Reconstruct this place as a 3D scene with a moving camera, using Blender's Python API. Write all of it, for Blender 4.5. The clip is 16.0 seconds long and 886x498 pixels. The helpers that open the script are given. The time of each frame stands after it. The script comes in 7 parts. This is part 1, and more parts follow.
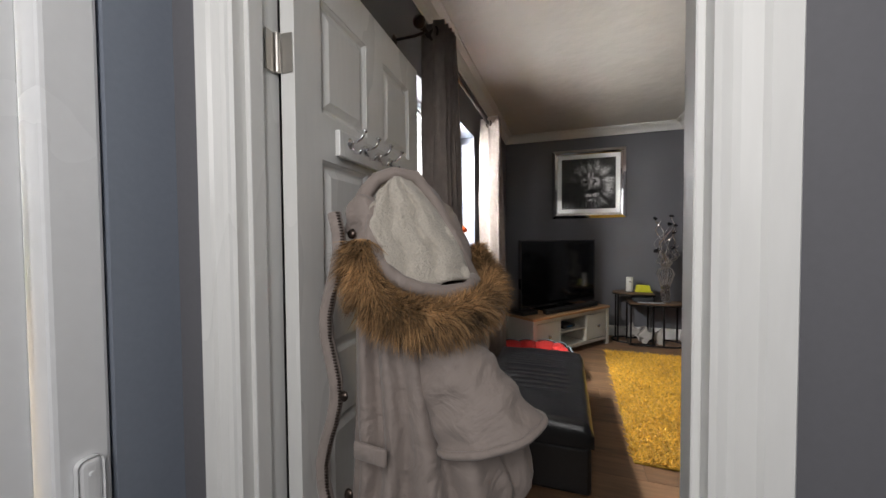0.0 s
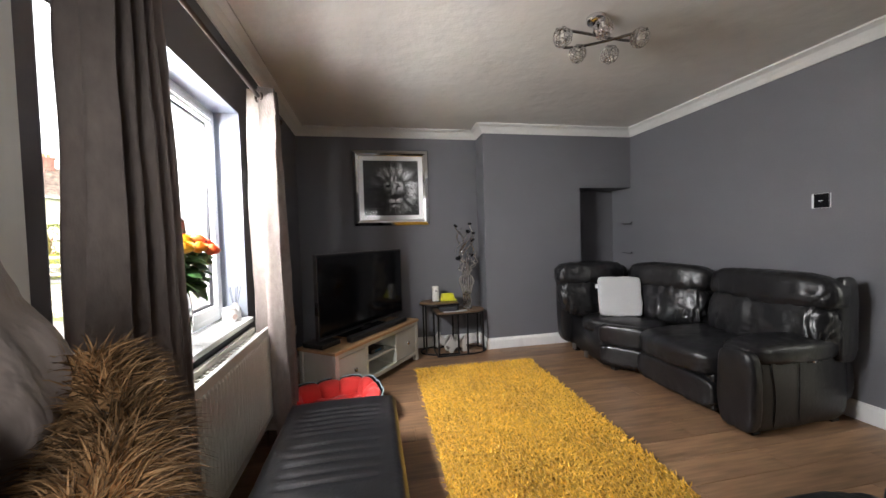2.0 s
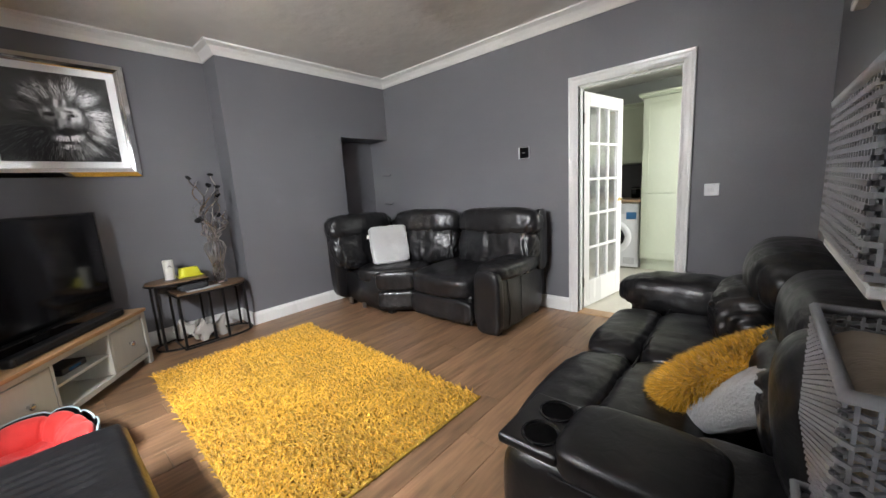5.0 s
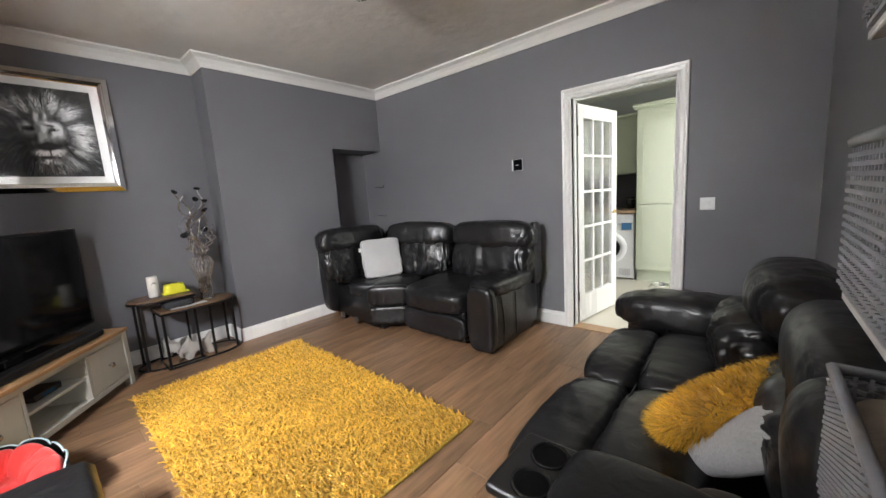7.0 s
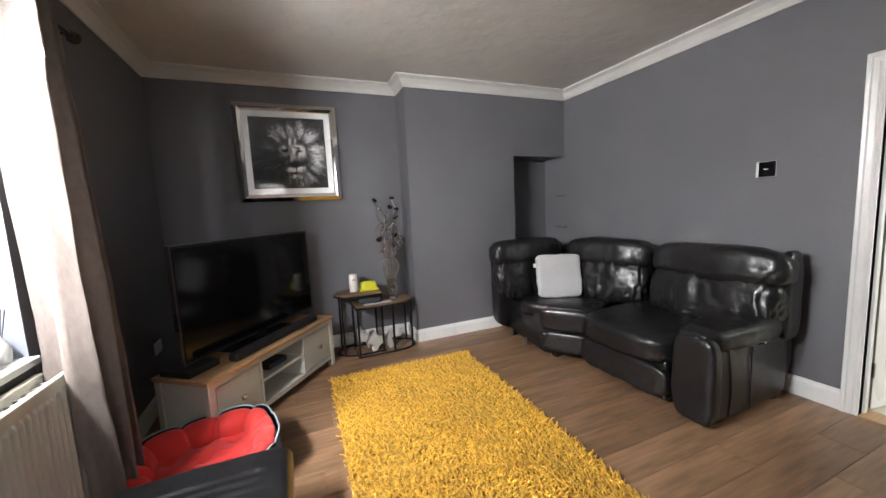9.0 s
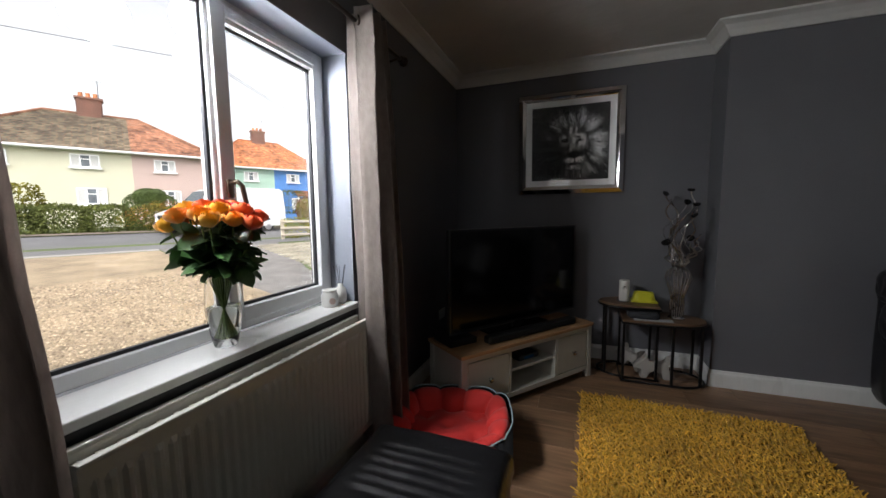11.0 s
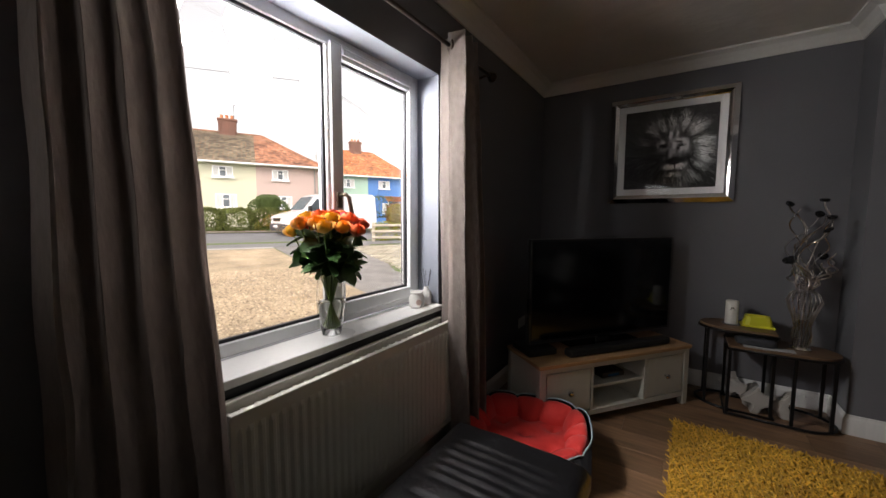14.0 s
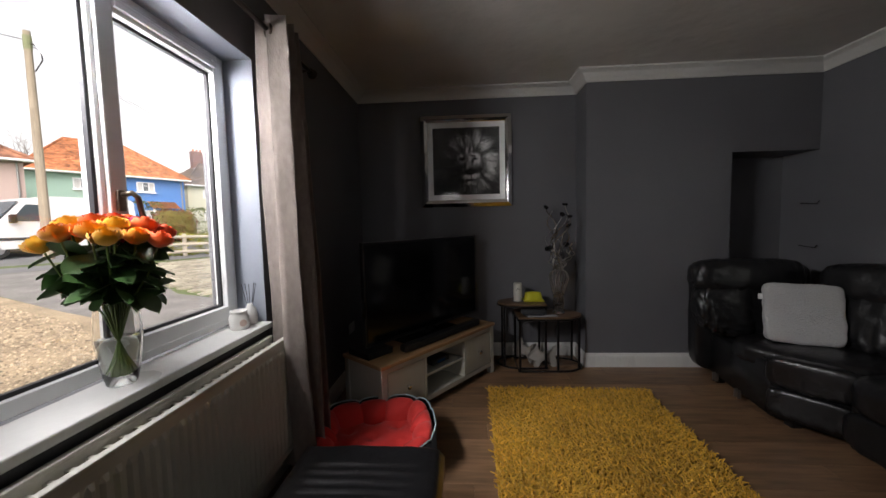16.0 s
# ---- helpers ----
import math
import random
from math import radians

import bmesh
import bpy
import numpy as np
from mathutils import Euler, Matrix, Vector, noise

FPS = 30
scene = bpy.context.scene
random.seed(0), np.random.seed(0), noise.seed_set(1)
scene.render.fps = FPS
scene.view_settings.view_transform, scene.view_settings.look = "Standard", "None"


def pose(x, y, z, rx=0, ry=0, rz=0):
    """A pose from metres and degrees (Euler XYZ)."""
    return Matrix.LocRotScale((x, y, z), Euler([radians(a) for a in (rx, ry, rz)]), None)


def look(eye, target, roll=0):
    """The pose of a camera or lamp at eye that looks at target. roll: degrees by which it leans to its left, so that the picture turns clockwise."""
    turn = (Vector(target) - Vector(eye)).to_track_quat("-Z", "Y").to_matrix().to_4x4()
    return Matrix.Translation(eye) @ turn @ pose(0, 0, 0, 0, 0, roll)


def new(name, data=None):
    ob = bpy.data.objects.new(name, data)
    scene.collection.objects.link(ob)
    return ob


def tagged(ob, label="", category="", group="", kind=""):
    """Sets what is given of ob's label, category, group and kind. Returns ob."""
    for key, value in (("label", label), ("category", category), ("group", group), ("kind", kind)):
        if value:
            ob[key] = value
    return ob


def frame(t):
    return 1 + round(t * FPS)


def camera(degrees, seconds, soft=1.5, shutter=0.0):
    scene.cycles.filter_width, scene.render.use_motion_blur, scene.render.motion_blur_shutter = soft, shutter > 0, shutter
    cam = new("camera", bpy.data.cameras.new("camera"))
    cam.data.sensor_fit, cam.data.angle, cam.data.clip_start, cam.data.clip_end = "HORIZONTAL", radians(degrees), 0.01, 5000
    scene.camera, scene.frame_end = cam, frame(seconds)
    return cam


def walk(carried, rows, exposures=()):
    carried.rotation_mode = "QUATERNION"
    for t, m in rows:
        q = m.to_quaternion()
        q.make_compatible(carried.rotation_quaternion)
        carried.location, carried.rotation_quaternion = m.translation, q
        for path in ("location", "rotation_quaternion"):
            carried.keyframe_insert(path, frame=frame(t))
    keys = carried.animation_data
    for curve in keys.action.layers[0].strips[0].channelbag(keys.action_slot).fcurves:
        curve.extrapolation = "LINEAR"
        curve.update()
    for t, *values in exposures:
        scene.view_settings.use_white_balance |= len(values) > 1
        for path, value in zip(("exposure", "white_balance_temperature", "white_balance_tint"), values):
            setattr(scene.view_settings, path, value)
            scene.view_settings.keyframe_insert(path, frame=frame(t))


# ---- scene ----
cam = camera(101.6, 16.0)
PATH = [
    (0, (0.171, 0.147, 1.227), (-0.472, 2.04, 1.168), -0.4),
    (0.5, (0.125, 0.238, 1.238), (-0.242, 2.203, 1.191), -0.7),
    (1, (0.128, 0.401, 1.227), (-0.072, 2.39, 1.185), -0.9),
    (1.5, (0.137, 0.635, 1.279), (0.196, 2.634, 1.227), -1.3),
    (2, (0.187, 0.814, 1.312), (0.574, 2.775, 1.248), -1.7),
    (2.5, (0.199, 0.996, 1.294), (1.017, 2.82, 1.245), -2.4),
    (3, (0.259, 1.12, 1.253), (1.426, 2.744, 1.22), -2.9),
    (3.5, (0.247, 1.15, 1.248), (1.638, 2.586, 1.205), -3.3),
    (4, (0.188, 1.14, 1.235), (1.659, 2.493, 1.167), -3.4),
    (4.5, (0.174, 1.118, 1.224), (1.656, 2.446, 1.025), -3.5),
    (4.7, (0.169, 1.113, 1.213), (1.641, 2.432, 0.908), -3.5),
    (6.8, (0.251, 1.114, 1.264), (1.731, 2.404, 0.883), -3.8),
    (7, (0.256, 1.132, 1.267), (1.749, 2.429, 0.97), -3.8),
    (7.5, (0.314, 1.208, 1.288), (1.771, 2.557, 1.053), -3.5),
    (8, (0.322, 1.256, 1.304), (1.592, 2.785, 1.082), -3.2),
    (8.5, (0.345, 1.32, 1.345), (1.378, 3.024, 1.115), -3.0),
    (10.8, (0.512, 1.69, 1.317), (-0.013, 3.61, 1.117), -1.0),
    (11, (0.523, 1.672, 1.314), (-0.174, 3.536, 1.114), -0.7),
    (11.5, (0.527, 1.623, 1.315), (-0.539, 3.302, 1.103), -0.2),
    (12, (0.52, 1.6, 1.322), (-0.773, 3.109, 1.097), 0.3),
    (12.5, (0.53, 1.59, 1.32), (-0.807, 3.061, 1.098), 0.4),
    (13, (0.541, 1.574, 1.331), (-0.799, 3.046, 1.134), 0.4),
    (13.5, (0.554, 1.578, 1.345), (-0.704, 3.123, 1.17), 0.4),
    (14, (0.554, 1.596, 1.335), (-0.543, 3.26, 1.167), 0.2),
    (14.5, (0.559, 1.597, 1.342), (-0.376, 3.358, 1.187), -0.1),
    (15, (0.51, 1.59, 1.338), (-0.2, 3.454, 1.188), -0.3),
    (15.5, (0.454, 1.584, 1.318), (0.01, 3.528, 1.173), -0.8),
    (16, (0.404, 1.558, 1.318), (0.286, 3.549, 1.175), -1.3),
]
EXPOSE = [(0, 2.1, 6800, 12), (1, 2.1, 6800, 12), (1.5, 2.4, 6800, 12), (2, 2.52, 6700, 13), (2.5, 2.58, 6500, 12), (4.7, 2.88, 6550, 12), (8.7, 2.88, 6700, 13), (10.8, 0.9, 6500, 11), (11.5, 0.75, 6600, 12), (12.5, 0.85, 7000, 15), (14, 0.85, 7000, 15), (16, 0.75, 6800, 14)]
walk(cam, [(t, look(eye, target, roll)) for t, eye, target, roll in PATH], EXPOSE)

# world: an overcast sky, and the soft sun behind it
world = bpy.data.worlds.new("sky")
scene.world = world
world.use_nodes = True
wn, wl = world.node_tree.nodes, world.node_tree.links
sky = wn.new("ShaderNodeTexSky")
sky.sky_type, sky.sun_disc, sky.sun_elevation, sky.sun_rotation = "NISHITA", False, radians(38), radians(160)
sky.air_density, sky.dust_density = 1.0, 4.0
pale = wn.new("ShaderNodeHueSaturation")
pale.inputs["Saturation"].default_value = 0.15
pale.inputs["Value"].default_value = 1.5
wl.new(sky.outputs[0], pale.inputs["Color"])
wl.new(pale.outputs[0], wn["Background"].inputs["Color"])
wn["Background"].inputs["Strength"].default_value = 0.135
sun = new("sun", bpy.data.lights.new("sun", "SUN"))
sun.data.energy, sun.data.angle, sun.data.color = 1.0, radians(14), (1, 0.96, 0.9)
sun.matrix_world = look((0, 0, 30), (-8, 22, 0))


def area(name, eye, target, w, h, power, color):
    ob = new(name, bpy.data.lights.new(name, "AREA"))
    ob.data.shape, ob.data.size, ob.data.size_y, ob.data.energy, ob.data.color = "RECTANGLE", w, h, power, color
    ob.matrix_world = look(eye, target)
    return ob


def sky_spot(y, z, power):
    """Spot lamp added outside the glass to boost the daylight through the window."""
    ob = new("window_daylight_fill", bpy.data.lights.new("window_daylight_fill", "SPOT"))
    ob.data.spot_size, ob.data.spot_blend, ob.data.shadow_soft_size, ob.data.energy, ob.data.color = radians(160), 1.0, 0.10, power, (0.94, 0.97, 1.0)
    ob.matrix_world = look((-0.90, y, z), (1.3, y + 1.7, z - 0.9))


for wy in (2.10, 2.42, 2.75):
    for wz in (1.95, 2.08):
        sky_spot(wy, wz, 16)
area("kitchen_daylight", (4.3, 0.45, 1.6), (4.3, 2.4, 1.1), 1.3, 1.0, 7, (0.97, 1.0, 0.97))
area("hall_daylight", (0.2, -0.65, 1.9), (-0.15, 0.7, 1.2), 0.7, 0.9, 4.3, (0.97, 0.98, 1.0))

# ---- materials ----
MATS = {}


def tree(name):
    m = bpy.data.materials.new(name)
    m.use_nodes = True
    return m, m.node_tree.nodes, m.node_tree.links, m.node_tree.nodes["Principled BSDF"]


def mat(name, col, rough=0.5, metal=0.0, scale=20.0, vary=0.12, bump=0.15, dist=0.002, detail=6, stretch=(1, 1, 1), coat=0.0, big=2.0, island=0.0, spec=0.5, sheen=0.0, rand=0.0):
    """Base colour with grain and larger blotches, roughness variation and a fine relief."""
    if name in MATS:
        return MATS[name]
    m, n, l, b = tree(name)
    tc, mp = n.new("ShaderNodeTexCoord"), n.new("ShaderNodeMapping")
    mp.inputs["Scale"].default_value = stretch
    l.new(tc.outputs["Object"], mp.inputs["Vector"])
    fine, wide = n.new("ShaderNodeTexNoise"), n.new("ShaderNodeTexNoise")
    fine.inputs["Scale"].default_value, fine.inputs["Detail"].default_value = scale, detail
    wide.inputs["Scale"].default_value, wide.inputs["Detail"].default_value = big, 3
    l.new(mp.outputs[0], fine.inputs["Vector"])
    l.new(mp.outputs[0], wide.inputs["Vector"])
    add = n.new("ShaderNodeMath")
    add.operation = "ADD"
    l.new(fine.outputs[0], add.inputs[0])
    l.new(wide.outputs[0], add.inputs[1])
    rng = n.new("ShaderNodeMapRange")
    rng.inputs["From Min"].default_value, rng.inputs["From Max"].default_value = 0.6, 1.4
    rng.inputs["To Min"].default_value, rng.inputs["To Max"].default_value = 1 - vary, 1 + vary
    l.new(add.outputs[0], rng.inputs["Value"])
    last = rng.outputs[0]
    if island or rand:
        src = n.new("ShaderNodeNewGeometry").outputs["Random Per Island"] if island else n.new("ShaderNodeObjectInfo").outputs["Random"]
        r2 = n.new("ShaderNodeMapRange")
        amt = island or rand
        r2.inputs["To Min"].default_value, r2.inputs["To Max"].default_value = 1 - amt, 1 + amt
        l.new(src, r2.inputs["Value"])
        mu = n.new("ShaderNodeMath")
        mu.operation = "MULTIPLY"
        l.new(last, mu.inputs[0])
        l.new(r2.outputs[0], mu.inputs[1])
        last = mu.outputs[0]
    mix = n.new("ShaderNodeVectorMath")
    mix.operation = "SCALE"
    mix.inputs[0].default_value = col
    l.new(last, mix.inputs["Scale"])
    l.new(mix.outputs[0], b.inputs["Base Color"])
    rr = n.new("ShaderNodeMapRange")
    rr.inputs["To Min"].default_value, rr.inputs["To Max"].default_value = max(0.02, rough - 0.08), min(1, rough + 0.08)
    l.new(wide.outputs[0], rr.inputs["Value"])
    l.new(rr.outputs[0], b.inputs["Roughness"])
    b.inputs["Metallic"].default_value = metal
    b.inputs["Specular IOR Level"].default_value = spec
    b.inputs["Coat Weight"].default_value = coat
    b.inputs["Sheen Weight"].default_value = sheen
    if bump:
        bp = n.new("ShaderNodeBump")
        bp.inputs["Strength"].default_value, bp.inputs["Distance"].default_value = bump, dist
        l.new(fine.outputs[0], bp.inputs["Height"])
        l.new(bp.outputs[0], b.inputs["Normal"])
    MATS[name] = m
    return m


def glass(name, rough=0.0, bump=0.0, ior=1.45, col=(1, 1, 1)):
    if name in MATS:
        return MATS[name]
    m, n, l, b = tree(name)
    b.inputs["Base Color"].default_value = (*col, 1)
    b.inputs["Transmission Weight"].default_value, b.inputs["Roughness"].default_value, b.inputs["IOR"].default_value = 1, rough, ior
    if bump:
        no, bp = n.new("ShaderNodeTexNoise"), n.new("ShaderNodeBump")
        tc, mp = n.new("ShaderNodeTexCoord"), n.new("ShaderNodeMapping")
        mp.inputs["Scale"].default_value = (1, 1, 0.35)
        l.new(tc.outputs["Object"], mp.inputs[0])
        l.new(mp.outputs[0], no.inputs["Vector"])
        no.inputs["Scale"].default_value = 60
        bp.inputs["Strength"].default_value, bp.inputs["Distance"].default_value = bump, 0.01
        l.new(no.outputs[0], bp.inputs["Height"])
        l.new(bp.outputs[0], b.inputs["Normal"])
    MATS[name] = m
    return m


M_WALL = mat("grey_wall_paint", (0.150, 0.150, 0.163), 0.55, scale=90, vary=0.05, bump=0.12, dist=0.001, big=1.2)
M_BLUEWALL = mat("blue_grey_hall_paint", (0.22, 0.25, 0.30), 0.6, scale=90, vary=0.05, bump=0.12, dist=0.001)
M_WHITE = mat("white_gloss_paint", (0.78, 0.78, 0.76), 0.28, scale=60, vary=0.04, bump=0.1, dist=0.0008, stretch=(1, 1, 0.15))
M_COVE = mat("white_matt_coving", (0.74, 0.73, 0.70), 0.7, scale=60, vary=0.04, bump=0.05)
M_UPVC = mat("white_plastic", (0.80, 0.81, 0.82), 0.25, scale=30, vary=0.03, bump=0.0)
M_REVEAL = mat("pale_blue_grey_reveal", (0.34, 0.37, 0.43), 0.6, scale=80, vary=0.04, bump=0.1, dist=0.001)
M_BLACK = mat("black_leather", (0.010, 0.010, 0.011), 0.34, scale=260, vary=0.25, bump=0.3, dist=0.0006, big=4, spec=0.55)


def crease(m, strength, dist, scale):
    """Adds soft creases to a material, under its fine grain."""
    n, l = m.node_tree.nodes, m.node_tree.links
    no, bp, tc = n.new("ShaderNodeTexNoise"), n.new("ShaderNodeBump"), n.new("ShaderNodeTexCoord")
    no.inputs["Scale"].default_value, no.inputs["Detail"].default_value, no.inputs["Distortion"].default_value = scale, 3, 1.6
    bp.inputs["Strength"].default_value, bp.inputs["Distance"].default_value = strength, dist
    l.new(tc.outputs["Object"], no.inputs["Vector"])
    l.new(no.outputs[0], bp.inputs["Height"])
    old = n["Principled BSDF"].inputs["Normal"].links[0].from_node
    l.new(bp.outputs[0], old.inputs["Normal"])


crease(M_BLACK, 0.22, 0.008, 17)
M_RUG = mat("yellow_shag_wool", (0.64, 0.365, 0.035), 0.9, scale=60, vary=0.2, bump=0.0, island=0.28, sheen=0.3)
M_RED = mat("red_quilted_fabric", (0.62, 0.025, 0.02), 0.75, scale=300, vary=0.15, bump=0.4, dist=0.001, sheen=0.2)
M_CURT = mat("taupe_crinkled_curtain_cloth", (0.35, 0.295, 0.265), 0.75, scale=45, vary=0.22, bump=0.9, dist=0.004, stretch=(1, 1, 0.5), sheen=0.3)
M_CREAM = mat("cream_painted_wood", (0.52, 0.51, 0.45), 0.45, scale=40, vary=0.05, bump=0.1, stretch=(1, 1, 0.2))
M_OAK = mat("pale_oak_top", (0.40, 0.24, 0.12), 0.4, scale=22, vary=0.3, bump=0.25, dist=0.001, stretch=(0.3, 4, 4))
M_DARKWOOD = mat("brown_rustic_wood", (0.15, 0.09, 0.05), 0.45, scale=22, vary=0.35, bump=0.3, dist=0.001, stretch=(0.4, 5, 5))
M_IRON = mat("black_metal", (0.015, 0.015, 0.016), 0.4, 0.6, scale=50, vary=0.1, bump=0.05)
M_CHROME = mat("chrome", (0.75, 0.75, 0.76), 0.08, 1.0, scale=10, vary=0.05, bump=0.0)
M_BRASS = mat("brass", (0.75, 0.55, 0.25), 0.22, 1.0, scale=30, vary=0.1, bump=0.05)
M_TV = mat("glossy_black_screen", (0.004, 0.004, 0.005), 0.12, scale=5, vary=0.05, bump=0.0)
M_PLASTIC = mat("black_plastic", (0.012, 0.012, 0.012), 0.35, scale=100, vary=0.1, bump=0.1)
M_GLASS = glass("clear_glass")


# ---- mesh helpers ----
def part(name, bm, material, parent=None, label="", smooth=False, kind=""):
    """Links a bmesh as one mesh object, a part if a parent is given."""
    me = bpy.data.meshes.new(name)
    bm.normal_update()
    bm.to_mesh(me)
    bm.free()
    me.materials.append(material)
    if smooth:
        me.shade_smooth()
    ob = new(name, me)
    if parent:
        ob.parent = parent
    return tagged(ob, label, kind=kind)


def thing(name, m, label, category, group=""):
    ob = new(name)
    ob.matrix_basis = m
    ob.empty_display_size = 0.05
    return tagged(ob, label, category, group)


def xf(bm, geom, m):
    bmesh.ops.transform(bm, matrix=m, verts=geom)


def add_box(bm, x0, x1, y0, y1, z0, z1, bevel=0.0, seg=2, m=None):
    v = bmesh.ops.create_cube(bm, size=1)["verts"]
    xf(bm, v, Matrix.Translation(((x0 + x1) / 2, (y0 + y1) / 2, (z0 + z1) / 2)) @ Matrix.Diagonal((abs(x1 - x0), abs(y1 - y0), abs(z1 - z0), 1)))
    if m:
        xf(bm, v, m)
    if bevel:
        es = list({e for q in v for e in q.link_edges})
        bmesh.ops.bevel(bm, geom=es, offset=bevel, segments=seg, affect="EDGES", profile=0.5)
    return bm


def box(x0, x1, y0, y1, z0, z1, bevel=0.0, seg=2, m=None):
    return add_box(bmesh.new(), x0, x1, y0, y1, z0, z1, bevel, seg, m)


def add_tube(bm, pts, r, sides=8, closed=False, r1=None, cap=True):
    pts = [Vector(p) for p in pts]
    n = len(pts)
    rings, side = [], None
    for i, p in enumerate(pts):
        a = pts[i - 1] if (i or closed) else p
        b = pts[(i + 1) % n] if (i < n - 1 or closed) else p
        d = (b - a).normalized()
        if side is None:
            side = d.orthogonal().normalized()
        side = (side - d * side.dot(d))
        side = side.normalized() if side.length > 1e-6 else d.orthogonal().normalized()
        up = d.cross(side)
        rr = r if r1 is None else r + (r1 - r) * i / (n - 1)
        rings.append([bm.verts.new(p + (side * math.cos(2 * math.pi * k / sides) + up * math.sin(2 * math.pi * k / sides)) * rr) for k in range(sides)])
    for i in range(n if closed else n - 1):
        q, w = rings[i], rings[(i + 1) % n]
        for k in range(sides):
            bm.faces.new((q[k], q[(k + 1) % sides], w[(k + 1) % sides], w[k]))
    if cap and not closed:
        bm.faces.new(rings[0][::-1])
        bm.faces.new(rings[-1])
    return bm


def tube(pts, r, sides=8, closed=False, r1=None):
    return add_tube(bmesh.new(), pts, r, sides, closed, r1)


def add_lathe(bm, profile, sides=24, m=None):
    rings = []
    for r, z in profile:
        rings.append([bm.verts.new((r * math.cos(2 * math.pi * k / sides), r * math.sin(2 * math.pi * k / sides), z)) for k in range(sides)])
    for q, w in zip(rings, rings[1:]):
        for k in range(sides):
            bm.faces.new((q[k], q[(k + 1) % sides], w[(k + 1) % sides], w[k]))
    if profile[0][0] > 1e-4:
        bm.faces.new(rings[0][::-1])
    if profile[-1][0] > 1e-4:
        bm.faces.new(rings[-1])
    if m:
        xf(bm, [v for q in rings for v in q], m)
    return bm


def lathe(profile, sides=24, m=None):
    return add_lathe(bmesh.new(), profile, sides, m)


def add_cushion(bm, w, d, h, n=10, power=3.5, wrinkle=0.006, seed=0.0, m=None, pinch=0.0, folds=0.0):
    """A padded block, w x d x h about its middle: a rounded box, fuller in the middle, with soft wrinkles."""
    had = set(bm.verts)
    v = bmesh.ops.create_cube(bm, size=2)["verts"]
    es = list({e for q in v for e in q.link_edges})
    bmesh.ops.subdivide_edges(bm, edges=es, cuts=n, use_grid_fill=True)
    vs = [q for q in bm.verts if q not in had]
    for q in vs:
        x, y, z = q.co
        k = (abs(x) ** power + abs(y) ** power + abs(z) ** power) ** (-1 / power)
        c = Vector((x * k, y * k, z * k))
        if pinch:
            e = max(abs(c.x), abs(c.y))
            c.z *= 1 - pinch * e ** 3
        c = Vector((c.x * w / 2, c.y * d / 2, c.z * h / 2))
        s = noise.noise(Vector((c.x * 9 + seed, c.y * 9, c.z * 9))) + 0.5 * noise.noise(Vector((c.x * 24, c.y * 24 + seed, c.z * 24)))
        if folds:
            s += folds * math.sin(c.x * 55 + 4 * noise.noise(Vector((c.x * 5, seed, c.z * 9))))
        q.co = c * (1 + wrinkle * s / max(0.03, c.length))
    if m:
        xf(bm, vs, m)
    return bm


def cushion(*a, **k):
    return add_cushion(bmesh.new(), *a, **k)


def sweep_profile(profile, path, closed=False):
    """A moulding: a profile of (out, up) carried along a level path; out is to the right of the way walked, mitred at corners."""
    bm = bmesh.new()
    pts = [Vector(p) for p in path]
    n, rings = len(pts), []
    for i, p in enumerate(pts):
        d0 = (p - pts[i - 1]).normalized() if (i or closed) else None
        d1 = (pts[(i + 1) % n] - p).normalized() if (i < n - 1 or closed) else None
        d0, d1 = d0 or d1, d1 or d0
        r0, r1 = Vector((d0.y, -d0.x, 0)), Vector((d1.y, -d1.x, 0))
        s = (r0 + r1)
        s = s / max(0.2, (1 + r0.dot(r1)))
        rings.append([bm.verts.new(p + s * o + Vector((0, 0, u))) for o, u in profile])
    m = len(profile)
    for i in range(n if closed else n - 1):
        q, w = rings[i], rings[(i + 1) % n]
        for k in range(m):
            bm.faces.new((q[k], q[(k + 1) % m], w[(k + 1) % m], w[k]))
    if not closed:
        bm.faces.new(rings[0][::-1])
        bm.faces.new(rings[-1])
    bmesh.ops.recalc_face_normals(bm, faces=bm.faces)
    return bm


def wall(name, boxes, material=None, label=""):
    bm = bmesh.new()
    for b in boxes:
        add_box(bm, *b)
    return part(name, bm, material or M_WALL, None, label, kind="structure")


# ---- the room ----
XW, XE, YS, YN, YB, ZC = -0.60, 3.38, 0.83, 5.09, 4.80, 2.58
WY0, WY1, WZ0, WZ1 = 1.88, 3.30, 0.845, 2.125
KY0, KY1, KZ = 1.58, 2.33, 1.985
DX0, DX1, DZ = -0.472, 0.355, 1.97
wall("wall_west", [(XW - 0.28, XW, YS - 0.1, WY0, -0.05, 2.75), (XW - 0.28, XW, WY1, YN + 0.15, -0.05, 2.75), (XW - 0.28, XW, WY0, WY1, -0.05, WZ0 - 0.03), (XW - 0.28, XW, WY0, WY1, WZ1, 2.75)])
wall("wall_north", [(XW, 1.473, YN, YN + 0.15, -0.05, 2.75), (1.473, 2.68, YB, YN + 0.15, -0.05, 2.75), (2.68, XE, YB, YN + 0.06, 1.862, 2.75), (2.68, XE + 0.12, YN + 0.06, YN + 0.15, -0.05, 2.75)])
wall("wall_east", [(XE, XE + 0.12, YS - 0.1, KY0, -0.05, 2.75), (XE, XE + 0.12, KY1, YN + 0.06, -0.05, 2.75), (XE, XE + 0.12, KY0, KY1, KZ + 0.02, 2.75)])
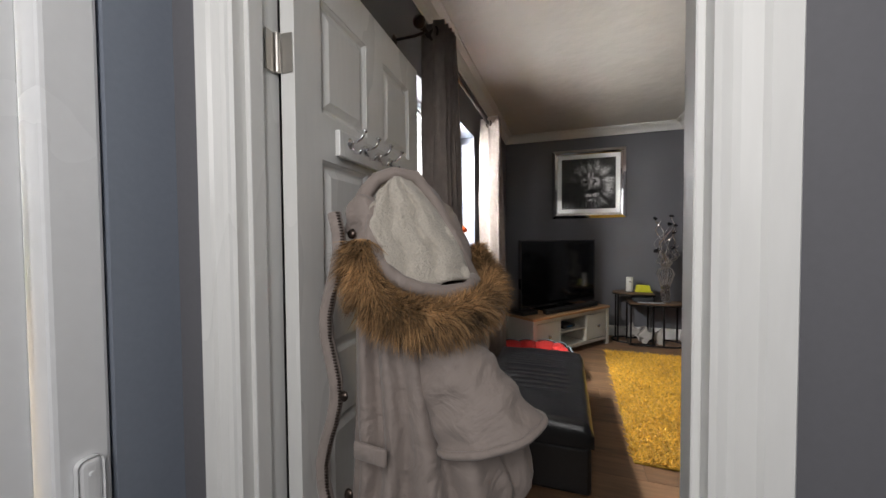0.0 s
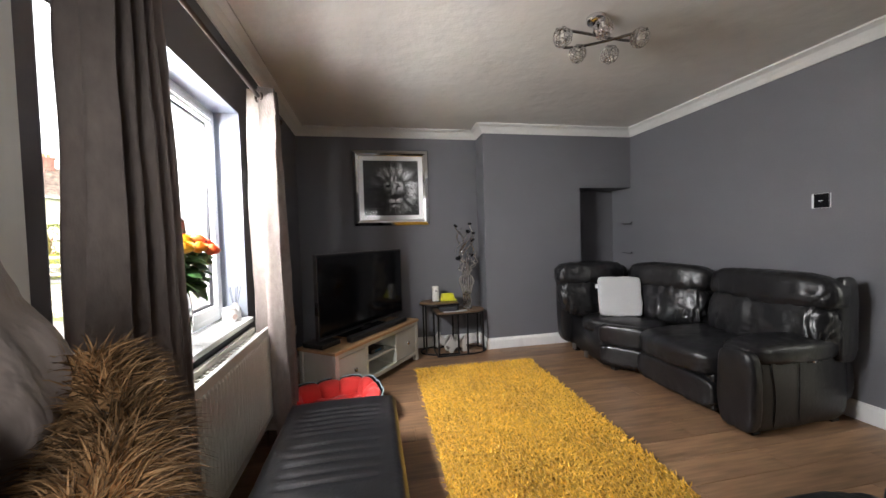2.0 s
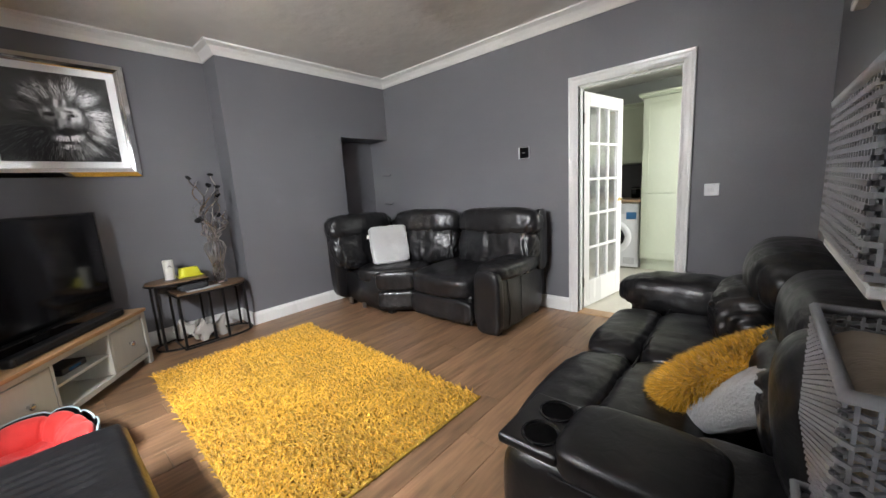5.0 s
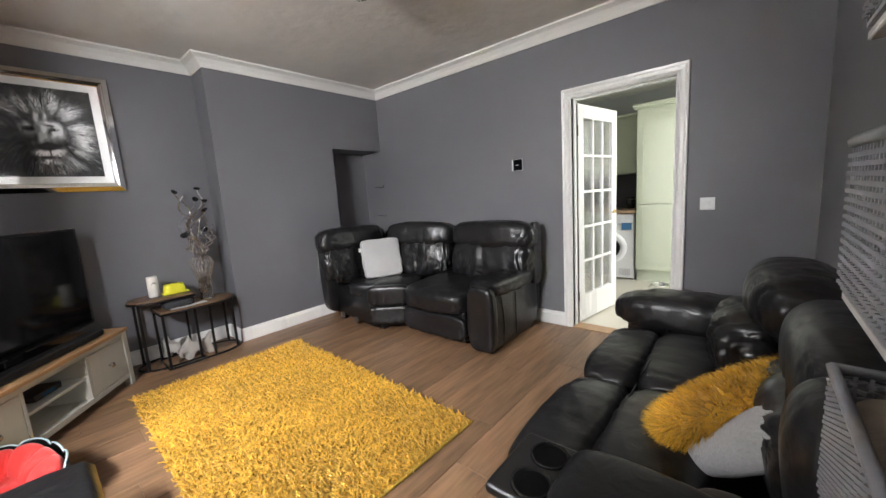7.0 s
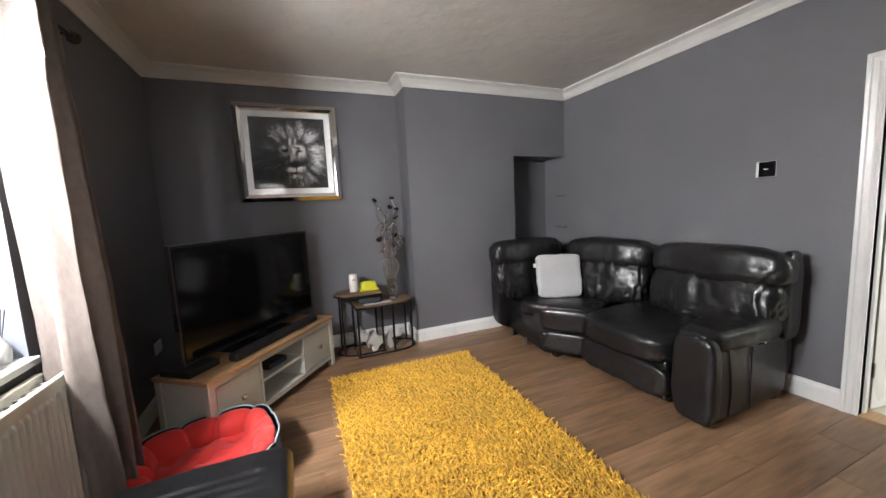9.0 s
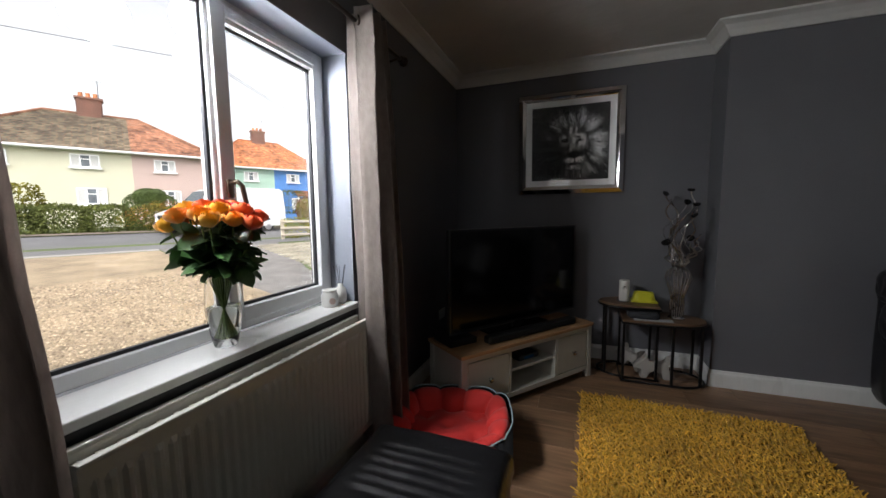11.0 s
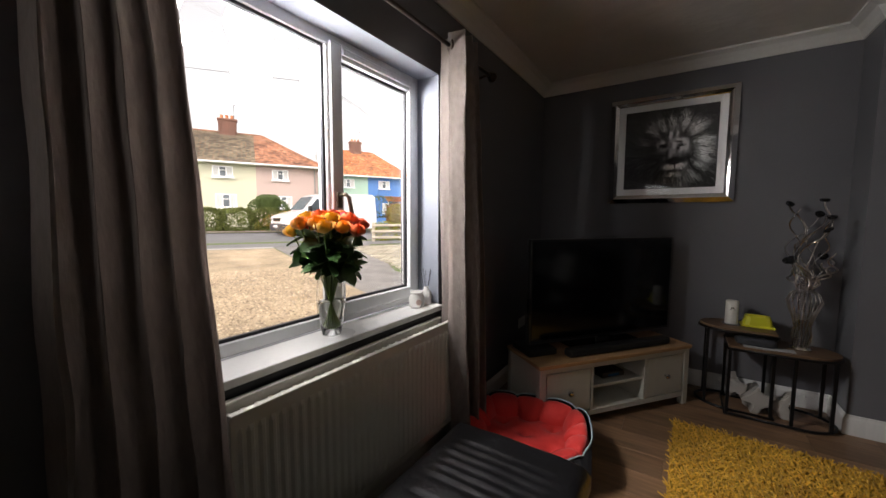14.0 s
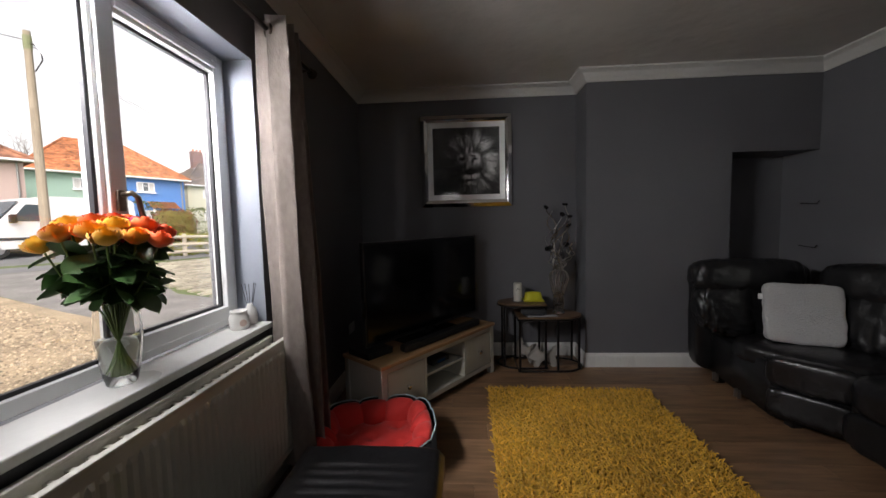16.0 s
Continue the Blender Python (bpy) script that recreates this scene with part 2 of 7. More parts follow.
wall("wall_south", [(XW, DX0 - 0.03, YS - 0.1, YS, -0.05, 2.75), (DX1 + 0.03, XE, YS - 0.1, YS, -0.05, 2.75), (DX0 - 0.03, DX1 + 0.03, YS - 0.1, YS, DZ + 0.03, 2.75)])
M_CEIL = mat("textured_ceiling_paint", (0.70, 0.68, 0.64), 0.85, scale=8, vary=0.04, bump=0.42, dist=0.022, detail=3, big=1)
part("ceiling", box(XW - 0.02, XE + 0.02, YS - 0.02, YN + 0.02, ZC, ZC + 0.08), M_CEIL, None, "white swirled textured plaster ceiling", kind="structure")
cove = [(0.0, 0.0), (0.0, -0.095), (0.012, -0.095), (0.016, -0.085), (0.03, -0.06), (0.055, -0.032), (0.085, -0.018), (0.095, -0.014), (0.095, 0.0)]
path = [(XW, YS), (XW, YN), (1.473, YN), (1.473, YB), (XE, YB), (XE, YS)]
part("trim", sweep_profile(cove, [(x, y, ZC) for x, y in path], closed=True), M_COVE, None, "white plaster coving round the ceiling", kind="structure")
sk = [(0.0, 0.0), (0.0, 0.125), (0.006, 0.125), (0.01, 0.112), (0.016, 0.1), (0.018, 0.085), (0.018, 0.0)]
part("baseboard", sweep_profile(sk, [(DX0 - 0.1, YS, 0), (XW, YS, 0), (XW, YN, 0), (1.473, YN, 0), (1.473, YB, 0), (2.68, YB, 0)]), M_WHITE, None, "white moulded skirting board", kind="structure")
part("baseboard", sweep_profile(sk, [(XE, YN + 0.05, 0), (XE, KY1 + 0.075, 0)]), M_WHITE, None, "white moulded skirting board", kind="structure")
part("baseboard", sweep_profile(sk, [(XE, KY0 - 0.075, 0), (XE, YS, 0), (DX1 + 0.1, YS, 0)]), M_WHITE, None, "white moulded skirting board", kind="structure")
M_SCREED = mat("floor_base", (0.06, 0.035, 0.02), 0.8)
subfloor = part("floor", box(XW, XE, YS - 0.1, YN + 0.06, -0.06, -0.0085), M_SCREED, None, "brown wood-effect laminate floor", kind="structure")


def architrave(name, base, w, h, width=0.07, label="white moulded door architrave"):
    """Three mitred lengths round an opening w wide and h high; local x along the wall, y out of it."""
    bm = bmesh.new()
    prof = [(0.0, 0.0), (0.0, 0.012), (0.008, 0.016), (0.02, 0.014), (0.028, 0.018), (0.05, 0.02), (0.056, 0.026), (width - 0.004, 0.028), (width, 0.022), (width, 0.0)]
    rows = []
    for (x, z, sx, sz) in ((0, 0, -1, 0), (0, h, -1, 1), (w, h, 1, 1), (w, 0, 1, 0)):
        rows.append([bm.verts.new((x + sx * o, u, z + sz * o)) for o, u in prof])
    m = len(prof)
    for q, r in zip(rows, rows[1:]):
        for k in range(m):
            bm.faces.new((q[k], q[(k + 1) % m], r[(k + 1) % m], r[k]))
    bm.faces.new(rows[0])
    bm.faces.new(rows[-1][::-1])
    bmesh.ops.recalc_face_normals(bm, faces=bm.faces)
    xf(bm, bm.verts, base)
    return part(name, bm, M_WHITE, None, label, kind="structure")


def door_lining(name, x0, x1, y0, y1, h, base, stop):
    """The boards that line an opening, with a stop bead."""
    bm = bmesh.new()
    t = 0.028
    add_box(bm, x0 - t, x0, y0, y1, 0, h + t)
    add_box(bm, x1, x1 + t, y0, y1, 0, h + t)
    add_box(bm, x0, x1, y0, y1, h, h + t)
    s0, s1 = stop
    add_box(bm, x0, x0 + 0.013, s0, s1, 0, h, 0.002, 1)
    add_box(bm, x1 - 0.013, x1, s0, s1, 0, h, 0.002, 1)
    add_box(bm, x0 + 0.013, x1 - 0.013, s0, s1, h - 0.013, h, 0.002, 1)
    xf(bm, bm.verts, base)
    return part(name, bm, M_WHITE, None, "white painted door lining", kind="structure")


architrave("trim", pose(DX0, YS - 0.1, 0, 0, 0, 0) @ Matrix.Diagonal((1, -1, 1, 1)), DX1 - DX0, DZ, 0.09)
architrave("trim", pose(DX0, YS, 0), DX1 - DX0, DZ, 0.07)
door_lining("door_1", DX0, DX1, YS - 0.1, YS, DZ, Matrix(), (YS - 0.085, YS - 0.045))
KM = pose(XE, KY0, 0, 0, 0, 90)
architrave("trim", KM, KY1 - KY0, KZ, 0.075)
architrave("trim", pose(XE + 0.12, KY1, 0, 0, 0, -90), KY1 - KY0, KZ, 0.075)
door_lining("door_2", 0, KY1 - KY0, -0.12, 0, KZ, KM, (-0.075, -0.035))
part("threshold", box(XE - 0.02, XE + 0.12, KY0, KY1, -0.008, 0.008, 0.003, 1), M_OAK, None, "wooden door threshold strip", kind="structure")

# kitchen shell
M_KWALL = mat("pale_grey_kitchen_paint", (0.42, 0.44, 0.42), 0.6, scale=80, vary=0.04, bump=0.05)
M_KFLOOR = mat("cream_vinyl_floor", (0.58, 0.55, 0.47), 0.4, scale=30, vary=0.06, bump=0.05)
part("floor", box(XE + 0.12, 6.0, 0.2, 4.3, -0.06, -0.004), M_KFLOOR, None, "cream vinyl kitchen floor", kind="structure")
wall("wall_kitchen", [(5.95, 6.05, 0.2, 4.3, -0.05, 2.75), (XE + 0.12, 6.05, 0.1, 0.2, -0.05, 2.75), (XE + 0.12, 6.05, 4.3, 4.4, -0.05, 2.75)], M_KWALL)
part("ceiling", box(XE + 0.1, 6.05, 0.1, 4.4, 2.45, 2.55), M_CEIL, None, "white kitchen ceiling", kind="structure")

# hall shell
part("floor", box(-0.66, 1.6, -1.3, YS - 0.1, -0.06, -0.002), mat("grey_carpet", (0.14, 0.14, 0.15), 0.95, scale=300, bump=0.6, dist=0.003), None, "grey hall carpet", kind="structure")
wall("wall_hall", [(-0.90, -0.66, 0.60, YS - 0.1, -0.05, 2.75), (-0.90, -0.66, -1.4, -0.38, -0.05, 2.75), (-0.90, -0.66, -0.38, 0.60, 2.08, 2.75), (1.6, 1.7, -1.4, YS - 0.1, -0.05, 2.75), (-0.9, 1.7, -1.4, -1.3, -0.05, 2.75)], M_BLUEWALL)
part("ceiling", box(-0.9, 1.7, -1.4, YS - 0.1, 2.5, 2.58), M_CEIL, None, "white hall ceiling", kind="structure")


# ---- window ----
def window(y0, y1, z0, z1, x):
    """White plastic window: a fixed light and a side casement."""
    w = thing("window_1", pose(x, y0, z0), "white plastic window with fixed pane and closed side casement", "window")
    tagged(w, kind="structure")
    W, H, f, d = y1 - y0, z1 - z0, 0.05, 0.065
    mull = 0.80
    bm = bmesh.new()
    add_box(bm, -d, 0, 0, f, 0, H, 0.004, 1)
    add_box(bm, -d, 0, W - f, W, 0, H, 0.004, 1)
    add_box(bm, -d, 0, f, W - f, H - f, H, 0.004, 1)
    add_box(bm, -d, 0, f, W - f, 0, f, 0.004, 1)
    add_box(bm, -d, 0, mull - 0.03, mull + 0.03, f, H - f, 0.004, 1)
    part("window_frame", bm, M_UPVC, w)
    s = bmesh.new()
    a0, a1, c0, c1 = mull - 0.012, W - f + 0.018, f - 0.018, H - f + 0.018
    t = 0.062
    add_box(s, -d + 0.015, 0.014, a0, a0 + t, c0, c1, 0.005, 2)
    add_box(s, -d + 0.015, 0.014, a1 - t, a1, c0, c1, 0.005, 2)
    add_box(s, -d + 0.015, 0.014, a0 + t, a1 - t, c0, c0 + t, 0.005, 2)
    add_box(s, -d + 0.015, 0.014, a0 + t, a1 - t, c1 - t, c1, 0.005, 2)
    sash = part("casement", s, M_UPVC, w)
    part("trickle_vent", box(0.014, 0.026, a0 + 0.06, a1 - 0.06, c1 - 0.045, c1 - 0.02, 0.004, 2), M_UPVC, w)
    for n, p0, p1, q0, q1 in (("fixed", f, mull - 0.03, f, H - f), ("side", a0 + t, a1 - t, c0 + t, c1 - t)):
        g = bmesh.new()
        b = 0.012
        add_box(g, -0.03, -0.012, p0, p0 + b, q0, q1)
        add_box(g, -0.03, -0.012, p1 - b, p1, q0, q1)
        add_box(g, -0.03, -0.012, p0 + b, p1 - b, q0, q0 + b)
        add_box(g, -0.03, -0.012, p0 + b, p1 - b, q1 - b, q1)
        part("glazing_seal", g, mat("dark_rubber_seal", (0.03, 0.03, 0.035), 0.6), w)
        pane = part("pane", box(-0.032, -0.026, p0, p1, q0, q1), M_GLASS, w)
        pane.visible_shadow = False
    hd = bmesh.new()
    yy = a0 + 0.03
    add_box(hd, 0.014, 0.026, yy - 0.014, yy + 0.014, 0.53, 0.60, 0.004, 2)
    add_tube(hd, [(0.02, yy, 0.585), (0.06, yy, 0.59), (0.068, yy + 0.012, 0.575), (0.066, yy + 0.03, 0.50), (0.058, yy + 0.034, 0.46)], 0.009, 8)
    part("handle", hd, mat("bronze_handle_metal", (0.16, 0.13, 0.1), 0.3, 0.9), w, "bronze curved window handle", smooth=True)
    return w


window(WY0, WY1, WZ0 + 0.005, WZ1, -0.745)
for a, b, c, d in ((WY0 - 0.003, WY0 + 0.004, WZ0, WZ1), (WY1 - 0.004, WY1 + 0.003, WZ0, WZ1), (WY0 + 0.004, WY1 - 0.004, WZ1 - 0.004, WZ1 + 0.003)):
    part("reveal", box(-0.745, XW, a, b, c, d), M_REVEAL, None, "pale painted window reveal", kind="structure")
part("window_sill", box(-0.745, XW + 0.035, WY0 - 0.0, WY1 + 0.0, WZ0 - 0.03, WZ0, 0.006, 3), M_WHITE, None, "glossy white window board", kind="structure")
part("sill_batten", box(XW, XW + 0.022, WY0 + 0.02, WY1 - 0.02, WZ0 - 0.075, WZ0 - 0.031), mat("dark_batten", (0.03, 0.03, 0.035), 0.5), None, "dark strip under the window board", kind="structure")


def radiator(y0, y1, z0, z1, x0, x1):
    r = thing("radiator", pose(x0, y0, z0), "cream double-panel radiator with ribbed front below the window", "radiator")
    L, H, D = y1 - y0, z1 - z0, x1 - x0
    m = mat("cream_radiator_enamel", (0.66, 0.64, 0.58), 0.35, scale=30, vary=0.04, bump=0.03)

    def panel(x, face):
        bm = bmesh.new()
        n = int(L / 0.033)
        cols = []
        for i in range(n * 4 + 1):
            y = L * i / (n * 4)
            ph = (i % 4)
            o = 0.0 if ph in (0, 1) or i == 0 else 0.009
            if y < 0.02 or y > L - 0.02:
                o = 0.0
            c = []
            for z, k in ((0, 0), (0.03, 0), (0.045, 1), (H - 0.06, 1), (H - 0.045, 0), (H - 0.006, 0), (H, -0.6)):
                c.append(bm.verts.new((x + face * (0.009 + (o * k if k > 0 else k * 0.009)), y, z)))
            cols.append(c)
        for a, b in zip(cols, cols[1:]):
            for k in range(6):
                bm.faces.new((a[k], b[k], b[k + 1], a[k + 1]))
        add_box(bm, x - 0.004, x + 0.004, 0, L, 0.0, H)
        bmesh.ops.recalc_face_normals(bm, faces=bm.faces)
        return bm

    part("front_panel", panel(D - 0.018, 1), m, r)
    part("back_panel", panel(0.012, 1), m, r)
    for x in (0.008, D - 0.022):
        part("top_lip", box(x - 0.006, x + 0.017, 0.0, L, H - 0.010, H + 0.002, 0.003, 2), m, r)
    bm = bmesh.new()
    for i in range(26):
        y = 0.03 + (L - 0.06) * i / 25
        add_box(bm, 0.022, D - 0.024, y - 0.008, y + 0.008, 0.05, H - 0.03)
    part("fins", bm, m, r)
    part("valve", lathe([(0.012, 0), (0.014, 0.02), (0.018, 0.025), (0.018, 0.07), (0.012, 0.075)], 16, pose(D / 2, L + 0.035, 0.0)), M_UPVC, r, smooth=True)
    part("pipe", tube([(D / 2, L, 0.02), (D / 2, L + 0.035, 0.02), (D / 2, L + 0.035, -z0)], 0.0075), M_CHROME, r, smooth=True)
    for yy in (0.15, L - 0.15):
        part("bracket", box(-0.028, 0.012, yy - 0.015, yy + 0.015, H * 0.2, H * 0.8), M_IRON, r)
    return r


radiator(2.07, 3.25, 0.22, 0.785, XW + 0.03, XW + 0.148)


def curtain(name, ytop0, ytop1, ybot0, ybot1, ztop, zbot, x, folds, seed, label, depth=0.06):
    c = thing(name, pose(x, 0, 0), label, "curtain", "curtains at the window")
    n, rows = folds * 18, 34
    bm = bmesh.new()
    grid = []
    for j in range(rows + 1):
        t = j / rows
        z = ztop + (zbot - ztop) * t
        y0, y1 = ytop0 + (ybot0 - ytop0) * t ** 0.8, ytop1 + (ybot1 - ytop1) * t ** 0.8
        row = []
        for i in range(n + 1):
            s = i / n
            ph = s * folds * 2 * math.pi
            wob = 0.25 * noise.noise(Vector((s * 4, t * 2.5, seed)))
            amp = depth * (0.85 + 0.3 * t) * (1 + 0.35 * noise.noise(Vector((s * 7, t * 1.2, seed + 5))))
            xx = amp * math.sin(ph + wob) + 0.006 * noise.noise(Vector((s * 22, t * 14, seed)))
            yy = y0 + (y1 - y0) * (s + 0.018 * math.sin(2 * ph)) + 0.008 * noise.noise(Vector((s * 9, t * 9, seed + 3)))
            row.append(bm.verts.new((xx, yy, z)))
        grid.append(row)
    for a, b in zip(grid, grid[1:]):
        for k in range(n):
            bm.faces.new((a[k], a[k + 1], b[k + 1], b[k]))
    bmesh.ops.solidify(bm, geom=bm.faces[:], thickness=0.003)
    part("cloth", bm, M_CURT, c, smooth=True)
    for k in range(folds * 2):
        s = (k + 0.5) / (folds * 2)
        yy = ytop0 + (ytop1 - ytop0) * s
        ring = bmesh.new()
        add_tube(ring, [(0.026 * math.cos(a), 0.004, 0.026 * math.sin(a)) for a in [2 * math.pi * q / 20 for q in range(20)]], 0.006, 6, closed=True)
        xf(ring, ring.verts, pose(0.0, yy, ztop - 0.055, 0, 0, 35 if k % 2 else -35))
        part("eyelet", ring, mat("dark_bronze_ring", (0.08, 0.06, 0.05), 0.3, 0.9), c, smooth=True)
    return c


XP = -0.445
curtain("curtain", 3.15, 3.36, 3.18, 3.50, 2.24, 0.12, XP, 3, 1.0, "taupe crinkled eyelet curtain gathered at the far end of the pole", 0.10)
curtain("curtain", 1.75, 1.94, 1.71, 2.08, 2.24, 0.12, XP + 0.03, 5, 7.0, "taupe crinkled eyelet curtain gathered beside the open door", 0.075)
rod = thing("curtain_pole", pose(XP, 0, 2.185), "dark bronze metal curtain pole above the window", "curtain pole")
MB = mat("dark_bronze_ring", (0.08, 0.06, 0.05), 0.3, 0.9)
part("pole", tube([(0, 1.70, 0), (0, 3.60, 0)], 0.011, 14), MB, rod, smooth=True)
for yy, s in ((1.70, -1), (3.60, 1)):
    part("finial", lathe([(0.011, 0), (0.018, 0.006), (0.011, 0.014), (0.024, 0.03), (0.03, 0.045), (0.024, 0.06), (0.0, 0.07)], 16, pose(0, yy, 0, -90 * s)), MB, rod, smooth=True)
for yy in (1.72, 3.57):
    bb = tube([(0, yy, -0.012), (-0.05, yy, -0.02), (XW - XP, yy, -0.02)], 0.007)
    add_lathe(bb, [(0.025, 0), (0.025, 0.006), (0.01, 0.012)], 16, pose(XW - XP + 0.001, yy, -0.02, 0, 90, 0))
    part("bracket", bb, MB, rod, smooth=True)


# ---- doors ----
def panel_door(m, w, h, t, rows, cols, label):
    """A moulded panel door: leaf with raised-and-fielded panels on both faces. Local x along the leaf, y its thickness."""
    d = thing("door", m, label, "door")
    leaf = bmesh.new()
    xs, zs = [0.0], [0.0]
    for a, b in cols:
        xs += [a, b]
    for a, b in rows:
        zs += [a, b]
    xs.append(w)
    zs.append(h)
    for i in range(len(xs) - 1):
        for j in range(len(zs) - 1):
            if i % 2 and j % 2:
                add_box(leaf, xs[i], xs[i + 1], 0.011, t - 0.011, zs[j], zs[j + 1])
            else:
                add_box(leaf, xs[i], xs[i + 1], 0, t, zs[j], zs[j + 1])
    bmesh.ops.remove_doubles(leaf, verts=leaf.verts, dist=0.0001)
    part("leaf", leaf, M_WHITE, d)
    for a, b in cols:
        for c, e in rows:
            for side in (0, 1):
                bm = bmesh.new()
                y = 0.011 if side == 0 else t - 0.011
                sg = -1 if side == 0 else 1
                loops = []
                for inset, rise in ((0.0, 0.009), (0.006, 0.006), (0.012, 0.0005), (0.018, 0.0005), (0.04, 0.009), (0.046, 0.009)):
                    loops.append([bm.verts.new((px, y + sg * rise, pz)) for px, pz in ((a + inset, c + inset), (b - inset, c + inset), (b - inset, e - inset), (a + inset, e - inset))])
                for q, r in zip(loops, loops[1:]):
                    for k in range(4):
                        bm.faces.new((q[k], q[(k + 1) % 4], r[(k + 1) % 4], r[k]))
                bm.faces.new(loops[-1])
                bmesh.ops.recalc_face_normals(bm, faces=bm.faces)
                if (bm.faces[-1:][0] if False else list(bm.faces)[-1]).normal.y * sg < 0:
                    bmesh.ops.reverse_faces(bm, faces=bm.faces)
                part("door_panel", bm, M_WHITE, d)
    return d


LW, LH = 0.80, 1.95
hall_door = panel_door(pose(-0.420, 0.836, 0.012, 0, 0, 92.2), LW, LH, 0.038, [(0.20, 0.72), (0.90, 1.42), (1.54, 1.83)], [(0.10, 0.34), (0.46, 0.70)], "white six-panel door standing open against the curtain")
for z in (0.22, 1.60):
    bm = box(-0.003, -0.001, 0.004, 0.034, z, z + 0.09)
    add_box(bm, -0.036, -0.006, 0.046, 0.049, z, z + 0.09)
    add_tube(bm, [(-0.008, 0.040, z), (-0.008, 0.040, z + 0.09)], 0.006, 10)
    part("hinge", bm, mat("steel_hinge", (0.45, 0.43, 0.4), 0.35, 0.9), hall_door, "steel butt hinge")


# ---- door furniture and coat ----
plate = thing("door_handle", pose(-0.452, 1.585, 0.93, 0, 0, 2.2), "brass plate and knob on the open white door", "door handle")
part("backplate", box(0.0, 0.004, -0.028, 0.028, -0.075, 0.075, 0.002, 2), M_BRASS, plate)
part("knob", lathe([(0.014, 0), (0.012, 0.012), (0.009, 0.022), (0.02, 0.036), (0.024, 0.048), (0.018, 0.06), (0.0, 0.064)], 24, pose(0.003, 0, 0.005, 0, 90, 0)), M_BRASS, plate, smooth=True)
for z in (-0.062, 0.062):
    for y in (-0.018, 0.018):
        part("screw", lathe([(0.004, 0), (0.003, 0.002), (0, 0.0025)], 10, pose(0.004, y, z, 0, 90, 0)), M_BRASS, plate)

rack = thing("hook_rail", pose(-0.414, 0.98, 1.485, 0, 0, 2.2), "white coat rail with chrome double hooks screwed to the door", "coat hooks")
part("rail", box(-0.002, 0.014, 0, 0.36, -0.035, 0.035, 0.003, 2), M_WHITE, rack)
for k in range(4):
    y = 0.05 + 0.087 * k
    bm = lathe([(0.016, 0), (0.015, 0.004), (0.008, 0.007), (0, 0.008)], 20, pose(0.014, y, 0.008, 0, 90, 0))
    add_tube(bm, [(0.018, y, 0.012), (0.035, y, 0.012), (0.05, y, 0.02), (0.06, y, 0.035)], 0.0045, 8)
    add_tube(bm, [(0.018, y, 0.0), (0.03, y, -0.018), (0.045, y, -0.02), (0.052, y, -0.005)], 0.0045, 8)
    add_lathe(bm, [(0.0, -0.008), (0.007, -0.004), (0.008, 0.002), (0.0, 0.008)], 10, pose(0.06, y, 0.04))
    part("hook", bm, M_CHROME, rack, smooth=True)

M_COAT = mat("beige_parka_cotton", (0.30, 0.25, 0.225), 0.75, scale=14, vary=0.12, bump=0.55, dist=0.012, detail=8, stretch=(1, 1, 0.6), big=3, sheen=0.2)
crease(M_COAT, 0.55, 0.03, 8)
M_FLEECE = mat("cream_sherpa_fleece", (0.56, 0.51, 0.44), 0.95, scale=170, vary=0.2, bump=1.0, dist=0.006, detail=4, sheen=0.3)
M_FUR = mat("brown_faux_fur", (0.33, 0.195, 0.09), 0.6, scale=16, vary=0.95, bump=0.0, island=0.85, big=9)


def hairs(n, spots, length, width, material, name, parent, label, seed, droop=0.35, segs=2):
    """Many tapered strands; spots(rnd) gives a root and an outward way."""
    rnd = random.Random(seed)
    verts, faces = [], []
    for _ in range(n):
        p, d = spots(rnd)
        d = (d + Vector((rnd.gauss(0, 0.3), rnd.gauss(0, 0.3), rnd.gauss(0, 0.3)))).normalized()
        side = d.cross(Vector((rnd.random() - 0.5, rnd.random() - 0.5, rnd.random() - 0.5))).normalized()
        L = length * rnd.uniform(0.6, 1.2)
        i0 = len(verts)
        for s in range(segs + 1):
            t = s / segs
            c = p + d * L * t + Vector((0, 0, -droop * L * t * t))
            w = width * (1 - t) if s < segs else 0
            if s < segs:
                verts += [c - side * w, c + side * w]
            else:
                verts.append(c)
        for s in range(segs - 1):
            a = i0 + 2 * s
            faces.append((a, a + 1, a + 3, a + 2))
        a = i0 + 2 * (segs - 1)
        faces.append((a, a + 1, a + 2))
    me = bpy.data.meshes.new(name)
    me.from_pydata(verts, [], faces)
    me.materials.append(material)
    ob = new(name, me)
    if parent:
        ob.parent = parent
    return tagged(ob, label)


def loft(rings, close_ends=True):
    bm = bmesh.new()
    rr = [[bm.verts.new(p) for p in r] for r in rings]
    n = len(rr[0])
    for a, b in zip(rr, rr[1:]):
        for k in range(n):
            bm.faces.new((a[k], a[(k + 1) % n], b[(k + 1) % n], b[k]))
    if close_ends:
        bm.faces.new(rr[0][::-1])
        bm.faces.new(rr[-1])
    bmesh.ops.recalc_face_normals(bm, faces=bm.faces)
    return bm


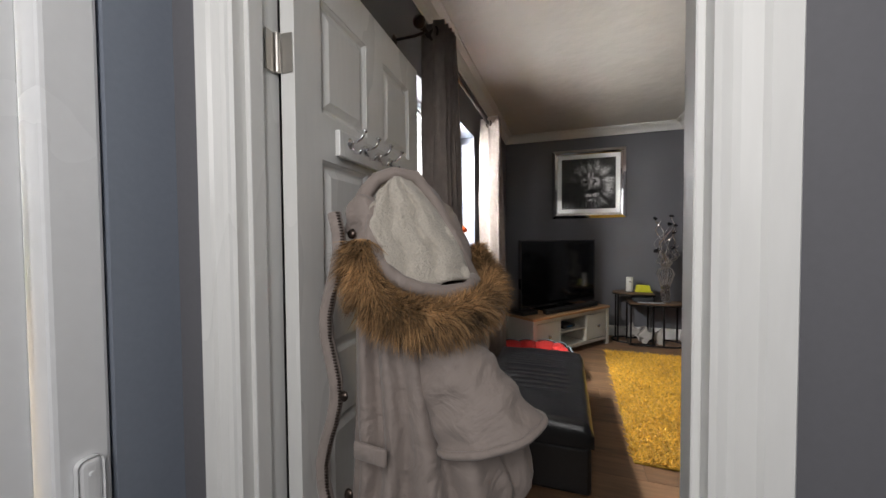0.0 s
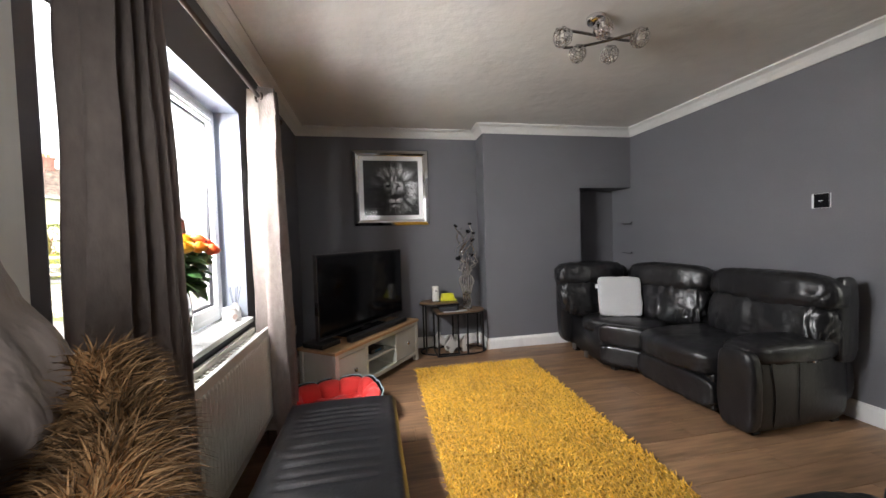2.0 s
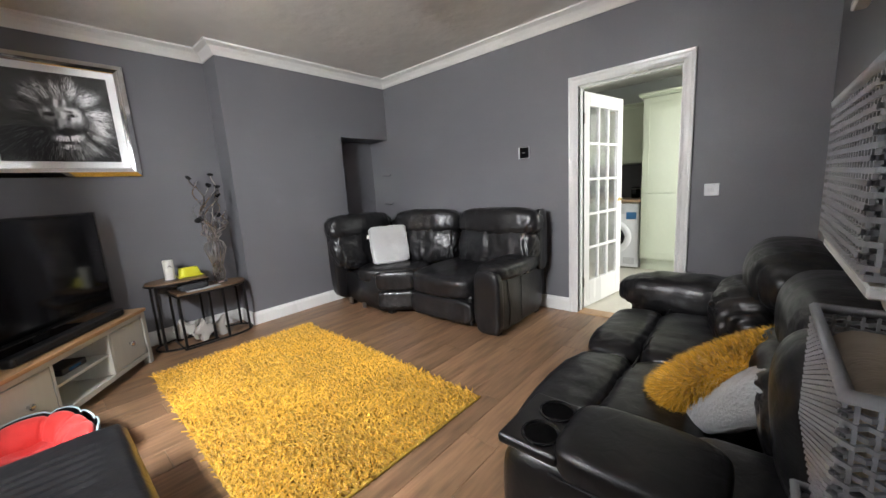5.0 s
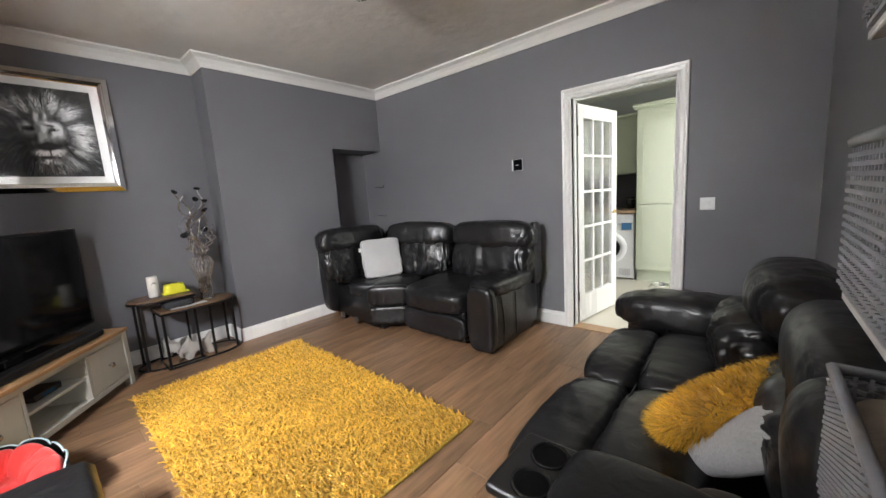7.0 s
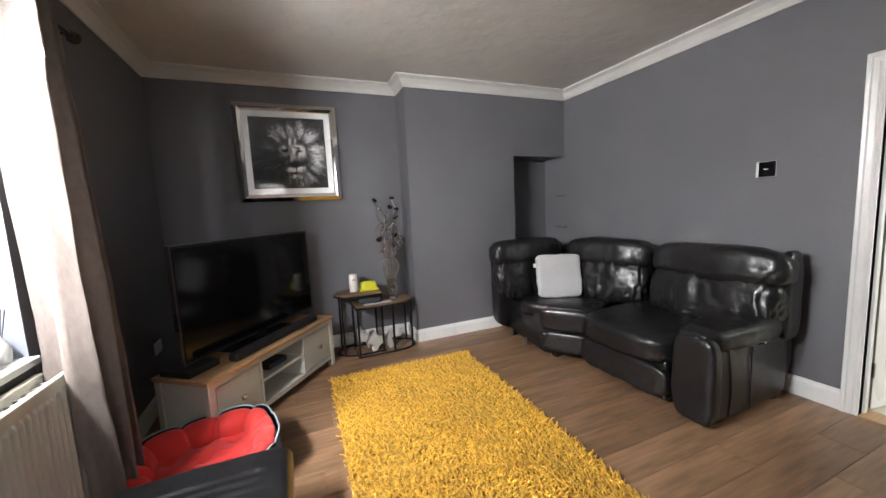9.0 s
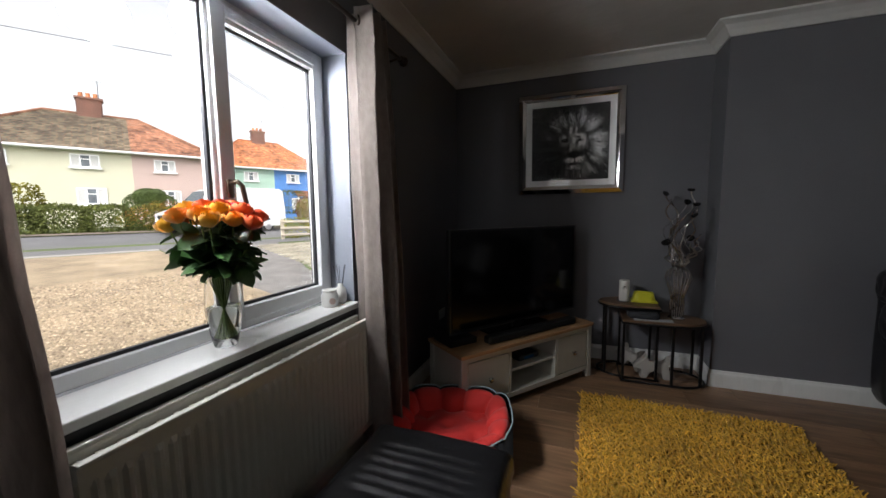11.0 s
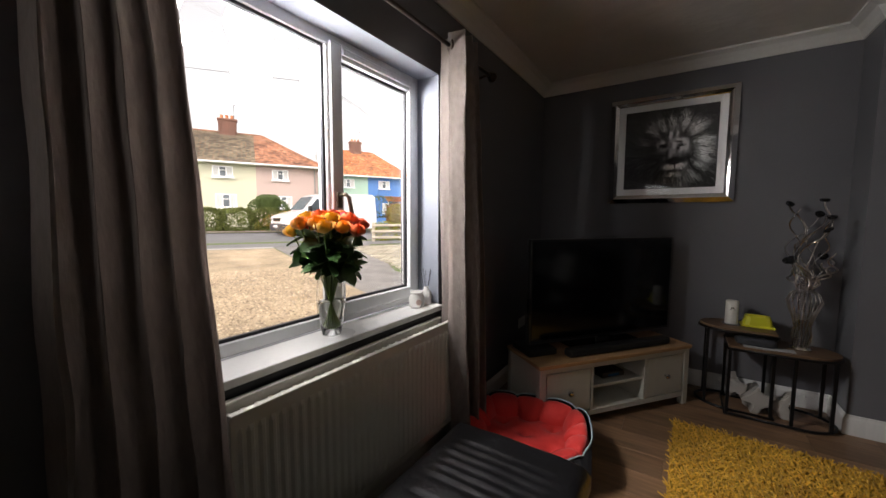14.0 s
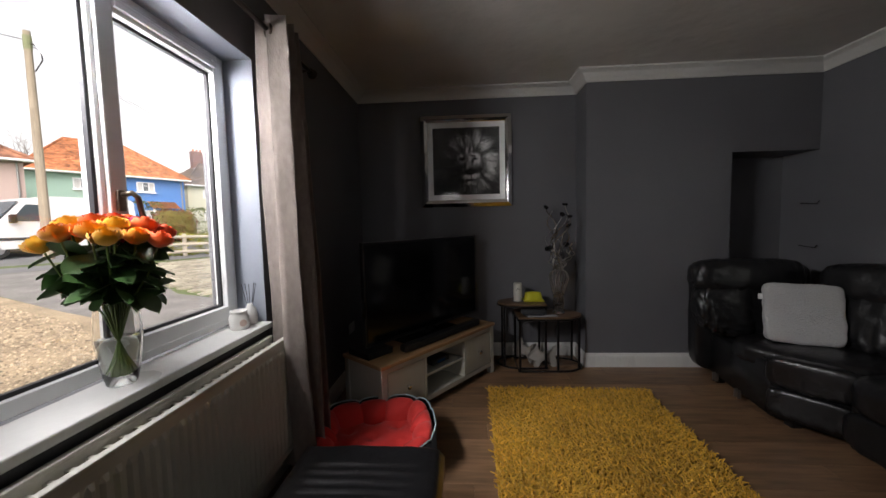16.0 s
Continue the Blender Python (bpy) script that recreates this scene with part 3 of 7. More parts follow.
def coat():
    c = thing("parka_coat", pose(-0.40, 1.06, 1.46), "beige padded parka with brown fur-trimmed hood hanging on the door hooks", "coat")
    rings, n = [], 96
    for j in range(40):
        t = j / 39
        z = -0.33 - 0.74 * t
        xm = 0.27 + 0.10 * t + 0.14 * max(0, math.sin(min(1, t / 0.72) * math.pi / 2)) ** 2
        if t > 0.68:
            xm -= 0.16 * (t - 0.68) / 0.32
        yr = 0.085 + 0.125 * t
        ring = []
        for i in range(n):
            a = 2 * math.pi * i / n
            f = 0.026 * noise.noise(Vector((math.cos(a) * 2.0, math.sin(a) * 2.0, t * 1.6 + 2))) + 0.007 * noise.noise(Vector((a * 5 + t * 8, t * 13, 4)))
            for ak, dk, tk in ((3.75, 0.5, 0.0), (4.20, 1.0, 0.0), (4.68, 0.7, 0.25), (5.15, 1.0, 0.05), (5.75, 0.8, 0.3), (0.25, 0.7, 0.2), (1.2, 0.6, 0)):
                off = a - ak - 0.12 * math.sin(4 * t + ak * 3)
                f -= dk * 0.046 * min(1.0, max(0.0, t - tk + 0.15) * 2.2) * math.exp(-(off / 0.075) ** 2)
                f += dk * 0.014 * math.exp(-((abs(off) - 0.20) / 0.10) ** 2)
            x = xm / 2 * (1 + math.cos(a)) + f * (0.5 + 0.5 * math.cos(a)) + 0.015
            y = (yr + f) * math.sin(a) * (1 - 0.25 * math.cos(a))
            ring.append((x, y, z))
        rings.append(ring)
    part("body", loft(rings), M_COAT, c, smooth=True)
    # the sleeve, hanging forward and flaring to its cuff
    rings = []
    for j in range(26):
        t = j / 25
        cx, cy, cz = 0.20 + 0.20 * t, -0.035 - 0.05 * t, -0.43 - 0.26 * t
        r0, r1 = 0.075 + 0.05 * t, 0.06 + 0.035 * t
        ring = []
        for i in range(48):
            a = 2 * math.pi * i / 48
            f = 1 + 0.10 * noise.noise(Vector((math.cos(a) * 2, math.sin(a) * 2, t * 5))) + 0.05 * math.sin(t * 26 + 2 * math.cos(a))
            ring.append((cx + r0 * f * math.cos(a), cy + r1 * f * math.sin(a), cz - 0.35 * r0 * math.cos(a) * -1))
        rings.append(ring)
    part("sleeve", loft(rings), M_COAT, c, smooth=True)
    last = rings[-1]
    part("cuff", tube([(x, y, z) for x, y, z in last], 0.009, 8, closed=True), M_COAT, c, smooth=True)
    # the front edge with its zip
    edge = [(0.035 + 0.018 * math.sin(k * 0.9), -0.16 - 0.003 * k, -0.17 - 0.05 * k) for k in range(17)]
    part("placket", tube(edge, 0.017, 8), M_COAT, c, smooth=True)
    zipb = bmesh.new()
    for a, b in zip(edge, edge[1:]):
        for q in range(7):
            p = Vector(a).lerp(Vector(b), q / 7) + Vector((0.016, -0.010, 0))
            add_box(zipb, p.x - 0.004, p.x + 0.004, p.y - 0.002, p.y + 0.002, p.z - 0.0018, p.z + 0.0018)
    part("zip", zipb, MB, c)
    for z, x, y in ((-0.22, 0.075, -0.15), (-0.40, 0.075, -0.175), (-0.60, 0.08, -0.20), (-0.82, 0.10, -0.215)):
        part("button", lathe([(0.0, 0.004), (0.008, 0.004), (0.011, 0.0), (0.013, -0.002), (0.011, -0.004), (0, -0.004)], 16, pose(x, y, z, 80, 0, -10)), MB, c, smooth=True)
    pk = bmesh.new()
    add_box(pk, 0.13, 0.22, -0.012, 0.0, -0.74, -0.70, 0.005, 2)
    xf(pk, pk.verts, pose(-0.02, -0.175, 0, 0, 0, -8))
    part("pocket_flap", pk, M_COAT, c, smooth=True)
    # hood: outer roll, fleece lining in lobes, and the fur trim
    part("hood", cushion(0.20, 0.19, 0.34, 14, 2.6, 0.02, 3, pose(0.180, 0.135, -0.24, 0, -27, 0), folds=0.5), M_COAT, c, smooth=True)
    left = [Vector(p) for p in ((0.130, -0.055, -0.085), (0.115, -0.10, -0.17), (0.130, -0.125, -0.245), (0.175, -0.135, -0.305))]
    right = [Vector(p) for p in ((0.175, 0.00, -0.075), (0.245, 0.015, -0.165), (0.310, 0.015, -0.265), (0.340, 0.000, -0.345))]
    lin = bmesh.new()
    front, rear = [], []
    for jv in range(31):
        t = jv / 30 * 2.999
        k = int(t)
        a, b = left[k].lerp(left[k + 1], t - k), right[k].lerp(right[k + 1], t - k)
        rf, rr = [], []
        for iu in range(37):
            u = iu / 36
            lobe = abs(math.sin(math.pi * 3 * (u + 0.05 * math.sin(5 * t)))) ** 0.35 * (0.75 + 0.25 * math.cos(7 * u)) + 0.10 * noise.noise(Vector((u * 14, t * 6, 7)))
            sag = 0.035 * math.sin(math.pi * u ** 0.8) * (jv / 30) ** 2
            p = a.lerp(b, u) + Vector((0.012, -1, 0.35)).normalized() * (0.03 * math.sin(math.pi * u) + 0.046 * lobe * min(1, jv / 6) + 0.006 * noise.noise(Vector((u * 9, t * 4, 2))))
            rf.append(lin.verts.new((p.x, p.y, p.z - sag)))
            q = a.lerp(b, u) + Vector((0, 0.05, -0.01))
            rr.append(lin.verts.new(q))
        front.append(rf)
        rear.append(rr)
    for g_, flip in ((front, False), (rear, True)):
        for x, y in zip(g_, g_[1:]):
            for k in range(36):
                q = (x[k], y[k], y[k + 1], x[k + 1])
                lin.faces.new(q[::-1] if flip else q)
    for k in range(36):
        lin.faces.new((front[-1][k], rear[-1][k], rear[-1][k + 1], front[-1][k + 1]))
        lin.faces.new((front[0][k], front[0][k + 1], rear[0][k + 1], rear[0][k]))
    for k in range(30):
        lin.faces.new((front[k][0], rear[k][0], rear[k + 1][0], front[k + 1][0]))
        lin.faces.new((front[k][36], front[k + 1][36], rear[k + 1][36], rear[k][36]))
    bmesh.ops.recalc_face_normals(lin, faces=lin.faces)
    part("lining", lin, M_FLEECE, c, "cream fleece hood lining in padded lobes", smooth=True)
    hem = [(0.118, -0.125, -0.180), (0.132, -0.150, -0.245), (0.170, -0.165, -0.300), (0.210, -0.155, -0.333), (0.250, -0.130, -0.352), (0.295, -0.085, -0.363), (0.333, -0.030, -0.360), (0.350, 0.000, -0.335)]
    part("hood_hem", tube(hem, 0.017, 10), M_COAT, c, smooth=True)
    roll = [(0.05, -0.10, -0.22), (0.055, -0.09, -0.165), (0.075, -0.075, -0.11), (0.10, -0.06, -0.075), (0.14, -0.045, -0.06), (0.185, -0.005, -0.065), (0.235, 0.012, -0.135), (0.295, 0.018, -0.245), (0.345, 0.018, -0.34)]
    part("hood_edge", tube(roll, 0.024, 12, r1=0.012), M_COAT, c, smooth=True)
    part("collar", cushion(0.10, 0.10, 0.17, 10, 2.8, 0.014, 6, pose(0.085, -0.095, -0.20, 0, -20, 0), folds=0.8), M_COAT, c, smooth=True)
    arc = [(0.105, -0.15, -0.245), (0.115, -0.17, -0.305), (0.145, -0.18, -0.365), (0.20, -0.17, -0.405), (0.265, -0.15, -0.42), (0.33, -0.09, -0.42), (0.365, -0.01, -0.40), (0.365, 0.08, -0.375), (0.335, 0.16, -0.34), (0.28, 0.20, -0.28)]
    part("trim_core", tube(arc, 0.036, 10), M_FUR, c, smooth=True)

    def spot(rnd):
        k = rnd.random() * (len(arc) - 1)
        i = min(int(k), len(arc) - 2)
        p = Vector(arc[i]).lerp(Vector(arc[i + 1]), k - i)
        al = (Vector(arc[i + 1]) - Vector(arc[i])).normalized()
        o = al.orthogonal().normalized()
        o.rotate(Matrix.Rotation(rnd.random() * 2 * math.pi, 3, al))
        return p + o * 0.033, (o + al * 0.35 + Vector((0, -0.2, -0.3))).normalized()

    hairs(19000, spot, 0.046, 0.0011, M_FUR, "fur", c, "long tawny brown fur", 5, 0.3, 3)


coat()


# ---- window board things ----
def vase_of_roses():
    v = thing("flower_vase", pose(-0.66, 2.585, WZ0), "clear glass vase of orange, yellow and pink roses on window board", "vase of flowers")
    outer = [(0.034, 0.0), (0.039, 0.006), (0.048, 0.05), (0.056, 0.10), (0.060, 0.15), (0.057, 0.21), (0.050, 0.25), (0.047, 0.265)]
    inner = [(r - 0.004, z) for r, z in outer[::-1][:-1]] + [(0.034, 0.018), (0.0, 0.018)]
    g = part("vase", lathe(outer + inner, 40), M_GLASS, v, smooth=True)
    g.visible_shadow = False
    w = part("water", lathe([(0.0, 0.02), (0.033, 0.02), (0.0435, 0.05), (0.0515, 0.10), (0.0553, 0.145), (0.0, 0.145)], 40), glass("water", 0, 0, 1.33, (0.95, 0.97, 0.88)), v, smooth=True)
    w.visible_shadow = False
    rnd = random.Random(4)
    stem_m = mat("green_stem", (0.12, 0.20, 0.04), 0.5)
    leaf_m = mat("dark_green_leaf", (0.06, 0.135, 0.04), 0.4, scale=40, vary=0.25, bump=0.3, island=0.0, rand=0.35)
    cols = [("orange_petals", (0.80, 0.12, 0.01)), ("yellow_petals", (0.82, 0.42, 0.01)), ("pink_petals", (0.60, 0.01, 0.09)), ("coral_petals", (0.80, 0.09, 0.02)), ("amber_petals", (0.82, 0.30, 0.01))]
    heads = []
    for k in range(23):
        a = k * 2.399
        r = 0.146 * math.sqrt((k + 0.3) / 23)
        heads.append(Vector((r * math.cos(a), r * 1.05 * math.sin(a), 0.500 - 3.4 * r * r + rnd.uniform(-0.012, 0.012))))
    for k, h in enumerate(heads):
        b = Vector((-h.x * 0.22, -h.y * 0.22, 0.03))
        neck = Vector((h.x * 0.28, h.y * 0.28, 0.25))
        part("stem", tube([b, (b + neck) / 2, neck, (neck + h) / 2 + Vector((h.x * 0.1, h.y * 0.1, 0)), h], 0.0028, 6), stem_m, v, smooth=True)
        nm, col = cols[rnd.choices(range(5), (7, 5, 3, 4, 3))[0]]
        m = mat(nm, col, 0.55, scale=30, vary=0.15, bump=0.15, rand=0.12, sheen=0.3)
        bm = bmesh.new()
        for q in range(16):
            t = q / 16
            rad, hh = 0.006 + 0.027 * t, 0.030 - 0.012 * t
            ang = q * 2.3
            grid = []
            for u in range(5):
                row = []
                for s in range(6):
                    aa = ang + (s / 5 - 0.5) * (2.4 - 1.1 * t)
                    bulge = math.sin(u / 4 * math.pi * 0.75)
                    rr = rad * (0.35 + 0.85 * bulge) + (0.006 * t * (u / 4) ** 3)
                    top = hh * (1 - 0.25 * (2 * s / 5 - 1) ** 2)
                    row.append(bm.verts.new((rr * math.cos(aa), rr * math.sin(aa), -0.016 + (top + 0.022) * u / 4)))
                grid.append(row)
            for x, y in zip(grid, grid[1:]):
                for s in range(5):
                    bm.faces.new((x[s], x[s + 1], y[s + 1], y[s]))
        out = Vector((h.x, h.y, 0.30)).normalized().to_track_quat("Z", "Y").to_matrix().to_4x4()
        xf(bm, bm.verts, Matrix.Translation(h) @ out)
        part("rose", bm, m, v, smooth=True)
    for k in range(120):
        a = rnd.random() * 6.283
        z = rnd.uniform(0.28, 0.43)
        r = rnd.uniform(0.015, 0.068) * (0.5 + (z - 0.15) * 2.8)
        L, W = rnd.uniform(0.070, 0.115), rnd.uniform(0.024, 0.038)
        bm = bmesh.new()
        mid, ls, rs = [], [], []
        for s in range(7):
            t = s / 6
            w = W * math.sin(math.pi * min(1, t * 0.93 + 0.05)) ** 0.8 if s < 6 else 0.0005
            zz = -0.02 * t * t
            mid.append(bm.verts.new((L * t, 0, zz)))
            ls.append(bm.verts.new((L * t, w, zz + 0.006)))
            rs.append(bm.verts.new((L * t, -w, zz + 0.006)))
        for s in range(6):
            bm.faces.new((mid[s], mid[s + 1], ls[s + 1], ls[s]))
            bm.faces.new((mid[s + 1], mid[s], rs[s], rs[s + 1]))
        xf(bm, bm.verts, Matrix.Translation((r * math.cos(a), r * math.sin(a), z)) @ Euler((rnd.uniform(-0.9, 0.9), rnd.uniform(-0.7, 0.7), a + rnd.uniform(-1.0, 1.0))).to_matrix().to_4x4())
        part("leaf", bm, leaf_m, v, smooth=True)


vase_of_roses()
M_CERAM = mat("white_ceramic", (0.75, 0.74, 0.71), 0.3, scale=20, vary=0.05, bump=0.02)
jar = thing("candle_jar", pose(-0.655, 3.165, WZ0), "white glass candle jar with heart tag on the window board", "candle")
part("jar", lathe([(0.034, 0), (0.040, 0.004), (0.042, 0.02), (0.042, 0.06), (0.034, 0.072), (0.034, 0.078), (0.037, 0.08), (0.037, 0.088), (0.032, 0.088), (0.032, 0.06), (0.0, 0.058)], 32), M_CERAM, jar, smooth=True)
part("tag", lathe([(0.016, 0), (0.016, 0.002), (0, 0.0025)], 20, pose(0.034, -0.024, 0.034, 0, 90, -36)), mat("pink_beige_label", (0.55, 0.42, 0.36), 0.7), jar)
dif = thing("reed_diffuser", pose(-0.655, 3.255, WZ0), "white speckled reed diffuser with dark sticks on the window board", "reed diffuser")
part("bottle", lathe([(0.026, 0), (0.030, 0.01), (0.032, 0.045), (0.026, 0.075), (0.014, 0.088), (0.014, 0.1), (0.009, 0.1), (0.009, 0.08)], 28), M_CERAM, dif, smooth=True)
for k in range(5):
    a = k * 1.3
    part("reed", tube([(0, 0, 0.03), (0.035 * math.cos(a), 0.03 * math.sin(a), 0.20)], 0.0015, 5), M_PLASTIC, dif)

# ---- ottoman ----
ott = thing("ottoman", pose(-0.015, 2.50, 0), "long black leather ottoman with stitched channels across its lid", "ottoman")
part("base", box(-0.305, 0.305, -0.56, 0.56, 0.0, 0.235, 0.02, 3), M_BLACK, ott)
lid = bmesh.new()
nx, ny = 24, 90
g = []
for j in range(ny + 1):
    row = []
    for i in range(nx + 1):
        x, y = -0.315 + 0.63 * i / nx, -0.575 + 1.15 * j / ny
        e = min(1, (0.315 - abs(x)) / 0.05, (0.575 - abs(y)) / 0.05)
        z = 0.30 + 0.05 * math.sqrt(max(0, 1 - (1 - e) ** 2)) + 0.012 * (1 - (x / 0.315) ** 2)
        if abs(x) < 0.21:
            for yc in (-0.22, -0.15, -0.08, -0.01, 0.06, 0.16, 0.21, 0.26, 0.31, 0.36, 0.41):
                z -= 0.010 * math.exp(-((y - yc) / 0.008) ** 2) * min(1, (0.21 - abs(x)) / 0.03)
        z += 0.004 * noise.noise(Vector((x * 8, y * 8, 1)))
        row.append(lid.verts.new((x, y, z)))
    g.append(row)
for a, b in zip(g, g[1:]):
    for k in range(nx):
        lid.faces.new((a[k], a[k + 1], b[k + 1], b[k]))
got = bmesh.ops.extrude_edge_only(lid, edges=[e for e in lid.edges if e.is_boundary])
for v in got["geom"]:
    if isinstance(v, bmesh.types.BMVert):
        v.co.z = 0.242
bmesh.ops.recalc_face_normals(lid, faces=lid.faces)
part("lid", lid, M_BLACK, ott, smooth=True)


# ---- dog bed ----
def dog_bed():
    d = thing("dog_bed", pose(-0.115, 3.455, 0, 0, 0, 14), "red quilted dog bed with grey piping before the television stand", "pet bed")
    A, B, LOBES = 0.335, 0.275, 11

    def rim_at(t):
        """Along the wall of the bed, from one end of its low front to the other: place, way out, height."""
        a = radians(-70 + 320 * t)
        c, q = math.cos(a), math.sin(a)
        k = (abs(c) ** 3.2 + abs(q) ** 3.2) ** (-1 / 3.2)
        low = max(0.0, 1 - min(t, 1 - t) / 0.10)
        lobe = abs(math.sin(math.pi * LOBES * t)) ** 0.45
        out = Vector((c / A, q / B, 0)).normalized()
        return Vector((A * c * k, B * q * k, 0)), out, 0.215 + 0.022 * lobe - 0.07 * low, lobe

    buttons = ((0, 0), (0.14, 0.09), (-0.14, 0.09), (0.14, -0.10), (-0.14, -0.10), (0, 0.17), (0, -0.17))
    pad_ = cushion(0.58, 0.46, 0.17, 24, 3.2, 0.008, 2, pose(0, -0.01, 0.085), folds=0.1)
    for vv in pad_.verts:
        if vv.co.z > 0.08:
            for bx, by in buttons:
                vv.co.z -= 0.055 * math.exp(-math.hypot(vv.co.x - bx, vv.co.y - by) / 0.04)
    part("cushion", pad_, M_RED, d, smooth=True)
    rings = []
    for k in range(177):
        t = k / 176
        p, out, h, lobe = rim_at(t)
        ring = []
        for q in range(22):
            b = 2 * math.pi * q / 22
            cx, cz = math.cos(b), math.sin(b)
            if cx < 0:
                cx *= 0.065 + 0.030 * lobe + 0.012 * math.sin(math.pi * (0.5 + 0.5 * cz))
            else:
                cx *= 0.030
            cz = math.copysign(abs(cz) ** 0.75, cz)
            w = p + out * (cx - 0.034)
            ring.append((w.x, w.y, 0.004 + h / 2 * (1 + cz)))
        rings.append(ring)
    part("bolster", loft(rings), M_RED, d, smooth=True)
    rim = []
    for k in range(89):
        p, out, h, lobe = rim_at(k / 88)
        w = p + out * 0.002
        rim.append((w.x, w.y, h + 0.004))
    part("piping", tube(rim, 0.0045, 6), mat("grey_blue_piping", (0.32, 0.42, 0.44), 0.6), d, smooth=True)
    skirt = bmesh.new()
    a = [skirt.verts.new((x, y, z - 0.003)) for x, y, z in rim]
    b = [skirt.verts.new((x * 1.015, y * 1.015, 0.01)) for x, y, z in rim]
    for k in range(88):
        skirt.faces.new((a[k], a[k + 1], b[k + 1], b[k]))
    bmesh.ops.solidify(skirt, geom=skirt.faces[:], thickness=0.005)
    part("outer_wall", skirt, mat("black_canvas", (0.02, 0.02, 0.022), 0.8, scale=200, bump=0.3), d, "black fabric outer wall", smooth=True)


dog_bed()


# ---- television corner ----
TVM = pose(-0.12, 3.70, 0, 0, 0, 52.2)


def tv_stand():
    s = thing("tv_stand", TVM, "cream television stand with oak top, two drawers and open middle shelves", "tv stand")
    W, D, H = 1.25, 0.40, 0.44
    part("top", box(-0.01, W + 0.01, -0.01, D + 0.005, H - 0.025, H, 0.004, 2), M_OAK, s)
    for x in (0.0, W - 0.045):
        for y in (0.0, D - 0.045):
            part("leg", box(x, x + 0.045, y, y + 0.045, 0, H - 0.025, 0.003, 1), M_CREAM, s)
    dx = 0.40
    side = bmesh.new()
    add_box(side, 0.010, 0.028, 0.045, D - 0.045, 0.07, H - 0.025)
    part("side_panel", side, M_CREAM, s)
    part("side_panel", box(W - 0.028, W - 0.010, 0.045, D - 0.045, 0.07, H - 0.025), M_CREAM, s)
    part("back_panel", box(0.045, W - 0.045, D - 0.02, D - 0.008, 0.07, H - 0.025), M_CREAM, s)
    part("bottom", box(0.028, W - 0.028, 0.012, D - 0.02, 0.07, 0.088), M_CREAM, s)
    part("rail", box(0.045, W - 0.045, 0.004, 0.022, H - 0.058, H - 0.025), M_CREAM, s)
    part("rail", box(0.045, W - 0.045, 0.004, 0.022, 0.062, 0.095), M_CREAM, s)
    for x in (dx, W - dx):
        part("divider", box(x - 0.009, x + 0.009, 0.006, D - 0.02, 0.088, H - 0.058), M_CREAM, s)
    part("shelf", box(dx + 0.009, W - dx - 0.009, 0.02, D - 0.02, 0.232, 0.248), M_CREAM, s)
    for x0, x1 in ((0.052, dx - 0.014), (W - dx + 0.014, W - 0.052)):
        bm = bmesh.new()
        add_box(bm, x0, x1, 0.006, 0.022, 0.102, H - 0.065, 0.002, 1)
        f = part("drawer_front", bm, M_CREAM, s)
        xc, zc = (x0 + x1) / 2, (0.102 + H - 0.065) / 2
        part("cup_handle", lathe([(0.008, 0), (0.007, 0.012), (0.018, 0.018), (0.02, 0.024), (0.014, 0.03), (0, 0.031)], 20, pose(xc, 0.006, zc, 90, 0, 0)), M_CHROME, f, "chrome knob", smooth=True)


tv_stand()
tv = thing("television", TVM @ pose(0.055, 0.03, -0.008), "large black flat television on the cream stand", "television")
part("screen_case", box(0.005, 1.255, 0.20, 0.225, 0.50, 1.205, 0.006, 2), M_PLASTIC, tv)
part("screen", box(0.022, 1.238, 0.1955, 0.1995, 0.522, 1.19, 0.001, 1), M_TV, tv, "glossy black screen")
part("rear_housing", box(0.18, 1.06, 0.225, 0.27, 0.55, 1.05, 0.02, 2), M_PLASTIC, tv)
fr = bmesh.new()
add_box(fr, 0.002, 0.008, 0.193, 0.226, 0.497, 1.208)
add_box(fr, 0.008, 1.252, 0.193, 0.226, 1.203, 1.208)
add_box(fr, 1.252, 1.258, 0.193, 0.226, 0.497, 1.208)
add_box(fr, 0.008, 1.252, 0.193, 0.226, 0.497, 0.503)
part("bezel", fr, mat("grey_metal_bezel", (0.12, 0.12, 0.12), 0.3, 0.8), tv)
part("stand_neck", box(0.57, 0.69, 0.21, 0.25, 0.446, 0.51, 0.005, 1), M_PLASTIC, tv)
part("stand_foot", box(0.33, 0.93, 0.12, 0.34, 0.449, 0.460, 0.004, 2), M_TV, tv)
sb = thing("soundbar", TVM, "black slim soundbar on the oak top before the television", "soundbar")
part("body", box(0.25, 1.12, 0.045, 0.115, 0.441, 0.495, 0.018, 3), M_PLASTIC, sb)
part("grille", box(0.27, 1.10, 0.043, 0.047, 0.452, 0.484, 0.0015, 1), mat("black_mesh_cloth", (0.008, 0.008, 0.008), 0.9, scale=500, bump=0.5), sb)
sbx = thing("set_top_box", TVM, "small black set-top box on the open shelf of the stand", "set-top box")
part("case", box(0.55, 0.74, 0.08, 0.24, 0.2495, 0.288, 0.005, 2), M_PLASTIC, sbx)
part("display", box(0.60, 0.69, 0.0785, 0.081, 0.26, 0.276), mat("blue_display_glass", (0.02, 0.10, 0.22), 0.2), sbx)
bx = thing("black_box", TVM, "flat black box on the oak top beside the television", "box")
part("case", box(0.01, 0.22, 0.14, 0.36, 0.441, 0.475, 0.005, 2), M_PLASTIC, bx)
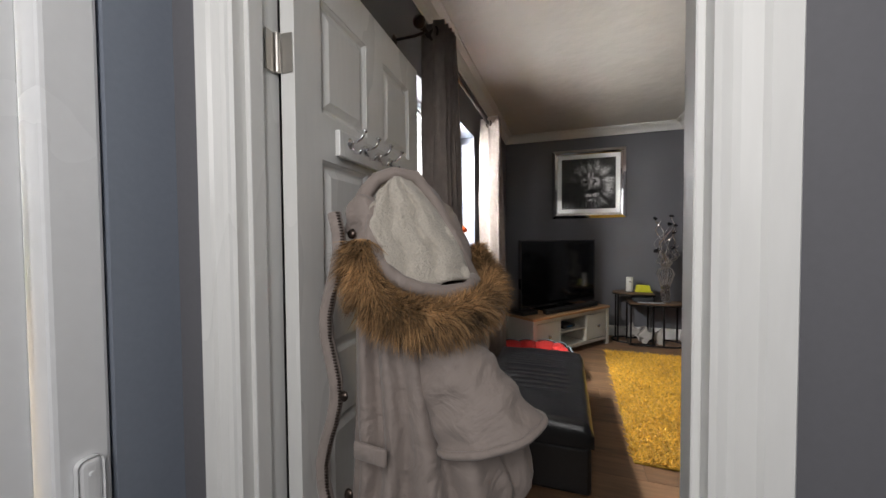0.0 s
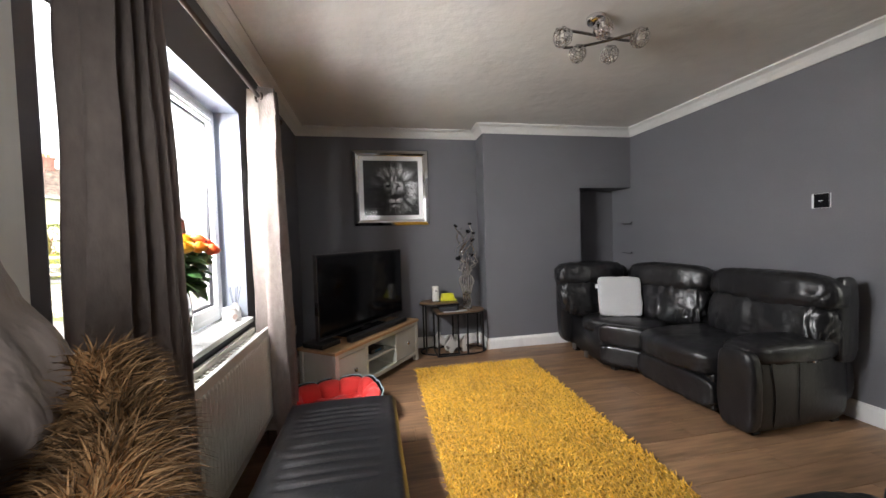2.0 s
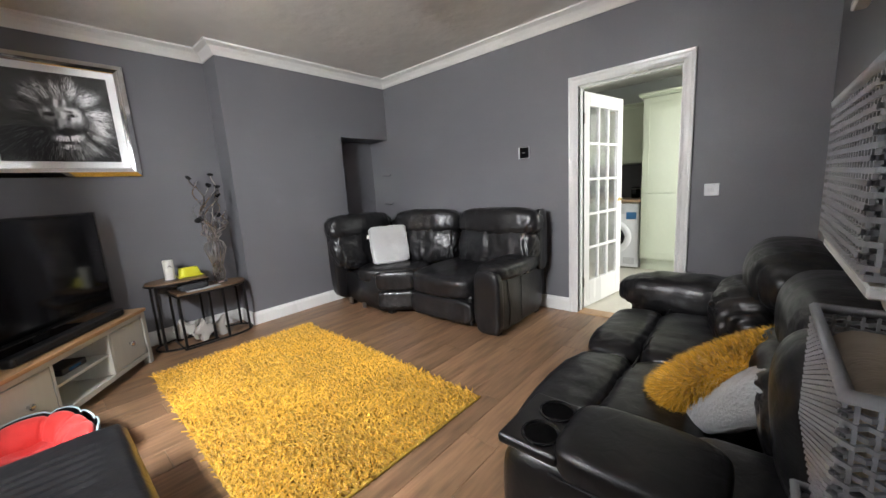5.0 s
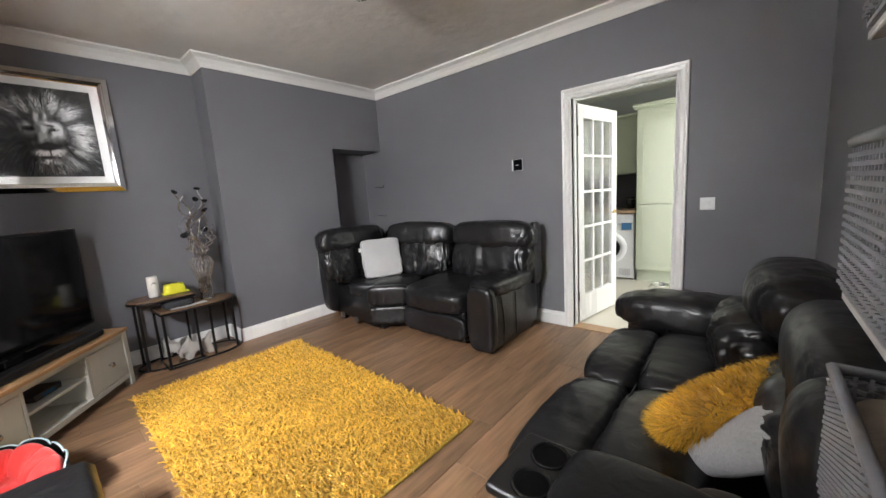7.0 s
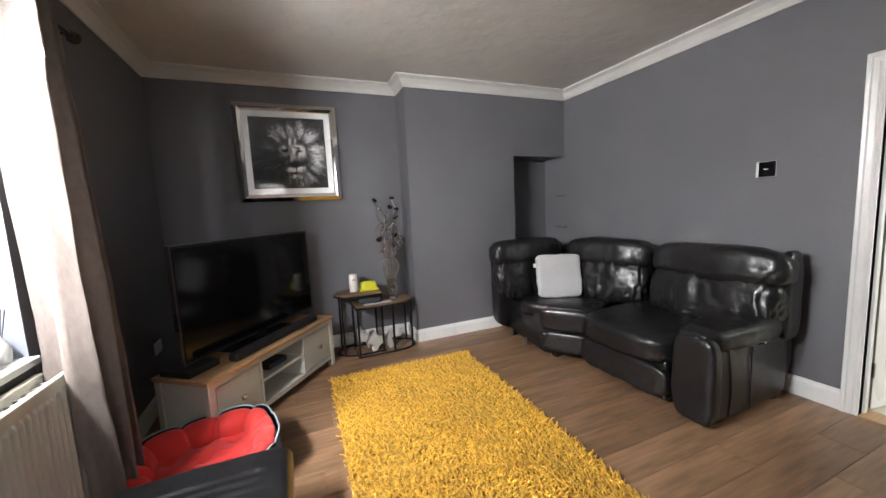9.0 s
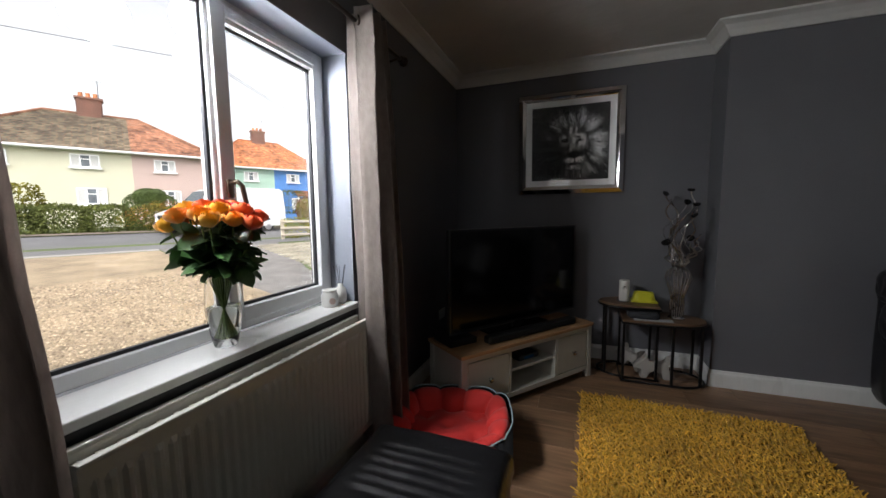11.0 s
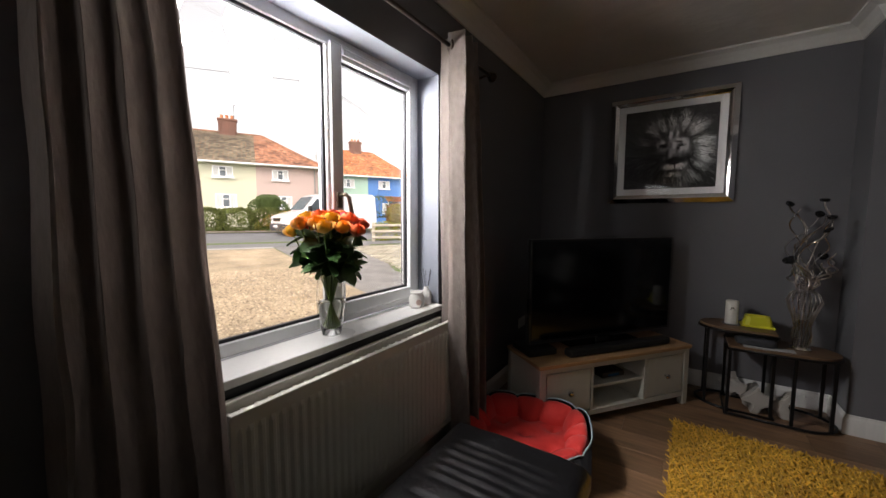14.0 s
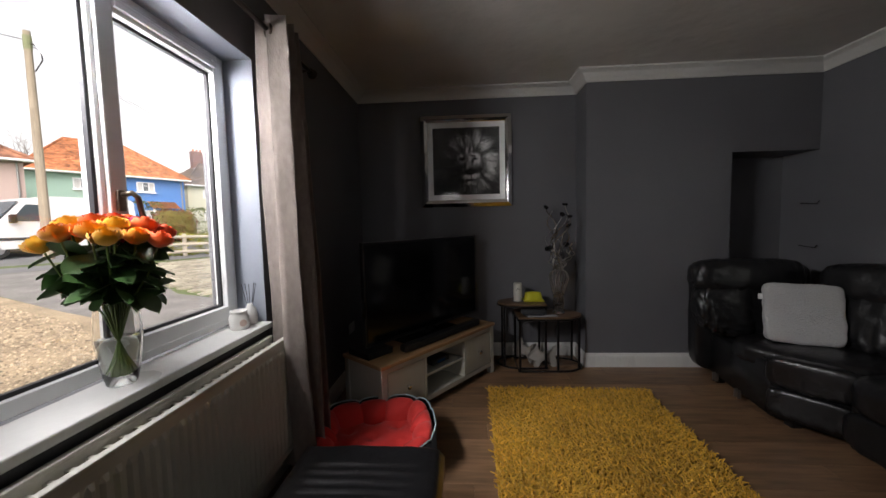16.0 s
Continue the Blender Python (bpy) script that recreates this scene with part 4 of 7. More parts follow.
part("lid", box(0.008, 0.222, 0.138, 0.362, 0.475, 0.481, 0.002, 1), M_PLASTIC, bx)


# ---- picture ----
def lion_picture():
    x0, x1, z0, z1, y = 0.005, 0.868, 1.471, 2.333, YN - 0.004
    p = thing("framed_picture", pose(x0, y, z0), "square mirrored frame with black and white lion print on wall", "picture")
    W, H = x1 - x0, z1 - z0
    mirror = mat("mirror_frame", (0.86, 0.86, 0.86), 0.04, 1.0, scale=5, vary=0.02, bump=0.0)

    def ring(o, i, d0, d1, name, m, bev=0.004):
        bm = bmesh.new()
        out = [(o, o), (W - o, o), (W - o, H - o), (o, H - o)]
        inn = [(i, i), (W - i, i), (W - i, H - i), (i, H - i)]
        for k in range(4):
            a, b, c, e = out[k], out[(k + 1) % 4], inn[(k + 1) % 4], inn[k]
            vs = [bm.verts.new((q[0], -d, q[1])) for q, d in ((a, d0), (b, d0), (c, d1), (e, d1))]
            vb = [bm.verts.new((q[0], -0.001, q[1])) for q in (a, b, c, e)]
            bm.faces.new(vs)
            bm.faces.new(vb[::-1])
            for s in range(4):
                bm.faces.new((vs[s], vb[s], vb[(s + 1) % 4], vs[(s + 1) % 4]))
        bmesh.ops.recalc_face_normals(bm, faces=bm.faces)
        return part(name, bm, m, p)

    ring(0.0, 0.034, 0.022, 0.040, "outer_frame", mirror)
    ring(0.035, 0.048, 0.034, 0.030, "frame_lip", mirror)
    ring(0.049, 0.064, 0.028, 0.022, "inner_frame", mirror)
    part("mount", box(0.064, W - 0.064, -0.016, -0.004, 0.064, H - 0.064), mat("white_card_mount", (0.78, 0.78, 0.77), 0.8, scale=200, bump=0.05), p)
    a0, a1 = 0.115, W - 0.115
    part("print", box(a0, a1, -0.0185, -0.016, a0, H - 0.115), mat("black_print", (0.006, 0.006, 0.006), 0.6, vary=0.3, scale=8), p)
    # mane strokes and a modelled face, in inks from dark grey to white
    rnd = random.Random(11)
    S = a1 - a0
    cx, cz = W / 2, H / 2
    shades = [0.035, 0.10, 0.24, 0.50, 0.85]
    levels = [0.07, 0.17, 0.30, 0.46, 0.66]
    bms = [bmesh.new() for _ in shades]
    lay = [0]

    def place(u, v, yy):
        return (min(a1 - 0.002, max(a0 + 0.002, cx + S * u)), yy, min(a1 - 0.002, max(a0 + 0.002, cz + S * v)))

    def stroke(u, v, du, dv, w, sh, bend=0.0):
        b = bms[sh]
        lay[0] = (lay[0] + 1) % 40
        yy = -0.0192 - 0.00002 * lay[0]
        L = math.hypot(du, dv) or 1e-6
        nx, nz = -dv / L, du / L
        vs = []
        for s in range(4):
            t = s / 3
            k = w * math.sin(math.pi * (0.12 + 0.8 * t))
            ox, oz = u + du * t + nx * bend * t * (1 - t), v + dv * t + nz * bend * t * (1 - t)
            vs.append([b.verts.new(place(ox - nx * k, oz - nz * k, yy)), b.verts.new(place(ox + nx * k, oz + nz * k, yy))])
        for q, r in zip(vs, vs[1:]):
            b.faces.new((q[0], q[1], r[1], r[0]))

    def g(u, v, cu, cv, su, sv):
        return math.exp(-((u - cu) / su) ** 2 - ((v - cv) / sv) ** 2)

    def face(u, v):
        u, v = 0.07 + (u - 0.07) / 1.12, v / 1.1 + 0.01
        u += 0.012 * noise.noise(Vector((u * 9, v * 9, 5)))
        v += 0.012 * noise.noise(Vector((u * 9, v * 9, 15)))
        f = 0.22 * g(u, v, 0.05, 0.02, 0.15, 0.22)
        f += 0.95 * g(u, v, 0.015, -0.205, 0.050, 0.040) + 1.0 * g(u, v, 0.125, -0.200, 0.055, 0.042) + 1.05 * g(u, v, 0.075, -0.305, 0.075, 0.035)
        f += 0.85 * g(u, v, 0.145, 0.035, 0.060, 0.075) + 0.25 * g(u, v, 0.115, 0.105, 0.050, 0.020)
        f += 0.45 * g(u, v, -0.060, 0.050, 0.048, 0.060) + 0.22 * g(u, v, 0.03, -0.06, 0.02, 0.05)
        f -= 0.5 * g(u, v, 0.115, 0.078, 0.040, 0.012) + 0.5 * g(u, v, 0.100, 0.010, 0.020, 0.030)
        f += 0.60 * g(u, v, 0.025, 0.165, 0.018, 0.075) + 0.45 * g(u, v, 0.085, 0.185, 0.014, 0.060) + 0.30 * g(u, v, 0.055, 0.03, 0.022, 0.10)
        f -= 1.1 * g(u, v, 0.135, 0.042, 0.032, 0.018) + 0.8 * g(u, v, -0.045, 0.040, 0.034, 0.020)
        f -= 1.1 * g(u, v, 0.070, -0.135, 0.050, 0.026) + 0.8 * g(u, v, 0.070, -0.200, 0.008, 0.035) + 1.0 * g(u, v, 0.072, -0.250, 0.085, 0.011)
        f += 0.7 * g(u, v, 0.146, 0.044, 0.007, 0.006) + 0.6 * g(u, v, -0.040, 0.044, 0.006, 0.005)
        f *= 1.25
        return f + 0.34 * noise.noise(Vector((u * 30, v * 13, 3))) * (0.35 + f)

    def mane(u, v):
        du, dv = (u - 0.06) / 0.90, v + 0.02
        r, a = math.hypot(du, dv), math.atan2(dv, du)
        band = math.exp(-((r - 0.33) / 0.12) ** 2)
        side = 0.55 + 0.45 * math.cos(a - 0.55)
        tuft = noise.noise(Vector((math.cos(a) * 5, math.sin(a) * 5, r * 3)))
        m = band * side * (0.75 + 1.1 * tuft)
        if u < -0.10 and v < 0.05:
            m *= 0.35
        return m + max(0, 0.25 * noise.noise(Vector((u * 30, v * 30, 9))) - 0.02)

    n = 96
    for i in range(n):
        for j in range(n):
            u, v = -0.22 + 0.56 * i / n, -0.40 + 0.68 * j / n
            val = face(u, v)
            if math.hypot((u - 0.06) / 0.9, v + 0.03) > 0.33 or val < levels[0]:
                continue
            sh = sum(val > q for q in levels) - 1
            du, dv = 0.30 / n, 0.36 / n
            b = bms[sh]
            b.faces.new([b.verts.new(place(u + x * du, v + z * dv, -0.0189)) for x, z in ((-1, -1), (1, -1), (1, 1), (-1, 1))])
    for k in range(9500):
        u, v = rnd.uniform(-0.49, 0.49), rnd.uniform(-0.49, 0.49)
        du, dv = (u - 0.06) / 0.9, v + 0.02
        r = math.hypot(du, dv)
        if r < 0.215:
            continue
        val = mane(u, v) + rnd.gauss(0, 0.08)
        if val < 0.15:
            continue
        sh = min(4, max(0, sum(val > q for q in levels) - 1))
        L = rnd.uniform(0.025, 0.07)
        stroke(u, v, L * du / r + 0.018 * noise.noise(Vector((u * 6, v * 6, 1))), L * dv / r - 0.012, 0.0021, sh, rnd.uniform(-0.02, 0.02))
    for b, sh in zip(bms, shades):
        part("ink_tone", b, mat("grey_ink_%d" % int(sh * 100), (sh, sh, sh), 0.7, vary=0.1), p)
    gl = part("glazing", box(0.05, W - 0.05, -0.0245, -0.0225, 0.05, H - 0.05), glass("picture_glass", 0.0, 0, 1.28), p)
    gl.visible_shadow = False


lion_picture()


# ---- nest of tables ----
def half_table(label, x0, x1, y0, y1, h, side, rnd_r):
    """A table with one straight end and one rounded end; side -1: the left end is round."""
    t = thing("nesting_table", pose(0, 0, 0), label, "side table", "nest of two tables")

    def outline(o):
        r = (y1 - y0) / 2 - o
        yc = (y0 + y1) / 2
        pts = []
        n = 18
        if side < 0:
            pts += [(x1 - o, yc - r), (x1 - o, yc + r)]
            for k in range(n + 1):
                a = radians(90 + 180 * k / n)
                pts.append((x0 + o + rnd_r + (rnd_r) * math.cos(a), yc + r * math.sin(a)))
        else:
            pts += [(x0 + o, yc + r), (x0 + o, yc - r)]
            for k in range(n + 1):
                a = radians(-90 + 180 * k / n)
                pts.append((x1 - o - rnd_r + (rnd_r) * math.cos(a), yc + r * math.sin(a)))
        return pts

    bm = bmesh.new()
    f = bm.faces.new([bm.verts.new((x, y, h - 0.018)) for x, y in outline(0.004)])
    e = bmesh.ops.extrude_face_region(bm, geom=[f])
    for v in e["geom"]:
        if isinstance(v, bmesh.types.BMVert):
            v.co.z += 0.018
    bmesh.ops.recalc_face_normals(bm, faces=bm.faces)
    part("tabletop", bm, M_DARKWOOD, t)
    for z, nm in ((h - 0.022, "upper_rim"), (0.012, "foot_ring")):
        part(nm, tube([(x, y, z) for x, y in outline(0.0)], 0.009, 8, closed=True), M_IRON, t, smooth=True)
    xs = ((x1 - 0.012, y0 + 0.012), (x1 - 0.012, y1 - 0.012), (x0 + 0.05, y0 + 0.05), (x0 + 0.05, y1 - 0.05)) if side < 0 else ((x0 + 0.012, y0 + 0.012), (x0 + 0.012, y1 - 0.012), (x1 - 0.05, y0 + 0.05), (x1 - 0.05, y1 - 0.05), ((x0 + x1) / 2 + 0.05, y0 + 0.012))
    for x, y in xs:
        part("leg", box(x - 0.009, x + 0.009, y - 0.009, y + 0.009, 0.012, h - 0.02, 0.001, 1), M_IRON, t)
    return t


half_table("taller half-round side table with brown wood top and black metal frame", 0.70, 1.12, 4.72, 5.03, 0.585, -1, 0.22)
half_table("lower half-round side table with brown wood top and black metal frame", 0.86, 1.44, 4.66, 4.98, 0.485, 1, 0.20)
can = thing("pillar_candle", pose(0.885, 4.87, 0.585), "white pillar candle with dark leaf sprig on the taller table", "candle")
part("dish", lathe([(0.05, 0), (0.056, 0.008), (0.05, 0.006), (0, 0.005)], 28), mat("grey_slate", (0.12, 0.12, 0.13), 0.6), can, smooth=True)
part("wax", lathe([(0.036, 0.006), (0.038, 0.01), (0.038, 0.168), (0.034, 0.172), (0.015, 0.165), (0, 0.163)], 32), mat("ivory_wax", (0.72, 0.70, 0.64), 0.45, scale=20, vary=0.05), can, smooth=True)
sp = bmesh.new()
for dx, dz, a in ((0, 0.012, 0), (-0.011, 0.004, 50), (0.011, 0.004, -50), (-0.006, 0.014, 25), (0.006, 0.014, -25)):
    add_lathe(sp, [(0.0, -0.008), (0.003, 0), (0.0, 0.008)], 6, pose(dx, -0.0385, 0.11 + dz, 0, a, 0))
part("sprig", sp, MB, can)
tub = thing("food_tub", pose(1.03, 4.90, 0.585), "bright yellow plastic tub with tapered sides on the taller table", "tub")
bm = bmesh.new()
prev = None
for w, d, z in ((0.085, 0.055, 0.0), (0.068, 0.045, 0.075), (0.058, 0.036, 0.075), (0.056, 0.034, 0.055)):
    add = []
    for k in range(24):
        a = 2 * math.pi * k / 24
        c, s = math.cos(a), math.sin(a)
        q = (abs(c) ** 5 + abs(s) ** 5) ** (-0.2)
        add.append(bm.verts.new((w * c * q, d * s * q, z)))
    if prev:
        for k in range(24):
            bm.faces.new((prev[k], prev[(k + 1) % 24], add[(k + 1) % 24], add[k]))
    else:
        bm.faces.new(add[::-1])
    prev = add
bm.faces.new(prev)
part("tub", bm, mat("yellow_plastic", (0.62, 0.60, 0.03), 0.4, scale=20, vary=0.05), tub, smooth=False)
part("rim", box(-0.094, 0.094, -0.062, 0.062, 0.0, 0.012, 0.006, 2), mat("yellow_plastic", (0.62, 0.60, 0.03)), tub)
cb = thing("folded_cable_bag", pose(1.01, 4.78, 0.485, 0, 0, -6), "dark grey folded cloth on the lower table", "cloth")
part("cloth", cushion(0.22, 0.17, 0.06, 8, 4, 0.01, 3, pose(0, 0, 0.031)), mat("dark_grey_fabric", (0.035, 0.037, 0.042), 0.8, scale=90, bump=0.4), cb, smooth=True)
mg = thing("magazine", pose(1.07, 4.70, 0.4865, 0, 0, 4), "thin white and silver booklet under the grey cloth", "magazine")
part("pages", box(-0.13, 0.13, -0.02, 0.03, 0.0, 0.008, 0.001, 1), mat("silver_paper", (0.45, 0.46, 0.48), 0.35), mg)


def stone_dog(m, label):
    """A flat felt-like silhouette of a standing terrier, about 6 cm thick."""
    d = thing("terrier_ornament", m, label, "ornament")
    out = [(-0.125, 0.0), (-0.075, 0.0), (-0.06, 0.045), (-0.02, 0.065), (0.02, 0.045), (0.035, 0.0), (0.09, 0.0), (0.085, 0.05), (0.07, 0.10), (0.085, 0.15), (0.10, 0.19), (0.065, 0.175), (0.045, 0.14), (-0.01, 0.13), (-0.05, 0.135), (-0.07, 0.15), (-0.085, 0.20), (-0.10, 0.165), (-0.135, 0.13), (-0.175, 0.095), (-0.17, 0.075), (-0.125, 0.075), (-0.11, 0.06)]
    bm = bmesh.new()
    f = bm.faces.new([bm.verts.new((x, -0.03, z)) for x, z in out])
    e = bmesh.ops.extrude_face_region(bm, geom=[f])
    for v in e["geom"]:
        if isinstance(v, bmesh.types.BMVert):
            v.co.y += 0.06
    bmesh.ops.recalc_face_normals(bm, faces=bm.faces)
    bmesh.ops.bevel(bm, geom=[x for x in bm.edges], offset=0.008, segments=2, affect="EDGES")
    part("body", bm, mat("pale_beige_felt", (0.50, 0.47, 0.43), 0.9, scale=200, vary=0.1, bump=0.4), d, smooth=False)


stone_dog(pose(1.13, 4.80, 0.003, 0, 0, 4), "pale beige fabric terrier doorstop under the lower table")
stone_dog(pose(0.98, 4.93, 0.003, 0, 0, -52), "pale beige fabric terrier doorstop turned away behind its pair")


def wire_lamp():
    L = thing("table_lamp", pose(1.245, 4.83, 0.485), "silver wire sculptural lamp with curling stems and small mirrored heads", "lamp")
    part("base", lathe([(0.055, 0), (0.055, 0.012), (0.03, 0.02), (0.02, 0.03)], 32), M_CHROME, L, smooth=True)
    W = mat("brushed_silver_wire", (0.52, 0.48, 0.44), 0.28, 1.0, scale=60, vary=0.15, bump=0.1)
    prof = [(0.035, 0.02), (0.05, 0.09), (0.04, 0.16), (0.065, 0.25), (0.088, 0.32), (0.07, 0.37), (0.035, 0.395)]
    for k in range(18):
        a = 2 * math.pi * k / 18
        part("cage_wire", tube([(r * math.cos(a), r * math.sin(a), z) for r, z in prof], 0.0028, 5), W, L, smooth=True)
    coil = [((0.027 + 0.004 * math.sin(k * 0.05)) * math.cos(k * 0.55), (0.027 + 0.004 * math.sin(k * 0.05)) * math.sin(k * 0.55), 0.03 + 0.00115 * k) for k in range(400)]
    part("coil", tube(coil, 0.002, 4), W, L, smooth=True)
    rnd = random.Random(21)
    for k in range(16):
        a = k * 2.399
        R = rnd.uniform(0.05, 0.125)
        z1 = rnd.uniform(0.56, 1.00)
        pts = []
        for s in range(22):
            t = s / 21
            rr = 0.02 + R * math.sin(math.pi * min(1, t * 0.62)) + 0.02 * math.sin(t * 14 + k)
            aa = a + 0.7 * math.sin(t * 5 + k)
            pts.append((rr * math.cos(aa), rr * math.sin(aa), 0.40 + (z1 - 0.40) * t))
        part("stem", tube(pts, 0.0050, 6), W if k % 3 else M_CHROME, L, smooth=True)
        if k % 2 == 0:
            h = bmesh.new()
            e = Vector(pts[-1])
            add_lathe(h, [(0.0, -0.006), (0.016, -0.002), (0.019, 0.008), (0.012, 0.006), (0, 0.002)], 12, Matrix.Translation(e) @ pose(0, 0, 0, rnd.uniform(-60, 60), rnd.uniform(-60, 60), 0) @ Matrix.Scale(1.35, 4))
            part("lamp_head", h, M_TV, L, smooth=True)


wire_lamp()


# ---- leather sofas ----
def pad(name, parent, c, size, rz=0, tilt=0, seed=0, power=4.5, wr=0.012, folds=0.25, label="", taper=0.0, lean=0.0):
    """An upholstered leather pad about c: a full, rounded block whose creases gather across its length and deepen towards its lower seam."""
    w, d, h = size
    bm = bmesh.new()
    v = bmesh.ops.create_cube(bm, size=2)["verts"]
    bmesh.ops.subdivide_edges(bm, edges=bm.edges[:], cuts=26 if wr > 0.007 else 12, use_grid_fill=True)
    amp = 0.85 * wr * (0.6 + folds)
    for q in bm.verts:
        x, y, z = q.co
        k = (abs(x) ** power + abs(y) ** power + abs(z) ** power) ** (-1 / power)
        n = Vector((x, y, z)) * k
        p = Vector((n.x * w / 2, n.y * d / 2, n.z * h / 2))
        swell = noise.noise(Vector((p.x * 4 + seed, p.y * 4, p.z * 4)))
        warp = 0.05 * noise.noise(Vector((p.x * 3, p.z * 7 + seed, p.y * 7)))
        a = noise.noise(Vector(((p.x + warp) * 17, seed * 1.7, (p.z + p.y) * 2.2)))
        b = noise.noise(Vector(((p.x - warp) * 34, seed * 2.3 + 5, (p.z - p.y) * 4.0)))
        line = max(0.0, 1 - abs(a) * 5) ** 1.4 + 0.5 * max(0.0, 1 - abs(b) * 5)
        gather = 0.30 + 0.70 * max(0.0, -n.z) ** 1.2 + 0.25 * abs(n.x) ** 3
        p += n.normalized() * (0.9 * wr * swell - amp * 1.5 * line * gather + 0.35 * amp * a)
        p.x *= 1 - taper * (0.5 - 0.5 * n.z)
        p.y += lean * n.z
        q.co = p
    xf(bm, bm.verts, pose(*c, 0, 0, rz) @ pose(0, 0, 0, tilt, 0, 0))
    return part(name, bm, M_BLACK, parent, label, smooth=True)


def seam(name, parent, pts, r=0.0035, label="stitched piping seam"):
    return part(name, tube(pts, r, 5), M_BLACK, parent, label, smooth=True)


def corner_sofa():
    s = thing("corner_sofa", pose(0, 0, 0), "black leather corner recliner sofa with padded headrests beside the kitchen door", "sofa")
    # local x of a pad runs along the seat, local y is its depth (front at minus)
    part("recliner_base", box(2.50, 3.26, 2.90, 3.60, 0.03, 0.30, 0.02, 2), M_BLACK, s)
    bm = bmesh.new()
    poly = [(2.545, 3.60), (2.315, 3.90), (2.41, 4.62), (3.20, 4.66), (3.26, 3.60)]
    f = bm.faces.new([bm.verts.new((x, y, 0.04)) for x, y in poly][::-1])
    e = bmesh.ops.extrude_face_region(bm, geom=[f])
    for v in e["geom"]:
        if isinstance(v, bmesh.types.BMVert):
            v.co.z = 0.40
    bmesh.ops.recalc_face_normals(bm, faces=bm.faces)
    bmesh.ops.bevel(bm, geom=bm.edges[:], offset=0.025, segments=3, affect="EDGES")
    part("wedge_base", bm, M_BLACK, s, smooth=True)
    pad("seat_cushion", s, (2.80, 3.24, 0.375), (0.74, 0.80, 0.23), -90, 2, 1)
    pad("seat_cushion", s, (2.72, 4.05, 0.385), (0.74, 0.70, 0.17), -60, 0, 2)
    ang = math.degrees(math.atan2(3.57 - 3.89, 2.53 - 2.29))
    pad("front_panel", s, (2.435, 3.745, 0.355), (0.42, 0.10, 0.19), ang, 0, 3, wr=0.008)
    pad("front_panel", s, (2.44, 3.75, 0.16), (0.40, 0.09, 0.18), ang, 0, 4, wr=0.008)
    pad("footrest_panel", s, (2.49, 3.235, 0.16), (0.73, 0.10, 0.22), -90, 0, 5, wr=0.008)
    # arm at the door end
    pad("arm_side", s, (2.87, 2.72, 0.275), (0.82, 0.22, 0.52), 0, 0, 6, power=7, wr=0.006, folds=0.05)
    pad("arm_top", s, (2.86, 2.715, 0.515), (0.84, 0.29, 0.17), 0, 0, 7, power=3.0, wr=0.010, folds=0.5)
    pad("arm_front", s, (2.475, 2.705, 0.285), (0.25, 0.10, 0.52), -90, 0, 8, power=4.5, wr=0.006)
    seam("seam", s, [(2.62 + 0.02 * math.sin(k * 0.5), 2.606, 0.06 + 0.05 * k) for k in range(9)])
    seam("seam", s, [(2.83, 2.606, 0.06 + 0.05 * k) for k in range(9)])
    part("lever_plate", box(2.875, 2.985, 2.598, 2.608, 0.44, 0.50, 0.02, 3), M_PLASTIC, s, "black oval lever plate", smooth=True)
    h = bmesh.new()
    add_lathe(h, [(0.03, 0), (0.03, 0.006), (0.022, 0.012), (0, 0.012)], 24, pose(2.93, 2.597, 0.470, 90, 0, 0))
    part("recline_lever", h, M_CHROME, s, "round chrome recliner lever", smooth=True)
    # backs
    pad("back_shell", s, (3.26, 3.03, 0.50), (0.80, 0.16, 0.86), -90, 4, 9, power=7, wr=0.004, folds=0)
    pad("back_shell", s, (3.23, 3.97, 0.50), (0.88, 0.16, 0.90), -80, 4, 9, power=7, wr=0.004, folds=0)
    pad("back_shell", s, (2.70, 4.62, 0.50), (0.90, 0.15, 0.90), 0, 4, 9, power=7, wr=0.004, folds=0, taper=0.10)
    pad("side_wing", s, (3.19, 2.600, 0.70), (0.17, 0.07, 0.56), 0, 0, 10, power=4, wr=0.006)
    for c, w, rz, sd in (((3.06, 2.985, 0.0), 0.82, -90, 11), ((2.99, 3.83, 0.0), 0.74, -73, 12), ((2.56, 4.40, 0.0), 0.74, -2, 13)):
        dx, dy = -math.sin(radians(rz)) * 0.05, math.cos(radians(rz)) * 0.05
        pad("back_cushion", s, (c[0] + dx * 0.2, c[1] + dy * 0.2, 0.62), (w + 0.02, 0.25, 0.42), rz, -10, sd, power=3.8, wr=0.018, folds=0.9)
        pad("headrest", s, (c[0] + dx, c[1] + dy, 0.865), (w + 0.06, 0.27, 0.27), rz, -6, sd + 5, power=3.4, wr=0.012, folds=0.5)
    for x, y in ((2.395, 4.45), (2.36, 4.17)):
        b = bmesh.new()
        for k in (0, 0.03):
            add_box(b, x - 0.045, x - 0.02, y - 0.02 + k, y - 0.012 + k, 0.03, 0.09)
        part("connector", b, mat("steel_hinge", (0.45, 0.43, 0.4)), s, "steel connecting bracket")
    for x, y in ((2.55, 2.68), (3.2, 2.68), (2.42, 4.5), (3.1, 4.55), (2.44, 3.86)):
        part("foot", box(x - 0.03, x + 0.03, y - 0.03, y + 0.03, 0.0, 0.05), M_PLASTIC, s)


